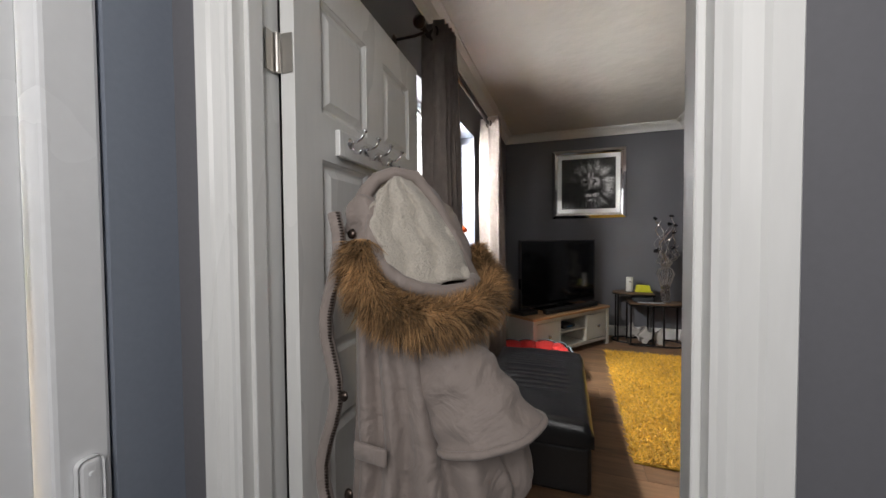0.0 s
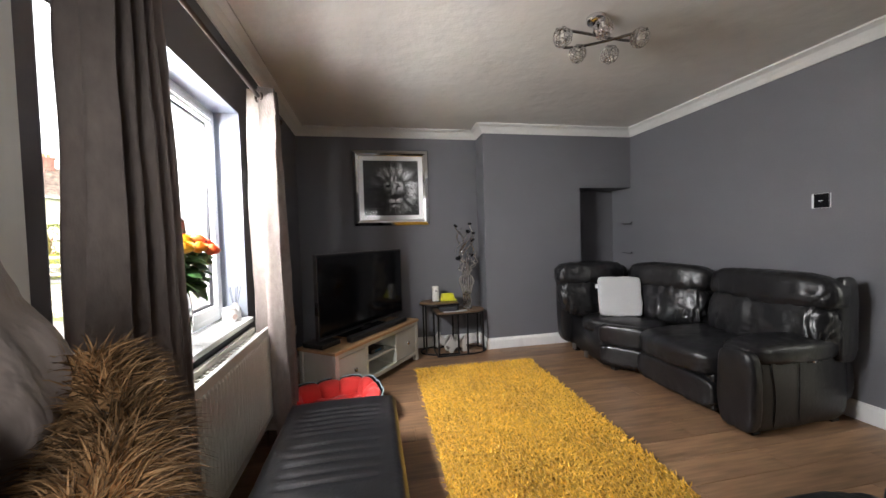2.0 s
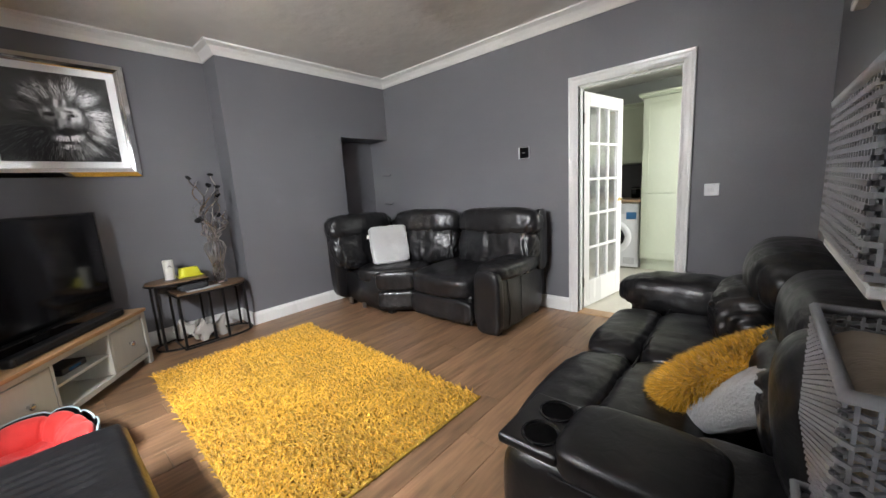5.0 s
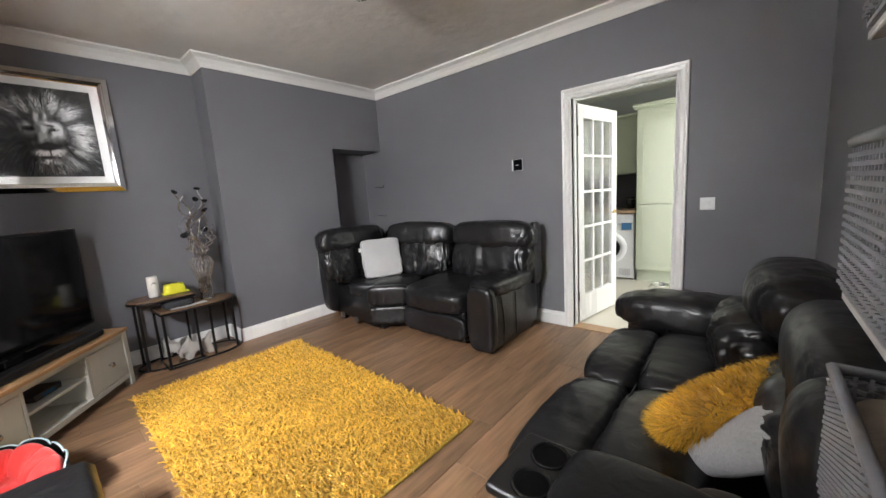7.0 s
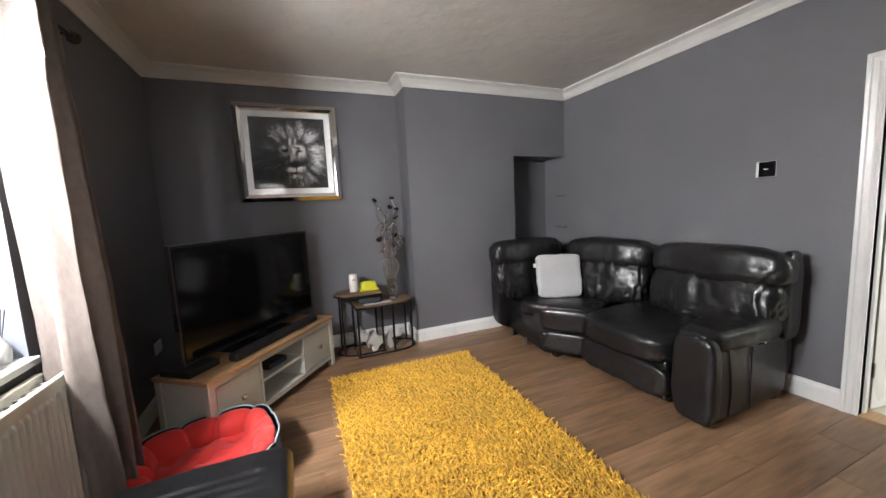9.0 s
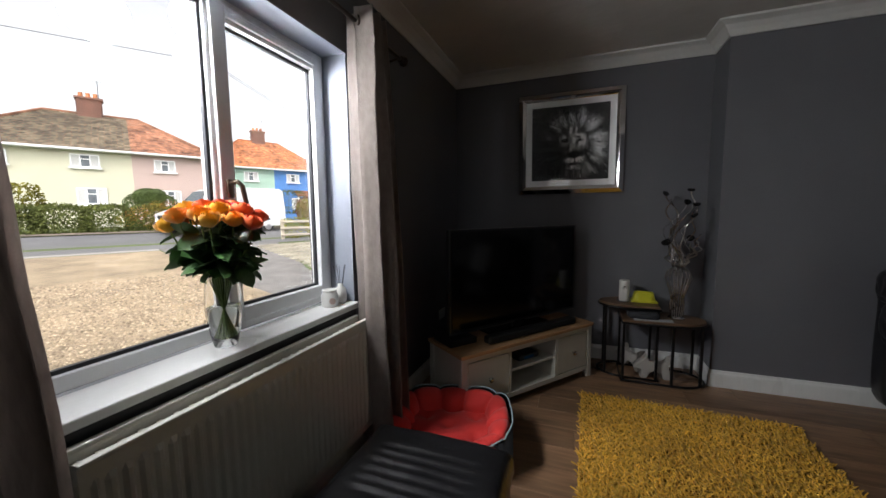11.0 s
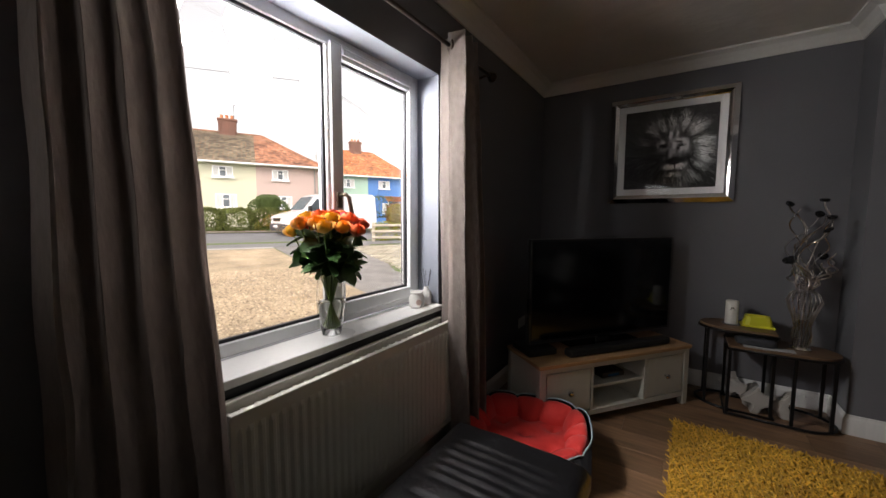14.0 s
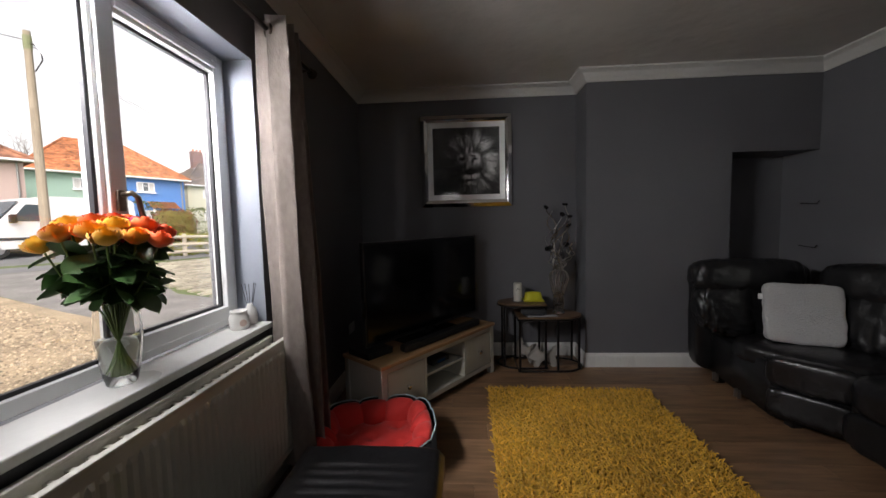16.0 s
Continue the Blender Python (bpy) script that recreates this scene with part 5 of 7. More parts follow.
corner_sofa()
cu = thing("cushion", pose(2.66, 4.08, 0.655, 0, 0, -28) @ pose(0, 0, 0, -15, 0, 0), "pale grey fleece square cushion on the corner of the leather sofa", "cushion")
M_GREYC = mat("light_grey_fleece", (0.46, 0.46, 0.46), 0.95, scale=120, vary=0.12, bump=1.0, dist=0.004, detail=3, sheen=0.3)
part("cover", cushion(0.40, 0.10, 0.40, 16, 9.0, 0.010, 5), M_GREYC, cu, smooth=True)
part("label_tag", box(-0.228, -0.200, -0.010, -0.007, 0.08, 0.12), mat("white_tag", (0.7, 0.7, 0.7), 0.6), cu, "white sewn label")


def long_sofa():
    s = thing("recliner_sofa", pose(0, 0, 0), "black leather recliner sofa with rolled headrests and cup-holder console", "sofa")
    part("base", box(0.87, 2.66, 0.88, 1.62, 0.03, 0.30, 0.02, 2), M_BLACK, s)
    for k, (x, w, yb, yh, dh) in enumerate(((1.44, 0.70, -0.095, 0.950, 0.225), (2.12, 0.66, 0.045, 1.000, 0.30))):
        pad("seat_front", s, (x, 1.585, 0.375), (w, 0.27, 0.21), 0, -4, 20 + k, power=3.6, wr=0.010, folds=0.7)
        pad("seat_rear", s, (x, 1.335, 0.385), (w, 0.32, 0.20), 0, 0, 23 + k, power=4, wr=0.010, folds=0.6)
        pad("footrest_panel", s, (x, 1.665, 0.17), (w - 0.01, 0.10, 0.28), 0, 0, 26 + k, wr=0.008)
        pad("lumbar_cushion", s, (x, 1.065 + yb, 0.575), (w - 0.02, 0.25, 0.36), 0, -16, 29 + k, power=3.2, wr=0.022, folds=1.3)
        pad("headrest", s, (x + 0.01, yh, 0.785), (w + 0.02, dh, 0.29), 0, 0, 32 + k, power=2.6, wr=0.012, folds=0.8)
        pad("back_shell", s, (x, 0.90, 0.47), (w, 0.10, 0.80), 0, 0, 35, power=8, wr=0.003, folds=0)
        seam("seam", s, [(x - w / 2 + 0.03 + (w - 0.06) * q / 8, 1.455, 0.470) for q in range(9)])
    pad("arm_side", s, (2.60, 1.30, 0.27), (0.20, 0.76, 0.50), 0, 0, 38, power=7, wr=0.005, folds=0)
    pad("arm_top", s, (2.59, 1.34, 0.520), (0.84, 0.31, 0.25), 90, 0, 39, power=2.9, wr=0.011, folds=0.9)
    # console at the hall end
    pad("console_body", s, (0.990, 1.255, 0.30), (0.245, 0.67, 0.54), 0, 0, 40, power=9, wr=0.002, folds=0)
    pad("console_lid", s, (0.99, 1.285, 0.572), (0.255, 0.34, 0.10), 0, 0, 41, power=4.5, wr=0.004, folds=0.1)
    pad("console_pad", s, (1.05, 1.10, 0.525), (0.30, 0.26, 0.14), 0, 0, 42, power=3.5, wr=0.006, folds=0.1)
    pl = bmesh.new()
    add_box(pl, 0.875, 1.110, 1.430, 1.592, 0.555, 0.585, 0.012, 3)
    deck = part("cup_deck", pl, M_PLASTIC, s, "black plastic cup-holder deck", smooth=False)
    for x, y in ((1.045, 1.500), (0.937, 1.498)):
        part("cup_holder", lathe([(0.050, 0.003), (0.049, 0.007), (0.045, 0.008), (0.042, 0.006), (0.040, 0.0025)], 32, pose(x, y, 0.583)), M_TV, deck, "round cup recess with raised rim", smooth=True)
        # No recess is cut; its shade is put into this flat disc's near-black colour.
        part("cup_hole_disc", lathe([(0.040, 0.0), (0.040, 0.001), (0.0, 0.001)], 24, pose(x, y, 0.5855)), mat("cup_hole_black", (0.002, 0.002, 0.002), 0.95, spec=0.1), deck)
    seam("seam", s, [(0.862, 1.13 + 0.035 * q, 0.548) for q in range(10)], 0.003)
    pad("console_back", s, (1.085, 0.975, 0.735), (0.245, 0.20, 0.36), 0, -6, 44, power=2.8, wr=0.008, folds=0.2)
    pad("back_shell", s, (1.035, 0.90, 0.42), (0.28, 0.10, 0.70), 0, 0, 35, power=8, wr=0.003, folds=0)
    for x, y in ((0.95, 1.55), (0.95, 0.95), (2.60, 1.60), (2.60, 0.95)):
        part("foot", box(x - 0.03, x + 0.03, y - 0.03, y + 0.03, 0.0, 0.05), M_PLASTIC, s)


long_sofa()
M_MUST = mat("mustard_fur", (0.66, 0.36, 0.025), 0.85, scale=14, vary=0.2, bump=0.0, island=0.3, sheen=0.3)
CM = pose(1.60, 1.150, 0.570, 0, 0, -32) @ pose(0, 0, 0, 48, -4, 0)
cm = thing("cushion", CM, "mustard yellow shaggy fur cushion leaning on the recliner seat", "cushion")
part("cover", cushion(0.51, 0.15, 0.37, 12, 2.6, 0.006, 8), M_MUST, cm, smooth=True)


def cspot(rnd):
    u, v = rnd.uniform(0, 2 * math.pi), math.acos(rnd.uniform(-1, 1))
    c = Vector((math.sin(v) * math.cos(u), math.sin(v) * math.sin(u), math.cos(v)))
    k = (abs(c.x) ** 2.6 + abs(c.y) ** 2.6 + abs(c.z) ** 2.6) ** (-1 / 2.6)
    c *= k
    return Vector((c.x * 0.255, c.y * 0.075, c.z * 0.185)), (Vector((c.x, c.y * 2.6, c.z)).normalized() + Vector((0, 0, 0.15))).normalized()


hairs(13000, cspot, 0.03, 0.0018, M_MUST, "fur", cm, "shaggy mustard strands", 9, 0.5, 3)
cg = thing("cushion", pose(1.51, 1.050, 0.590, 0, 0, -32) @ pose(0, 0, 0, 46, -8, 0), "pale grey flecked cushion behind the yellow fur cushion", "cushion")
part("cover", cushion(0.46, 0.15, 0.42, 12, 3.0, 0.008, 18), M_GREYC, cg, smooth=True)


# ---- tiered baskets by the near wall ----
M_BASK = mat("grey_woven_plastic", (0.27, 0.28, 0.30), 0.45, scale=80, vary=0.12, bump=0.2)


def basket(m, w, d, h, label):
    b = thing("storage_basket", m, label, "basket", "woven plastic storage baskets")
    lat = bmesh.new()
    rows = int(h / 0.0125)

    def side(p, q, nrm):
        p, q, nrm = Vector(p), Vector(q), Vector(nrm)
        L = (q - p).length
        nc = int(L / 0.0155)
        for r in range(rows):
            z = 0.012 + r * (h - 0.03) / rows
            pts = []
            for c in range(nc * 2 + 1):
                t = c / (nc * 2)
                pts.append(p.lerp(q, t) + nrm * (0.003 * (1 if (c + r) % 2 else -1)) + Vector((0, 0, z)))
            add_tube(lat, pts, 0.0036, 4, cap=False)
        for c in range(nc + 1):
            k = p.lerp(q, (c + 0.5) / (nc + 1))
            add_tube(lat, [k + Vector((0, 0, 0.005)), k + Vector((0, 0, h - 0.015))], 0.0026, 4, cap=False)

    side((0, 0, 0), (w, 0, 0), (0, -1, 0))
    side((w, 0, 0), (w, d, 0), (1, 0, 0))
    side((w, d, 0), (0, d, 0), (0, 1, 0))
    side((0, d, 0), (0, 0, 0), (-1, 0, 0))
    part("woven_wall", lat, M_BASK, b, kind="stuff")
    rim = bmesh.new()
    add_tube(rim, [(0, 0, h - 0.012), (w, 0, h - 0.012), (w, d, h - 0.012), (0, d, h - 0.012)], 0.008, 6, closed=True)
    part("rim", rim, M_BASK, b, smooth=True)
    part("bottom", box(0, w, 0, d, 0, 0.006), M_BASK, b)
    return b


BX, BY, BW = 0.650, 0.85, 0.295
basket(pose(BX, BY, 1.11), BW, 0.19, 0.20, "grey woven plastic basket on the middle tier of the stand")
basket(pose(BX, BY, 1.43), BW, 0.19, 0.20, "grey woven plastic basket on the top tier of the stand")
basket(pose(BX, BY, 0.81), BW, 0.19, 0.20, "open grey woven basket holding folded knit and slippers")
basket(pose(BX, BY, 0.50), BW, 0.19, 0.20, "grey woven plastic basket on the lowest tier of the stand")
rk = thing("basket_stand", pose(0, 0, 0), "dark grey plastic tiered stand holding woven baskets by the wall", "rack")
for x in (BX - 0.018, BX + BW + 0.016):
    for y in (BY + 0.01,):
        bm = box(x - 0.012, x + 0.012, y - 0.012, y + 0.012, 0.0, 1.66, 0.002, 1)
        for q in range(30):
            z = 0.05 + q * 0.055
            add_box(bm, x - 0.016, x + 0.016, y - 0.016, y + 0.016, z, z + 0.02, 0.002, 1)
        part("post", bm, mat("charcoal_plastic", (0.03, 0.03, 0.033), 0.5), rk)
for z in (0.485, 0.795, 1.095, 1.415):
    for y in (BY + 0.01, BY + 0.18):
        part("shelf_rail", box(BX - 0.006, BX + BW + 0.004, y - 0.008, y + 0.008, z, z + 0.012, 0.002, 1), mat("white_metal", (0.6, 0.6, 0.6), 0.4), rk)
kn = thing("folded_jumper", pose(BX + 0.15, BY + 0.095, 0.925), "folded oatmeal ribbed knit jumper inside the open basket", "clothing")
part("knit", cushion(0.27, 0.165, 0.12, 10, 5, 0.006, 5, folds=0.9), mat("oatmeal_ribbed_knit", (0.40, 0.35, 0.29), 0.9, scale=60, vary=0.15, bump=0.8, dist=0.004, stretch=(6, 1, 1)), kn, smooth=True)
sl = thing("slipper", pose(BX + 0.15, BY + 0.08, 1.01, 0, 0, 10), "tan suede slipper with fluffy cream cuff inside the open basket", "shoe")
part("upper", cushion(0.17, 0.09, 0.07, 8, 2.6, 0.003, 1), mat("tan_suede", (0.42, 0.20, 0.07), 0.85, scale=100, vary=0.12, bump=0.2), sl, smooth=True)
fl = part("cuff", cushion(0.085, 0.085, 0.07, 8, 2.2, 0.012, 2, pose(0.07, 0.0, 0.035)), M_FLEECE, sl, "fluffy cream cuff", smooth=True)

# ---- ceiling light ----
cl = thing("ceiling_light", pose(1.53, 2.76, ZC), "five-arm ceiling light with curved dark chrome bars and wire globes", "ceiling light")
part("canopy", lathe([(0.055, 0), (0.055, -0.02), (0.045, -0.035), (0, -0.036)], 32), M_CHROME, cl, smooth=True)
MDC = mat("dark_chrome", (0.22, 0.21, 0.20), 0.15, 1.0, scale=20, vary=0.05, bump=0.0)
for x in (-0.015, 0.015):
    part("drop_rod", tube([(x, 0, -0.03), (x, 0, -0.10)], 0.005, 8), MDC, cl, smooth=True)
pa = [(-0.27 + 0.54 * k / 24, 0.075 * math.sin(math.pi * (k / 24 - 0.5)) + 0.05 * math.cos(math.pi * k / 24), -0.105) for k in range(25)]
pb = [(-0.11 + 0.30 * k / 24, -0.13 + 0.26 * (k / 24) ** 1.6, -0.115) for k in range(25)]
part("curved_bar", tube([(x, y, z) for x, y, z in pa], 0.008, 10), MDC, cl, smooth=True)
part("curved_bar", tube([(x * 1.25, -y, z - 0.004) for x, y, z in pb], 0.008, 10), MDC, cl, smooth=True)
rnd = random.Random(5)
for k, (x, y) in enumerate(((-0.24, -0.04), (-0.06, -0.15), (0.21, -0.10), (0.16, 0.10), (-0.05, 0.12))):
    gl = bmesh.new()
    for q in range(13):
        ax = Vector((rnd.gauss(0, 1), rnd.gauss(0, 1), rnd.gauss(0, 1))).normalized()
        u = ax.orthogonal().normalized()
        w = ax.cross(u)
        off = rnd.uniform(-0.022, 0.022)
        rr = math.sqrt(0.052 ** 2 - off ** 2)
        add_tube(gl, [Vector((x, y, -0.155)) + ax * off + (u * math.cos(2 * math.pi * s / 22) + w * math.sin(2 * math.pi * s / 22)) * rr * (1 + 0.06 * math.sin(s * 2.1 + q)) for s in range(22)], 0.0021, 4, closed=True)
    g = part("wire_globe", gl, M_CHROME, cl, "crumpled silver wire globe", smooth=True, kind="stuff")
    part("bulb", lathe([(0.0, -0.022), (0.014, -0.012), (0.016, 0.0), (0.009, 0.02), (0.009, 0.035)], 14, pose(x, y, -0.155)), mat("frosted_bulb", (0.6, 0.58, 0.52), 0.3), g, "small clear bulb", smooth=True)

# ---- wall fittings ----
sw = thing("double_switch", pose(XE, 1.38, 1.085), "white square double light switch on the grey wall", "light switch")
part("plate", box(-0.008, 0, -0.043, 0.043, -0.043, 0.043, 0.003, 2), M_UPVC, sw)
for y in (-0.012, 0.012):
    part("rocker", box(-0.012, -0.008, y - 0.008, y + 0.008, -0.015, 0.015, 0.002, 1), M_UPVC, sw)
th = thing("thermostat", pose(XE, 2.84, 1.495), "small square thermostat with black glass face and white edge", "thermostat")
part("back_box", box(-0.012, 0, -0.052, 0.062, -0.052, 0.052, 0.003, 1), M_UPVC, th)
part("face", box(-0.02, -0.012, -0.05, 0.042, -0.05, 0.05, 0.003, 2), M_TV, th)
part("dial_mark", box(-0.0215, -0.02, -0.012, 0.012, -0.003, 0.003), M_UPVC, th)
for z in (1.05, 1.42):
    wb = thing("wire_bracket", pose(XE, 4.93, z), "thin grey bracket fixed to the recess wall", "bracket")
    part("arm", tube([(0, 0, 0), (-0.02, 0, 0), (-0.03, -0.16, -0.01), (-0.03, -0.18, 0.015)], 0.004, 6), M_IRON, wb)
so = thing("socket", pose(XW, 4.62, 0.42), "white double wall socket behind the television", "socket")
part("plate", box(0, 0.009, -0.073, 0.073, -0.043, 0.043, 0.003, 2), M_UPVC, so)
for y in (-0.035, 0.035):
    part("rocker", box(0.009, 0.013, y - 0.006, y + 0.006, 0.015, 0.035, 0.001, 1), M_UPVC, so)

# ---- kitchen ----
GM = pose(XE + 0.115, 2.318, 0.012, 0, 0, -10)


def glazed_door():
    d = thing("door", GM, "white fifteen-pane glazed door standing open into the kitchen", "door")
    w, h, t = 0.715, 1.95, 0.038
    xs = [0.0, 0.095, 0.095 + 0.155, 0.095 + 0.185, 0.095 + 0.34, 0.095 + 0.37, 0.62, w]
    x0, x1, z0, z1 = 0.095, w - 0.095, 0.24, h - 0.115
    bm = bmesh.new()
    add_box(bm, 0, x0, 0, t, 0, h, 0.002, 1)
    add_box(bm, x1, w, 0, t, 0, h, 0.002, 1)
    add_box(bm, x0, x1, 0, t, 0, z0, 0.002, 1)
    add_box(bm, x0, x1, 0, t, z1, h, 0.002, 1)
    part("leaf_frame", bm, M_WHITE, d)
    cw, rh, g = (x1 - x0) / 3, (z1 - z0) / 5, 0.012
    for k in (1, 2):
        part("glazing_bar", box(x0 + cw * k - g, x0 + cw * k + g, 0.004, t - 0.004, z0, z1, 0.003, 1), M_WHITE, d)
    for k in range(1, 5):
        part("glazing_bar", box(x0, x1, 0.005, t - 0.005, z0 + rh * k - g, z0 + rh * k + g, 0.003, 1), M_WHITE, d)
    gm = glass("rippled_glass", 0.05, 0.6)
    for i in range(3):
        for j in range(5):
            p = part("pane", box(x0 + cw * i + g, x0 + cw * (i + 1) - g, 0.017, 0.021, z0 + rh * j + g, z0 + rh * (j + 1) - g), gm, d)
            p.visible_shadow = False
    hb = bmesh.new()
    for y, sg in ((0.0, -1), (t, 1)):
        add_lathe(hb, [(0.02, 0), (0.02, 0.005), (0.01, 0.01), (0.009, 0.03)], 16, pose(w - 0.05, y, 0.98, 90 if sg < 0 else -90, 0, 0))
        add_tube(hb, [(w - 0.05, y + sg * 0.035, 0.98), (w - 0.10, y + sg * 0.038, 0.98), (w - 0.15, y + sg * 0.035, 0.975)], 0.008, 8)
    part("lever_handle", hb, M_BRASS, d, "brass lever handle", smooth=True)
    for z in (0.2, 1.68):
        part("hinge", box(-0.006, 0.004, -0.006, 0.012, z, z + 0.09, 0.002, 1), mat("steel_hinge", (0.45, 0.43, 0.4)), d)


glazed_door()
M_SAGE = mat("sage_green_cabinet_paint", (0.50, 0.54, 0.42), 0.4, scale=30, vary=0.03, bump=0.04)


def shaker(parent, x, y0, y1, z0, z1, name="cabinet_door"):
    d = part(name, box(x - 0.02, x, y0, y1, z0, z1, 0.002, 1), M_SAGE, parent)
    fr = bmesh.new()
    f = 0.07
    add_box(fr, x - 0.026, x - 0.02, y0, y0 + f, z0, z1)
    add_box(fr, x - 0.026, x - 0.02, y1 - f, y1, z0, z1)
    add_box(fr, x - 0.026, x - 0.02, y0 + f, y1 - f, z0, z0 + f)
    add_box(fr, x - 0.026, x - 0.02, y0 + f, y1 - f, z1 - f, z1)
    part("raised_frame", fr, M_SAGE, d)
    return d


def kitchen_unit(name, y0, y1, z0, z1, depth, splits, label, cornice=False, plinth=False):
    u = thing(name, pose(0, 0, 0), label, "kitchen cabinet")
    xf_ = 5.93 - depth
    part("carcass", box(xf_ + 0.002, 5.945, y0, y1, z0 + (0.15 if plinth else 0), z1), M_SAGE, u)
    for a, b in splits:
        shaker(u, xf_, y0 + 0.003, y1 - 0.003, a, b)
    if plinth:
        part("plinth", box(xf_ + 0.04, 5.945, y0, y1, z0, 0.15), M_SAGE, u)
    if cornice:
        bm = bmesh.new()
        add_box(bm, xf_ - 0.03, 5.945, y0 - 0.02, y1 + 0.02, z1, z1 + 0.02)
        add_box(bm, xf_ - 0.06, 5.945, y0 - 0.05, y1 + 0.05, z1 + 0.02, z1 + 0.055, 0.01, 2)
        part("cornice", bm, M_SAGE, u)
    return u


kitchen_unit("larder_cabinet", 1.66, 2.26, 0.0, 2.13, 0.60, [(0.155, 0.98), (0.99, 2.125)], "tall sage green shaker larder cabinet with cornice", True, True)
kitchen_unit("larder_cabinet", 1.05, 1.65, 0.0, 2.13, 0.60, [(0.155, 0.98), (0.99, 2.125)], "tall sage green shaker larder cabinet beside the kitchen corner", True, True)
kitchen_unit("wall_cabinet", 2.28, 2.88, 1.38, 2.08, 0.34, [(1.383, 2.077)], "sage green shaker wall cabinet above the washing machine", True)
kitchen_unit("wall_cabinet", 2.89, 3.49, 1.38, 2.08, 0.34, [(1.383, 2.077)], "sage green shaker wall cabinet next to the first", True)
kitchen_unit("base_cabinet", 2.89, 3.49, 0.0, 0.87, 0.58, [(0.155, 0.865)], "sage green shaker base cabinet under the worktop", False, True)
wt = thing("worktop", pose(0, 0, 0), "brown wood-effect kitchen worktop above the washing machine", "worktop")
part("slab", box(5.32, 5.945, 2.27, 3.50, 0.875, 0.913, 0.008, 3), mat("wood_effect_worktop", (0.32, 0.22, 0.14), 0.35, scale=20, vary=0.25, stretch=(4, 0.4, 4)), wt)
part("splashback", box(5.938, 5.948, 2.27, 4.2, 0.915, 1.375), mat("dark_grey_splashback", (0.10, 0.095, 0.105), 0.3, scale=10, vary=0.1), None, "dark grey kitchen splashback", kind="structure")
wm = thing("washing_machine", pose(5.345, 2.285, 0.0), "white front-loading washing machine with dark porthole below the worktop", "washing machine")
part("cabinet", box(0, 0.56, 0, 0.59, 0.015, 0.865, 0.012, 2), M_UPVC, wm)
part("control_panel", box(-0.008, 0.0, 0.01, 0.58, 0.73, 0.855, 0.004, 1), mat("pale_grey_plastic", (0.65, 0.66, 0.68), 0.3), wm)
part("display", box(-0.011, -0.008, 0.22, 0.36, 0.765, 0.825), M_TV, wm)
part("dial", lathe([(0.032, 0), (0.03, 0.018), (0, 0.02)], 24, pose(-0.008, 0.45, 0.795, 0, -90, 0)), M_CHROME, wm, smooth=True)
part("label_sticker", box(-0.010, -0.008, 0.03, 0.15, 0.66, 0.75), mat("blue_label", (0.05, 0.16, 0.32), 0.4), wm)
part("porthole_ring", lathe([(0.215, 0), (0.21, 0.02), (0.17, 0.035), (0.155, 0.025)], 40, pose(0.0, 0.30, 0.42, 0, -90, 0)), M_UPVC, wm, smooth=True)
part("porthole", lathe([(0.158, 0.02), (0.12, 0.03), (0.0, 0.033)], 40, pose(0.0, 0.30, 0.42, 0, -90, 0)), M_TV, wm, "dark round glass door", smooth=True)
gr = bmesh.new()
for i in range(7):
    for j in range(5):
        add_box(gr, -0.003, 0.0, 0.05 + i * 0.02, 0.062 + i * 0.02, 0.06 + j * 0.018, 0.069 + j * 0.018)
part("vent_grille", gr, mat("grey_plastic", (0.3, 0.3, 0.31), 0.5), wm)
kt = thing("utensil_jar", pose(5.72, 2.42, 0.913), "dark utensil jar with steel rim on the worktop", "jar")
part("jar", lathe([(0.05, 0), (0.055, 0.02), (0.055, 0.12), (0.048, 0.15), (0.044, 0.15), (0.044, 0.02), (0, 0.02)], 24), M_TV, kt, smooth=True)
part("lid", lathe([(0.056, 0.12), (0.058, 0.125), (0.056, 0.13)], 24), M_CHROME, kt, smooth=True)
bw = thing("pet_bowl", pose(5.05, 1.94, -0.004), "shiny stainless steel pet bowl on the cream kitchen floor", "bowl")
part("bowl", lathe([(0.12, 0), (0.122, 0.006), (0.09, 0.055), (0.096, 0.058), (0.10, 0.054), (0.08, 0.05), (0.065, 0.012), (0, 0.01)], 36), M_CHROME, bw, smooth=True)

# ---- hall front door ----
fd = thing("front_door", pose(-0.70, -0.36, 0.0), "white panelled front door in its frame, closed, beside the hall doorway", "door")
part("leaf", box(-0.04, 0.0, 0.06, 0.86, 0.02, 2.0, 0.003, 1), M_UPVC, fd)
fb = bmesh.new()
add_box(fb, -0.05, 0.035, 0.87, 0.955, 0, 2.08, 0.008, 2)
add_box(fb, -0.05, 0.035, -0.02, 0.055, 0, 2.08, 0.008, 2)
add_box(fb, -0.05, 0.035, 0.055, 0.87, 2.005, 2.08, 0.008, 2)
part("frame", fb, M_UPVC, fd)
for z0, z1 in ((0.25, 0.85), (1.05, 1.75)):
    p = bmesh.new()
    add_box(p, -0.002, 0.012, 0.17, 0.75, z0, z1, 0.01, 3)
    add_box(p, 0.008, 0.018, 0.21, 0.71, z0 + 0.04, z1 - 0.04, 0.006, 2)
    part("door_panel", p, M_UPVC, fd)
ck = bmesh.new()
add_box(ck, 0.035, 0.05, 0.895, 0.935, 0.70, 0.83, 0.014, 4)
add_lathe(ck, [(0.005, 0), (0.004, 0.003), (0, 0.003)], 12, pose(0.05, 0.915, 0.80, 0, 90, 0))
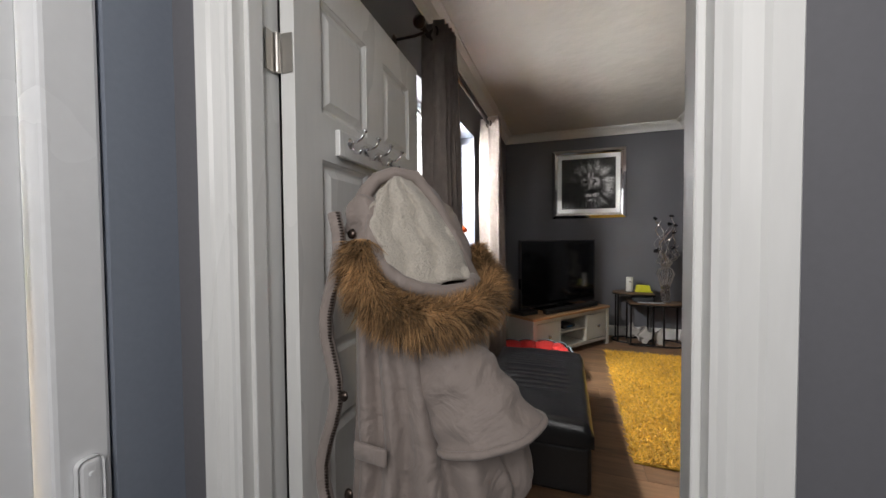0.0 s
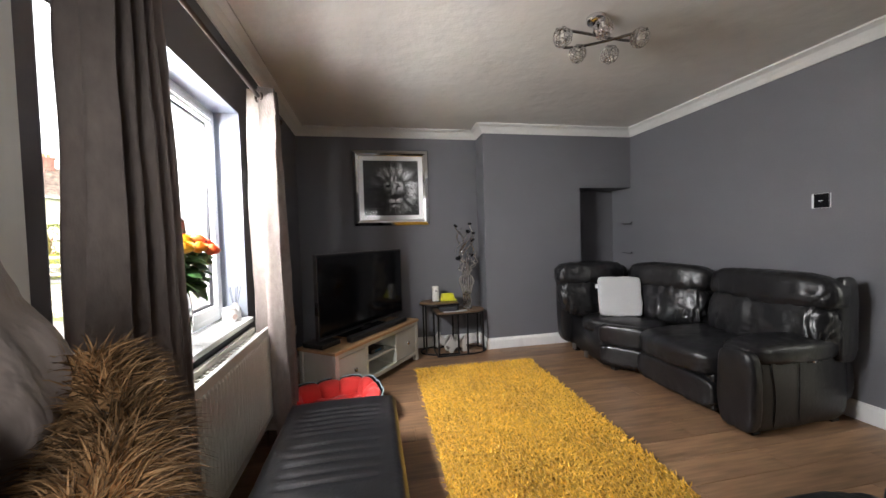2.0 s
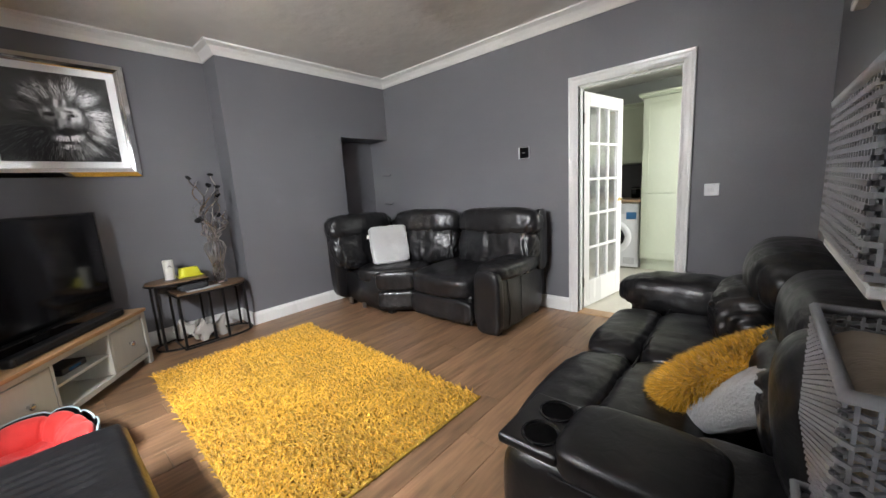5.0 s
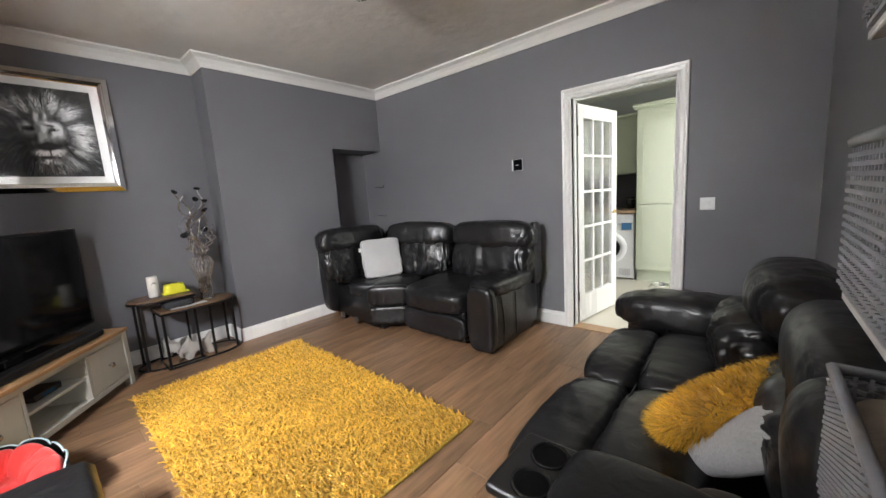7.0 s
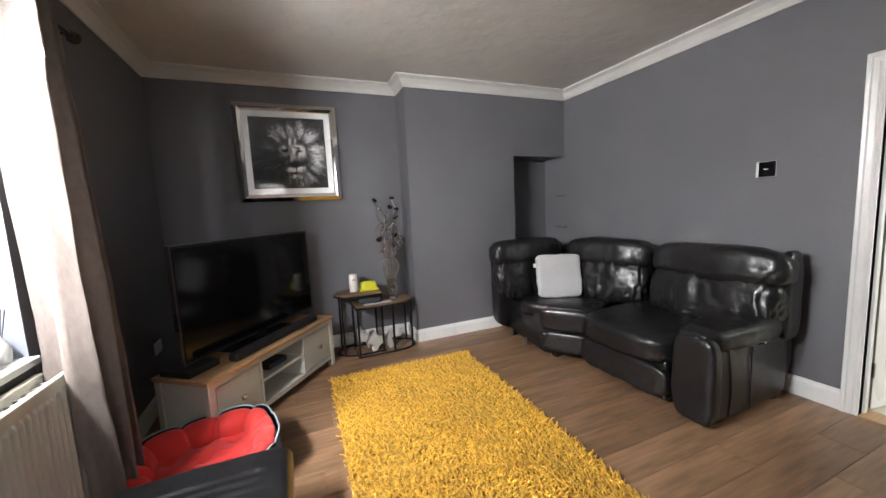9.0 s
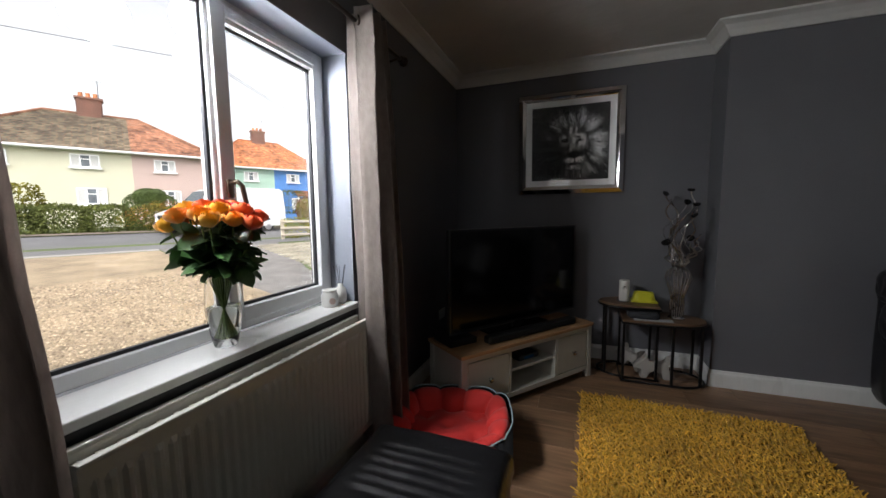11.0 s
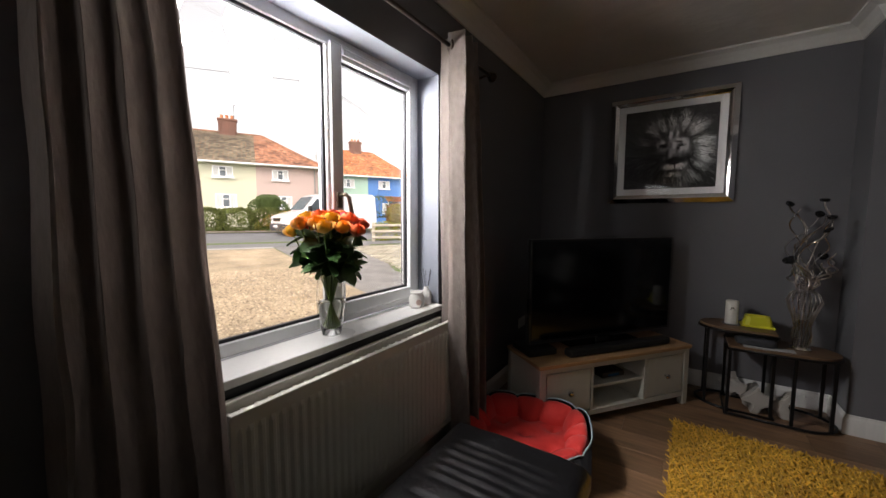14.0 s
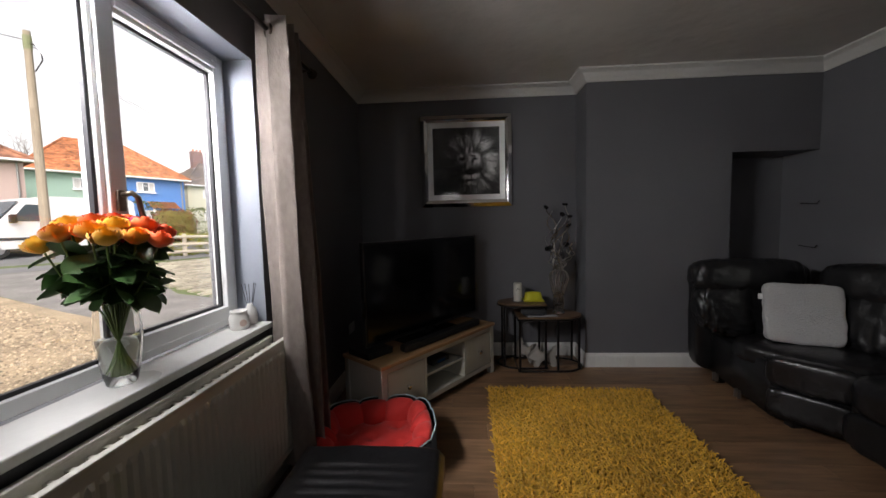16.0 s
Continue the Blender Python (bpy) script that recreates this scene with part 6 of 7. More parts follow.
part("restrictor_plate", ck, M_UPVC, fd, "white rounded screw plate")

# ---- rug ----
RM = pose(1.148, 3.305, 0.0, 0, 0, -1.4)
rug = thing("rug", RM, "bright yellow shaggy rug on the wood-effect floor", "rug")
RW, RL = 1.20, 2.05
part("backing", box(-RW / 2, RW / 2, -RL / 2, RL / 2, 0.0, 0.012, 0.004, 1), mat("yellow_rug_backing", (0.40, 0.25, 0.03), 0.95, scale=100, vary=0.3), rug)


def shag():
    rnd = random.Random(3)
    V, F = [], []
    nx, ny = 66, 112
    for i in range(nx):
        for j in range(ny):
            for rep in range(2):
                x = -RW / 2 + RW * (i + rnd.random()) / nx
                y = -RL / 2 + RL * (j + rnd.random()) / ny
                a = rnd.uniform(0, 6.283) * 0.6 + 2.2 * noise.noise(Vector((x * 3, y * 3, 0)))
                L, lean = rnd.uniform(0.028, 0.048), rnd.uniform(0.4, 1.15)
                d = Vector((math.cos(a) * math.sin(lean), math.sin(a) * math.sin(lean), math.cos(lean)))
                s = Vector((-math.sin(a), math.cos(a), 0))
                u = d.cross(s)
                r = rnd.uniform(0.0032, 0.0052)
                base = len(V)
                p = Vector((x, y, 0.010))
                for k, (t, q) in enumerate(((0, 0.8), (0.5, 1.0), (0.92, 0.7))):
                    c = p + d * L * t + Vector((0, 0, -0.010 * t * t))
                    for m in range(3):
                        an = m * 2.094 + t * 2
                        V.append(c + (s * math.cos(an) + u * math.sin(an)) * r * q)
                for k in range(2):
                    for m in range(3):
                        b0, b1 = base + 3 * k + m, base + 3 * k + (m + 1) % 3
                        F.append((b0, b1, b1 + 3, b0 + 3))
                F.append((base + 6, base + 7, base + 8))
    me = bpy.data.meshes.new("pile")
    me.from_pydata(V, [], F)
    me.materials.append(M_RUG)
    ob = new("shag", me)
    ob.parent = rug
    tagged(ob, "deep yellow yarn pile", kind="stuff")


shag()


# ---- outside ----
ST = pose(0.5, 1.6, 0, 0, 0, 61.6)


def gz(f):
    if f < 3:
        return -0.25
    if f < 14:
        return -0.25 + 0.05 * (f - 3)
    if f < 17.4:
        return 0.30
    if f < 24:
        return 0.32 + 0.055 * (f - 17.4)
    return 0.68


def sheet(name, rows, lift, material, label, step=0.5):
    """A strip of ground: rows of (f, left, right) carried over the slope."""
    bm = bmesh.new()
    pr = None
    for (f0, a0, b0), (f1, a1, b1) in zip(rows, rows[1:]):
        n = max(1, int((f1 - f0) / step))
        for k in range(n + 1):
            t = k / n
            f = f0 + (f1 - f0) * t
            a, b = a0 + (a1 - a0) * t, b0 + (b1 - b0) * t
            cur = [bm.verts.new((a + (b - a) * q / 4, f, gz(f) + lift)) for q in range(5)]
            if pr:
                for q in range(4):
                    if (cur[q].co - pr[q].co).length > 1e-5:
                        bm.faces.new((pr[q], pr[q + 1], cur[q + 1], cur[q]))
            pr = cur
    bmesh.ops.remove_doubles(bm, verts=bm.verts, dist=1e-4)
    xf(bm, bm.verts, ST)
    bmesh.ops.recalc_face_normals(bm, faces=bm.faces)
    ob = part(name, bm, material, None, label, kind="structure")
    return ob


M_GRASS = mat("rough_grass", (0.10, 0.13, 0.04), 0.95, scale=8, vary=0.4, bump=0.8, dist=0.03, big=0.6)
M_ASPH = mat("grey_asphalt", (0.15, 0.15, 0.155), 0.85, scale=60, vary=0.25, bump=0.5, dist=0.006, big=0.7)
M_GRAVEL = mat("golden_gravel", (0.36, 0.28, 0.185), 0.9, scale=45, vary=0.55, bump=1.0, dist=0.02, big=1.5, detail=8)
gb = bmesh.new()
for f0, f1 in ((-60, 3), (3, 14), (14, 17.4), (17.401, 24), (24, 400)):
    for s0, s1 in ((-300, 300),):
        v = [gb.verts.new((s, f, gz(f))) for s, f in ((s0, f0), (s1, f0), (s1, f1), (s0, f1))]
        gb.faces.new(v)
xf(gb, gb.verts, ST)
gb.verts.ensure_lookup_table()
part("ground", gb, M_GRASS, None, "rough grass and earth", kind="structure")
sheet("road", [(14.0, -60, 60), (17.4, -60, 60), (21.3, -60, 60)], 0.012, M_ASPH, "grey asphalt village road")
sheet("driveway", [(1.6, -10, 3.0), (3, -10, 2.6), (8.4, -10, 1.55), (13.6, -10, 0.75)], 0.012, M_GRAVEL, "golden gravel driveway")
sheet("driveway", [(1.6, 3.0, 5.2), (3, 2.6, 4.6), (8.4, 1.55, 3.2), (13.99, 0.75, 4.2)], 0.008, mat("worn_asphalt", (0.20, 0.19, 0.18), 0.9, scale=30, vary=0.4, bump=0.7, dist=0.01), "worn grey asphalt drive strip")
sheet("pavement", [(13.6, -60, 0.75), (13.99, -60, 0.75)], 0.02, mat("concrete_edge", (0.35, 0.34, 0.31), 0.85, scale=20, vary=0.2, bump=0.3), "concrete edging of the road")
sheet("pavement", [(21.302, -60, 60), (22.1, -60, 60)], 0.06, mat("brown_verge", (0.24, 0.20, 0.15), 0.9, scale=12, vary=0.3, bump=0.5), "bare earth verge")


def pebbles():
    rnd = random.Random(8)
    V, F = [], []
    for _ in range(18000):
        f = 2.0 + 7.5 * rnd.random() ** 1.2
        s = rnd.uniform(-2.5 - f * 0.1, 2.9 - f * 0.19)
        r = rnd.uniform(0.008, 0.020)
        c = Vector((s, f, gz(f) + 0.012 + r * 0.3))
        b = len(V)
        a0 = rnd.random() * 6
        for k in range(4):
            a = a0 + k * 1.571
            V.append(ST @ (c + Vector((r * 1.2 * math.cos(a), r * math.sin(a) * rnd.uniform(0.7, 1.1), 0))))
        V.append(ST @ (c + Vector((0, 0, r * 0.8))))
        V.append(ST @ (c + Vector((0, 0, -r * 0.8))))
        for k in range(4):
            F.append((b + k, b + (k + 1) % 4, b + 4))
            F.append((b + (k + 1) % 4, b + k, b + 5))
    me = bpy.data.meshes.new("gravel")
    me.from_pydata(V, [], F)
    me.materials.append(mat("loose_gravel", (0.40, 0.32, 0.225), 0.85, scale=20, vary=0.2, bump=0.2, island=0.55))
    tagged(new("gravel", me), "loose golden gravel stones", kind="stuff")


pebbles()


def setts():
    rnd = random.Random(9)
    bm = bmesh.new()
    for i in range(42):
        for j in range(26):
            f = 4.5 + i * 0.215
            s = 3.3 + j * 0.30 + (0.15 if i % 2 else 0) + (4.5 - f) * 0.02
            if s < (3.4 if f > 8 else 5.6 - 0.35 * (f - 1.5)):
                continue
            w, d = rnd.uniform(0.12, 0.142), rnd.uniform(0.085, 0.1)
            v = bmesh.ops.create_cube(bm, size=1)["verts"]
            xf(bm, v, Matrix.Translation((s, f, gz(f) + 0.01 + rnd.uniform(0, 0.012))) @ Matrix.Rotation(rnd.uniform(-0.06, 0.06), 4, "Z") @ Matrix.Diagonal((w * 2, d * 2, 0.04, 1)))
    xf(bm, bm.verts, ST)
    part("paving_setts", bm, mat("mossy_stone_setts", (0.34, 0.31, 0.24), 0.85, scale=14, vary=0.35, bump=0.5, dist=0.006, island=0.25), None, "mossy stone setts", kind="stuff")


setts()
M_WIN = mat("dark_house_glass", (0.12, 0.14, 0.16), 0.08, scale=3, vary=0.4, bump=0.0)
M_CURTW = mat("pale_net_curtain", (0.5, 0.5, 0.5), 0.8)


def tile_mat(name, col):
    if name in MATS:
        return MATS[name]
    m = mat(name, col, 0.85, scale=3.5, vary=0.75, bump=0.3, dist=0.02, big=0.9, island=0.38)
    return m


def house_window(parent, s, f, z, w, h):
    win = part("window", box(s - w / 2, s + w / 2, f - 0.02, f + 0.03, z, z + h), M_WIN, parent)
    fr = bmesh.new()
    t = 0.07
    add_box(fr, s - w / 2, s - w / 2 + t, f - 0.06, f - 0.02, z, z + h)
    add_box(fr, s + w / 2 - t, s + w / 2, f - 0.06, f - 0.02, z, z + h)
    add_box(fr, s - w / 2 + t, s + w / 2 - t, f - 0.06, f - 0.02, z + h - t, z + h)
    add_box(fr, s - w / 2 + t, s + w / 2 - t, f - 0.06, f - 0.02, z, z + t)
    for k in (1, 2):
        x = s - w / 2 + w * k / 3
        add_box(fr, x - 0.03, x + 0.03, f - 0.055, f - 0.02, z + t, z + h - t)
    add_box(fr, s - w / 6, s + w / 6, f - 0.05, f - 0.02, z + h * 0.6, z + h * 0.6 + 0.05)
    part("frame", fr, M_UPVC, win)
    part("sill", box(s - w / 2 - 0.08, s + w / 2 + 0.08, f - 0.14, f - 0.02, z - 0.08, z), M_UPVC, win)
    for k in (0, 2):
        x = s - w / 2 + w * (k + 0.5) / 3
        part("net_curtain", box(x - w / 7, x + w / 7, f - 0.024, f - 0.021, z + t, z + h - t), M_CURTW, win)


def pair_of_houses(label, s0, s1, f, base, eave, ridge, depth, left, right, roof_l, roof_r, split, wins, chim):
    h = thing("house", ST, label, "house")
    part("wall", box(s0, split, f, f + depth, base, eave), left, h, "rendered left half")
    part("wall", box(split + 0.001, s1, f, f + depth, base, eave), right, h, "rendered right half")
    o = 0.4
    fm = f + depth / 2
    inset = (s1 - s0) * 0.31
    ra, rb = s0 + inset, s1 - inset
    for side_, (u0, u1), m in (("l", (s0 - o, split), roof_l), ("r", (split, s1 + o), roof_r)):
        bm = bmesh.new()
        rows = 26
        for k in range(rows):
            t0, t1 = k / rows, (k + 1) / rows + 0.006
            ff0, ff1 = f - o + (fm - f + o) * t0, f - o + (fm - f + o) * t1
            z0, z1 = eave - 0.1 + (ridge - eave + 0.1) * t0, eave - 0.1 + (ridge - eave + 0.1) * t1
            if side_ == "l":
                a0, a1, b0, b1 = u0 + (ra - u0) * t0, u0 + (ra - u0) * t1, split, split
            else:
                a0, a1, b0, b1 = split, split, u1 + (rb - u1) * t0, u1 + (rb - u1) * t1
            n = max(1, int((b0 - a0) / 0.28))
            for q in range(n):
                p0, p1 = a0 + (b0 - a0) * q / n, a0 + (b0 - a0) * (q + 1) / n
                r0, r1 = a1 + (b1 - a1) * q / n, a1 + (b1 - a1) * (q + 1) / n
                L = 0.035
                vs = [bm.verts.new(c) for c in ((p0, ff0, z0 + L), (p1 - 0.01, ff0, z0 + L + 0.02), (r1 - 0.01, ff1, z1 + 0.01), (r0, ff1, z1))]
                bm.faces.new(vs)
                lo = [bm.verts.new((c.co.x, c.co.y, c.co.z - 0.05)) for c in vs[:2]]
                bm.faces.new((vs[1], vs[0], lo[0], lo[1]))
        part("roof", bm, m, h, kind="stuff")
    bk = bmesh.new()
    c = [bk.verts.new(p) for p in ((s0 - o, f - o, eave - 0.12), (s1 + o, f - o, eave - 0.12), (s1 + o, f + depth + o, eave - 0.12), (s0 - o, f + depth + o, eave - 0.12), (ra, fm, ridge - 0.06), (rb, fm, ridge - 0.06))]
    for ids in ((0, 1, 5, 4), (1, 2, 5), (2, 3, 4, 5), (3, 0, 4)):
        bk.faces.new([c[i] for i in ids])
    part("roof_deck", bk, roof_r, h)
    hip = bmesh.new()
    add_tube(hip, [(s0 - o, f - o, eave - 0.02), (ra, fm, ridge + 0.03), (rb, fm, ridge + 0.03), (s1 + o, f - o, eave - 0.02)], 0.09, 6)
    part("ridge_tiles", hip, roof_r, h)
    part("gutter", tube([(s0 - o, f - o - 0.05, eave - 0.12), (s1 + o, f - o - 0.05, eave - 0.12)], 0.07, 6), M_UPVC, h)
    part("downpipe", tube([(s1 - 0.25, f - 0.08, eave - 0.2), (s1 - 0.25, f - 0.08, base)], 0.045, 6), mat("grey_pipe", (0.25, 0.25, 0.25), 0.5), h)
    part("soffit", box(s0 - o, s1 + o, f - o, f + 0.02, eave - 0.16, eave - 0.125), M_UPVC, h)
    for (s, z, w, hh) in wins:
        house_window(h, s, f, z, w, hh)
    brick = mat("red_chimney_brick", (0.20, 0.10, 0.075), 0.9, scale=10, vary=0.4, bump=0.5, island=0.2)
    cb = bmesh.new()
    z = ridge - 0.8
    for k in range(22):
        for j in range(5):
            w = 0.24
            x = chim - 0.6 + j * w + (0.06 if k % 2 else 0)
            add_box(cb, x, x + w - 0.012, fm - 0.35, fm + 0.35, z, z + 0.068)
        z += 0.078
    add_box(cb, chim - 0.66, chim + 0.72, fm - 0.42, fm + 0.42, z, z + 0.12)
    ch = part("chimney", cb, brick, h, "red brick chimney stack")
    for x in (-0.35, 0.0, 0.35):
        part("chimney_pot", lathe([(0.13, 0), (0.11, 0.28), (0.13, 0.32), (0.09, 0.32)], 12, pose(chim + x, fm, z + 0.12)), tile_mat("orange_pantiles", (0.42, 0.16, 0.07)), ch)
    part("aerial", tube([(chim + 0.5, fm, z), (chim + 0.5, fm, z + 1.3)], 0.02, 5), M_IRON, h)
    for k in range(5):
        part("aerial_rod", tube([(chim + 0.2 + 0.12 * k, fm - 0.2, z + 1.25), (chim + 0.2 + 0.12 * k, fm + 0.2, z + 1.25)], 0.012, 4), M_IRON, h)
    return h


R = lambda n, c: mat(n, c, 0.9, scale=25, vary=0.08, bump=0.3, dist=0.01, big=0.5)
brown_t, red_t, orange_t, dark_t = tile_mat("mossy_brown_tiles", (0.155, 0.122, 0.085)), tile_mat("weathered_red_tiles", (0.30, 0.14, 0.085)), tile_mat("orange_pantiles", (0.42, 0.16, 0.07)), tile_mat("dark_brown_tiles", (0.13, 0.10, 0.08))
pair_of_houses("pair of rendered houses, cream and pink, with mossy hipped tile roof", -7.0, 4.85, 29.5, 0.6, 5.25, 7.95, 8, R("cream_render", (0.54, 0.53, 0.41)), R("pink_render", (0.47, 0.36, 0.33)), brown_t, red_t, 0.6, [(-1.45, 4.15, 1.25, 0.75), (-1.3, 2.05, 1.3, 0.95), (2.2, 4.1, 1.1, 0.75), (2.4, 2.05, 1.1, 0.9), (-5.0, 4.15, 1.25, 0.75), (-5.2, 2.05, 1.3, 0.95)], -1.2)
pair_of_houses("pair of rendered houses, mint and blue, with orange pantile roof", 5.9, 15.4, 36.5, 0.68, 5.65, 8.6, 7.5, R("mint_render", (0.34, 0.50, 0.42)), R("blue_render", (0.07, 0.20, 0.50)), orange_t, orange_t, 10.9, [(8.9, 4.4, 1.2, 0.8), (8.9, 2.1, 1.2, 0.9), (12.6, 4.4, 1.2, 0.8), (13.0, 1.9, 1.2, 1.0)], 10.6)
pair_of_houses("pair of cream rendered houses with dark brown tile roof", 17.6, 28.0, 41.0, 0.68, 5.8, 8.8, 8, R("cream_render", (0.54, 0.53, 0.41)), R("cream_render", (0.54, 0.53, 0.41)), dark_t, dark_t, 23, [(19.6, 4.5, 1.2, 0.8), (19.6, 2.2, 1.2, 0.9), (22.0, 4.5, 1.2, 0.8)], 20.5)
for s, w in ((9.1, 2.2), (13.6, 2.0)):
    pr = thing("porch_roof", ST, "small orange pantile lean-to roof on the house front", "porch")
    bm = bmesh.new()
    vs = [bm.verts.new(p) for p in ((s - w / 2, 35.4, 3.05), (s + w / 2, 35.4, 3.05), (s + w / 2, 36.5, 3.65), (s - w / 2, 36.5, 3.65))]
    bm.faces.new(vs)
    bmesh.ops.solidify(bm, geom=bm.faces[:], thickness=0.1)
    part("tiles", bm, orange_t, pr)
    for x in (s - w / 2 + 0.1, s + w / 2 - 0.1):
        part("post", box(x - 0.05, x + 0.05, 35.45, 35.55, 0.68, 3.02), M_UPVC, pr)


def leaves(name, blobs, n, size, col, label, cat_, seed):
    """Foliage of small leaves over lumpy bodies: blobs of (s, f, z, rs, rf, rz)."""
    h = thing(name, ST, label, cat_)
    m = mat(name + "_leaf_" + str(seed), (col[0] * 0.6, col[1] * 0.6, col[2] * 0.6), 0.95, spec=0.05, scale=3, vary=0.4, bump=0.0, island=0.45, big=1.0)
    rnd = random.Random(seed)
    V, F = [], []
    tot = sum(b[3] * b[5] for b in blobs)
    core = bmesh.new()
    for (s, f, z, a, b, c) in blobs:
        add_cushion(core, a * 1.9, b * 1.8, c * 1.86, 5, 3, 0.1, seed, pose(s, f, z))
        for _ in range(int(n * a * c / tot)):
            d = Vector((rnd.gauss(0, 1), rnd.gauss(0, 1), rnd.gauss(0, 1))).normalized()
            k = (abs(d.x) ** 3 + abs(d.y) ** 3 + abs(d.z) ** 3) ** (-1 / 3) * rnd.uniform(0.86, 1.06) * (1 + 0.12 * noise.noise(Vector((d.x * a * 1.6 + s, d.y * 2, d.z * c * 1.6))))
            p = Vector((s + d.x * a * k, f + d.y * b * k, z + d.z * c * k))
            u = Vector((rnd.gauss(0, 1), rnd.gauss(0, 1), rnd.gauss(0, 1))).normalized()
            w = u.orthogonal().normalized()
            L = size * rnd.uniform(0.6, 1.3)
            i = len(V)
            V += [p - u * L, p + w * L * 0.5, p + u * L, p - w * L * 0.5]
            F.append((i, i + 1, i + 2, i + 3))
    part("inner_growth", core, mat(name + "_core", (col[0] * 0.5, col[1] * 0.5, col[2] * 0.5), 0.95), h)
    me = bpy.data.meshes.new("foliage")
    me.from_pydata(V, [], F)
    me.materials.append(m)
    ob = new("foliage", me)
    ob.parent = h
    tagged(ob, kind="stuff")


leaves("hedge", [(-8 + 1.5 * k, 22.6, 1.05, 0.95, 0.7, 0.80) for k in range(8)], 34000, 0.06, (0.17, 0.20, 0.06), "clipped green and bronze hedge along the road", "hedge", 31)
leaves("topiary", [(1.1, 24.3, 1.6, 1.1, 0.9, 0.9), (1.1, 24.3, 2.25, 0.65, 0.6, 0.5)], 8000, 0.045, (0.12, 0.17, 0.05), "dark green domed shrub behind the hedge", "shrub", 32)
leaves("shrub", [(-3.6, 23.6, 2.0, 1.0, 0.7, 0.75), (-5.2, 23.6, 2.0, 1.0, 0.7, 0.7)], 2600, 0.08, (0.24, 0.22, 0.03), "yellow-green shrub above the hedge", "shrub", 33)
leaves("shrub", [(5.6 + 0.9 * k, 16.0 - 0.25 * k, 0.75, 0.6, 0.35, 0.42) for k in range(7)], 4200, 0.05, (0.30, 0.30, 0.04), "yellow-flowering low hedge behind the log fence", "hedge", 34)
leaves("shrub", [(9.3, 23.5, 1.5, 1.0, 0.8, 0.9)], 1600, 0.07, (0.28, 0.12, 0.07), "copper-leaved shrub in the far garden", "shrub", 35)
leaves("shrub", [(9.0, 26.5, 2.2, 1.0, 0.8, 0.8), (12.2, 27, 1.8, 1.2, 0.8, 0.9), (14.5, 26, 1.5, 1.3, 0.8, 0.7)], 3000, 0.08, (0.14, 0.17, 0.04), "clipped green bush in the far garden", "shrub", 36)
leaves("conifer", [(-9.5, 52, 5.4, 2.6, 2, 5.2), (-11.5, 54, 5.6, 2.2, 2, 5.4), (-9.5, 52, 9.5, 1.6, 1.5, 2.5)], 5000, 0.22, (0.03, 0.06, 0.02), "tall dark evergreen behind the houses", "tree", 37)

fe = thing("log_fence", ST, "weathered three-rail log fence by the setts", "fence")
for k in range(5):
    s = 4.9 + 1.35 * k
    f = 15.6 - 0.35 * k * 1.0
    part("post", box(s - 0.06, s + 0.06, f - 0.06, f + 0.06, gz(f) - 0.05, gz(f) + 0.85, 0.02, 1), mat("silvered_timber", (0.38, 0.34, 0.27), 0.9, scale=15, vary=0.25), fe)
for z in (0.18, 0.45, 0.72):
    part("rail", tube([(4.8 + 1.35 * k, 15.55 - 0.35 * k, gz(14) + z + 0.012 * math.sin(k * 2)) for k in range(5)], 0.055, 7), mat("silvered_timber", (0.38, 0.34, 0.27)), fe)

# utility pole and wires
up = thing("utility_pole", ST, "tall brown timber utility pole beside the road", "utility pole")
part("pole", tube([(3.35, 18.3, 0.3), (3.35, 18.3, 8.0)], 0.15, 10, r1=0.10), mat("brown_pole_timber", (0.30, 0.25, 0.19), 0.85, scale=10, vary=0.3, stretch=(4, 4, 0.4)), up)
part("cap_band", lathe([(0.115, 0), (0.115, 0.45)], 10, pose(3.35, 18.3, 7.4)), mat("green_algae_timber", (0.20, 0.22, 0.12), 0.9), up)
part("bracket", tube([(3.35, 18.2, 7.6), (3.6, 18.1, 7.5), (3.62, 18.1, 7.1), (3.45, 18.2, 6.7)], 0.02, 5), M_IRON, up)
for (a, b) in (((3.35, 18.3, 7.7), (-40, 22, 8.4)), ((3.35, 18.3, 7.6), (24, 37, 7.3)), ((3.35, 18.3, 7.7), (24, 38, 7.9))):
    w = thing("overhead_wire", ST, "thin black overhead wire from the timber pole", "wire")
    A, B = Vector(a), Vector(b)
    part("wire", tube([A.lerp(B, k / 20) - Vector((0, 0, 4 * 0.5 * (k / 20) * (1 - k / 20))) for k in range(21)], 0.012, 4), M_IRON, w)


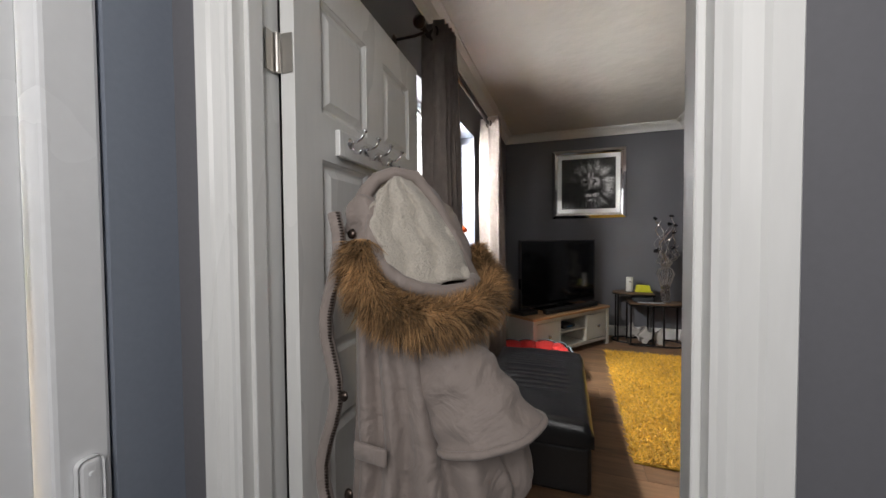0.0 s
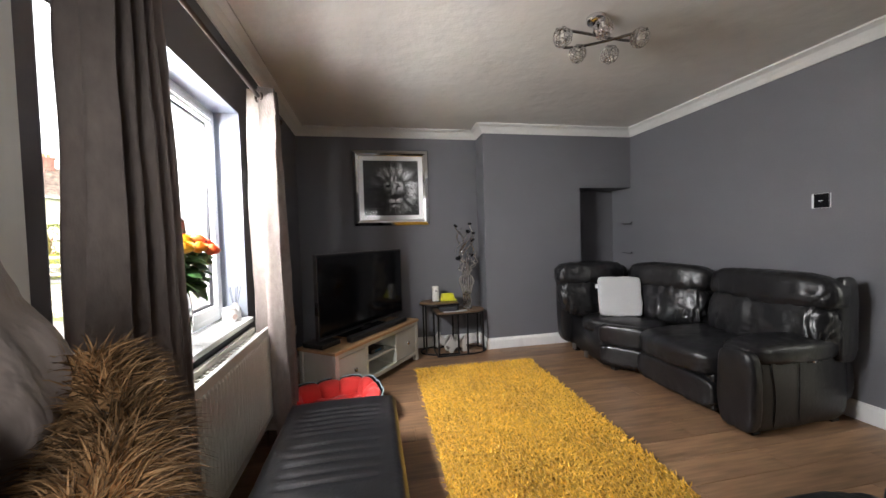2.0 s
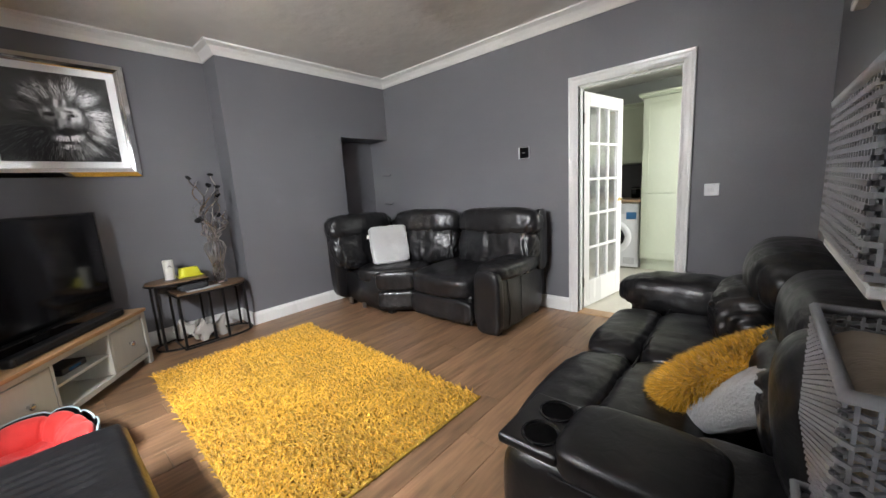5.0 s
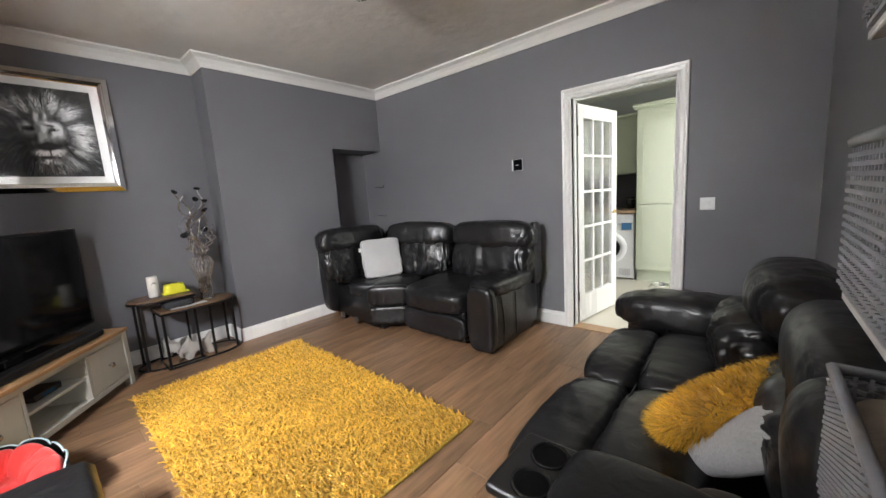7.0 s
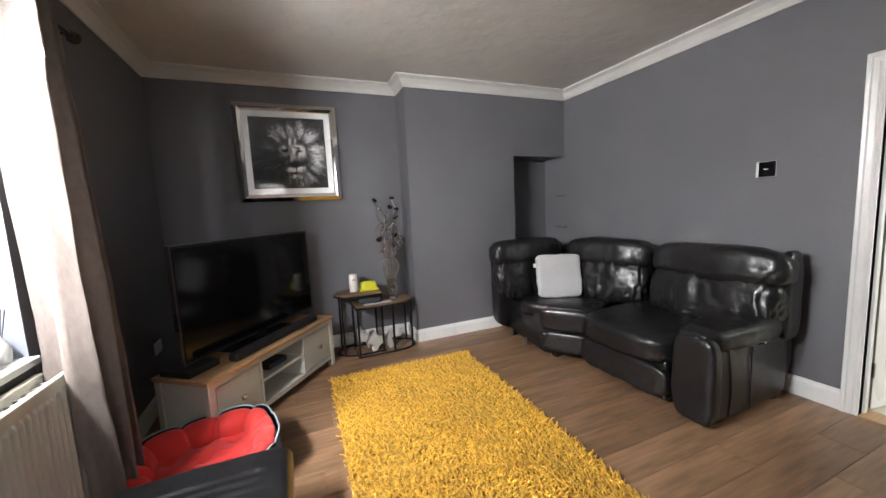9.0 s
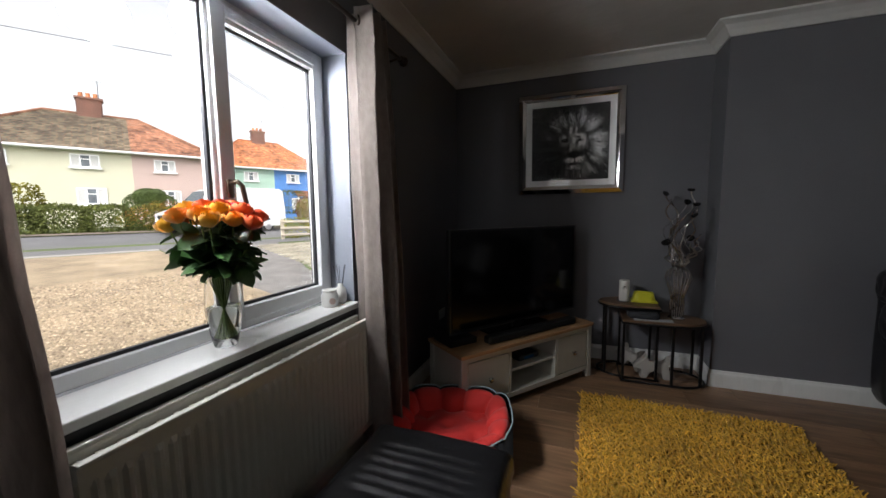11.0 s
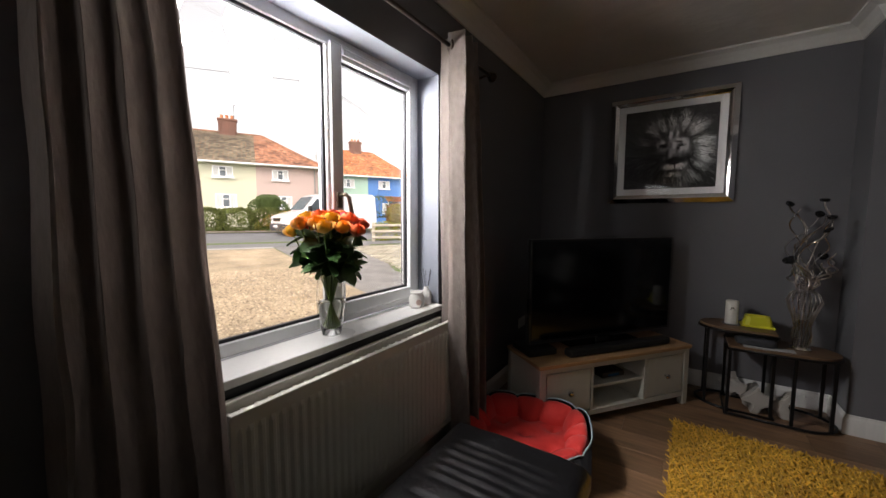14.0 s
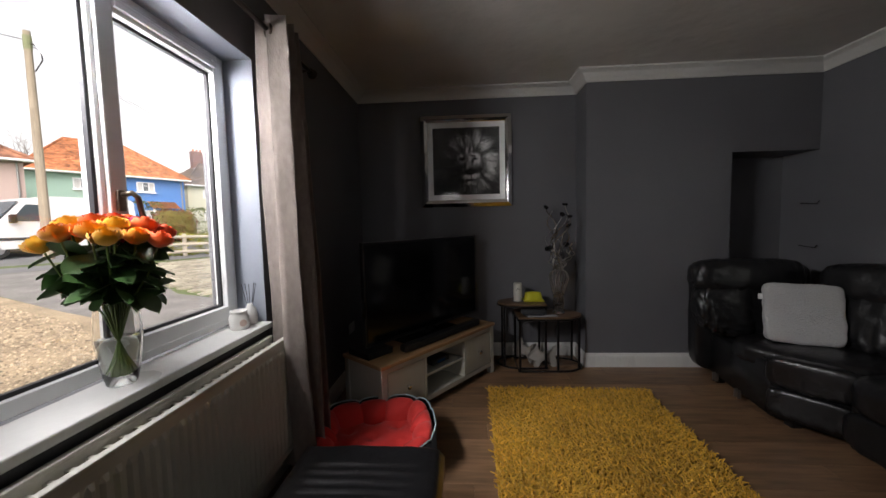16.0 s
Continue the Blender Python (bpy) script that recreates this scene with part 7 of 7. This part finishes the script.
def bare_tree(s, f, base, height, seed):
    t = thing("bare_tree", ST, "large leafless winter tree behind the houses", "tree")
    rnd = random.Random(seed)
    bm = bmesh.new()

    def grow(p, d, L, r, depth):
        pts = [p]
        q, dd = p.copy(), d.copy()
        for _ in range(4):
            dd = (dd + Vector((rnd.gauss(0, 0.16), rnd.gauss(0, 0.16), rnd.gauss(0.03, 0.1)))).normalized()
            q = q + dd * L / 4
            pts.append(q.copy())
        add_tube(bm, pts, r, 5 if depth < 2 else 3, r1=r * 0.55, cap=False)
        if depth < 5:
            for _ in range(3 if depth < 4 else 2):
                nd = (dd + Vector((rnd.gauss(0, 0.6), rnd.gauss(0, 0.6), rnd.gauss(0.05, 0.35)))).normalized()
                grow(pts[rnd.choice((2, 3, 4, 4))], nd, L * rnd.uniform(0.6, 0.8), r * 0.5, depth + 1)

    grow(Vector((s, f, base)), Vector((0, 0, 1)), height * 0.36, 0.38, 0)
    part("limbs", bm, mat("grey_brown_bark", (0.13, 0.11, 0.09), 0.95, scale=10, vary=0.3), t)


bare_tree(10.0, 62, 0.6, 15, 3)
bare_tree(16.5, 66, 0.6, 16, 4)
bare_tree(3.0, 70, 0.6, 15, 6)


def van():
    L, W, H = 5.2, 1.95, 2.25
    v = thing("van", ST @ pose(1.50, 18.80, 0.43, 0, 0, 15), "white panel van parked across the road", "van")
    white = mat("white_van_paint", (0.72, 0.73, 0.74), 0.25, scale=5, vary=0.03, bump=0.0, coat=0.5)
    prof = [(0.02, 0.42), (0.0, 0.62), (0.05, 0.98), (0.35, 1.12), (1.0, 1.28), (1.60, 1.98), (1.85, 2.12), (2.3, 2.20), (L - 0.25, 2.22), (L - 0.05, 2.1), (L, 1.2), (L, 0.45), (L - 0.1, 0.33), (0.15, 0.33)]
    bm = bmesh.new()
    rings = []
    for y, k in ((0.0, 0.0), (0.10, 1.0), (W - 0.10, 1.0), (W, 0.0)):
        rings.append([bm.verts.new((x + (0.06 if x < 2 else -0.03) * (1 - k), y + (0.08 if z > 1.3 else 0.0) * (1 if y < 1 else -1) * (1 - k), z - 0.05 * (1 - k) * (z > 1.0))) for x, z in prof])
    n = len(prof)
    for a, b in zip(rings, rings[1:]):
        for k in range(n):
            bm.faces.new((a[k], a[(k + 1) % n], b[(k + 1) % n], b[k]))
    bm.faces.new(rings[0][::-1])
    bm.faces.new(rings[-1])
    bmesh.ops.recalc_face_normals(bm, faces=bm.faces)
    part("body", bm, white, v)
    gm = mat("tinted_vehicle_glass", (0.10, 0.13, 0.15), 0.05, scale=3, vary=0.1, bump=0.0)
    ws = bmesh.new()
    ws.faces.new([ws.verts.new(p) for p in ((1.01, 0.14, 1.31), (1.01, W - 0.14, 1.31), (1.58, W - 0.22, 1.97), (1.58, 0.22, 1.97))])
    bmesh.ops.translate(ws, vec=(-0.03, 0, 0.03), verts=ws.verts)
    bmesh.ops.solidify(ws, geom=ws.faces[:], thickness=0.01)
    part("windscreen", ws, gm, v, "tinted windscreen")
    sw_ = bmesh.new()
    sw_.faces.new([sw_.verts.new(p) for p in ((1.20, -0.012, 1.28), (2.15, -0.012, 1.28), (2.15, 0.055, 1.88), (1.66, 0.055, 1.88))])
    bmesh.ops.solidify(sw_, geom=sw_.faces[:], thickness=0.01)
    part("side_window", sw_, gm, v, "tinted cab window")
    part("bumper", box(-0.05, 0.42, -0.008, W + 0.008, 0.26, 0.64, 0.09, 4), mat("grey_bumper", (0.045, 0.045, 0.05), 0.5), v, "dark grey front bumper")
    part("grille", box(-0.035, 0.05, 0.55, W - 0.55, 0.74, 0.92, 0.02, 2), M_PLASTIC, v)
    part("number_plate", box(-0.085, -0.071, W / 2 - 0.26, W / 2 + 0.26, 0.44, 0.55), M_UPVC, v)
    for y in (0.12, W - 0.42):
        part("headlight", box(0.0, 0.14, y, y + 0.30, 0.78, 1.0, 0.04, 3), mat("headlight_lens", (0.5, 0.52, 0.55), 0.1), v)
    part("wing_mirror", box(1.15, 1.32, -0.22, -0.04, 1.22, 1.52, 0.03, 2), M_PLASTIC, v)
    part("side_trim", box(0.9, L - 0.9, -0.015, 0.0, 0.62, 0.72, 0.005, 1), mat("grey_bumper", (0.045, 0.045, 0.05)), v)
    part("door_seam", box(2.22, 2.235, -0.006, 0.0, 0.45, 1.95), M_PLASTIC, v)
    for x in (0.85, L - 1.0):
        for y in (0.12, W - 0.12):
            w = part("wheel", lathe([(0.0, -0.1), (0.31, -0.1), (0.335, -0.06), (0.335, 0.06), (0.31, 0.1), (0.0, 0.1)], 28, pose(x, y, 0.335, 90, 0, 0)), mat("tyre_rubber", (0.02, 0.02, 0.02), 0.85), v, "black tyre")
            part("rim", lathe([(0.0, 0.125), (0.10, 0.12), (0.19, 0.105), (0.2, 0.09)], 24, pose(x, y, 0.335, 90 if y < 1 else -90, 0, 0)), mat("silver_rim", (0.4, 0.4, 0.42), 0.35, 0.8), w)


van()
car = thing("parked_car", ST @ pose(15.6, 30.5, 0.68), "blue hatchback parked before the far houses", "car")
prof = [(0.0, 0.35), (0.05, 0.75), (0.9, 0.92), (1.5, 1.38), (2.9, 1.42), (3.6, 0.95), (3.9, 0.85), (3.95, 0.35)]
bm = bmesh.new()
ra = [bm.verts.new((x, 0, z)) for x, z in prof]
rb = [bm.verts.new((x, 1.7, z)) for x, z in prof]
for k in range(8):
    bm.faces.new((ra[k], ra[(k + 1) % 8], rb[(k + 1) % 8], rb[k]))
bm.faces.new(ra[::-1])
bm.faces.new(rb)
bmesh.ops.recalc_face_normals(bm, faces=bm.faces)
bmesh.ops.bevel(bm, geom=bm.edges[:], offset=0.06, segments=2, affect="EDGES")
part("body", bm, mat("blue_car_paint", (0.03, 0.15, 0.42), 0.25, vary=0.03, bump=0), car, smooth=False)
part("side_window", box(1.25, 2.95, -0.012, 0.01, 0.95, 1.30, 0.01, 1), M_WIN, car)
for x in (0.75, 3.2):
    for y in (0.05, 1.65):
        part("wheel", lathe([(0, -0.09), (0.3, -0.09), (0.31, 0), (0.3, 0.09), (0, 0.09)], 20, pose(x, y, 0.31, 90, 0, 0)), mat("tyre_rubber", (0.02, 0.02, 0.02)), car)

# ---- floorboards ----
M_LAM = mat("brown_laminate_board", (0.235, 0.135, 0.075), 0.40, scale=9, vary=0.62, bump=0.25, dist=0.0012, stretch=(0.35, 3.5, 1), big=1.6, rand=0.16, detail=10)
rnd = random.Random(2)
board_w, cache = 0.19, {}


def board_mesh(L, W):
    key = (round(L, 3), round(W, 3))
    if key not in cache:
        bm = bmesh.new()
        v = bmesh.ops.create_cube(bm, size=1)["verts"]
        xf(bm, v, Matrix.Translation((L / 2, W / 2, -0.0045)) @ Matrix.Diagonal((L - 0.0012, W - 0.0012, 0.008, 1)))
        up_ = [e for e in bm.edges if all(q.co.z > -0.002 for q in e.verts)]
        bmesh.ops.bevel(bm, geom=up_, offset=0.0012, segments=1, affect="EDGES")
        me = bpy.data.meshes.new("floorboard")
        bm.to_mesh(me)
        bm.free()
        me.materials.append(M_LAM)
        cache[key] = me
    return cache[key]


y, row = YS - 0.1, 0
while y < YN + 0.03:
    W = min(board_w, YN + 0.06 - y)
    x0, x1 = (XW + 0.001, XE - 0.001) if y > YS - 0.01 else (DX0, DX1)
    x = x0
    first = 0.3 + 0.9 * ((row * 0.37) % 1)
    while x < x1 - 0.01:
        L = min(first if x == x0 else 1.2, x1 - x)
        b = new("floorboard", board_mesh(L, W))
        b.location = (x, y, 0.0)
        b.parent = subfloor
        x += L
    if row == 0:
        y = YS
    else:
        y += board_w
    row += 1
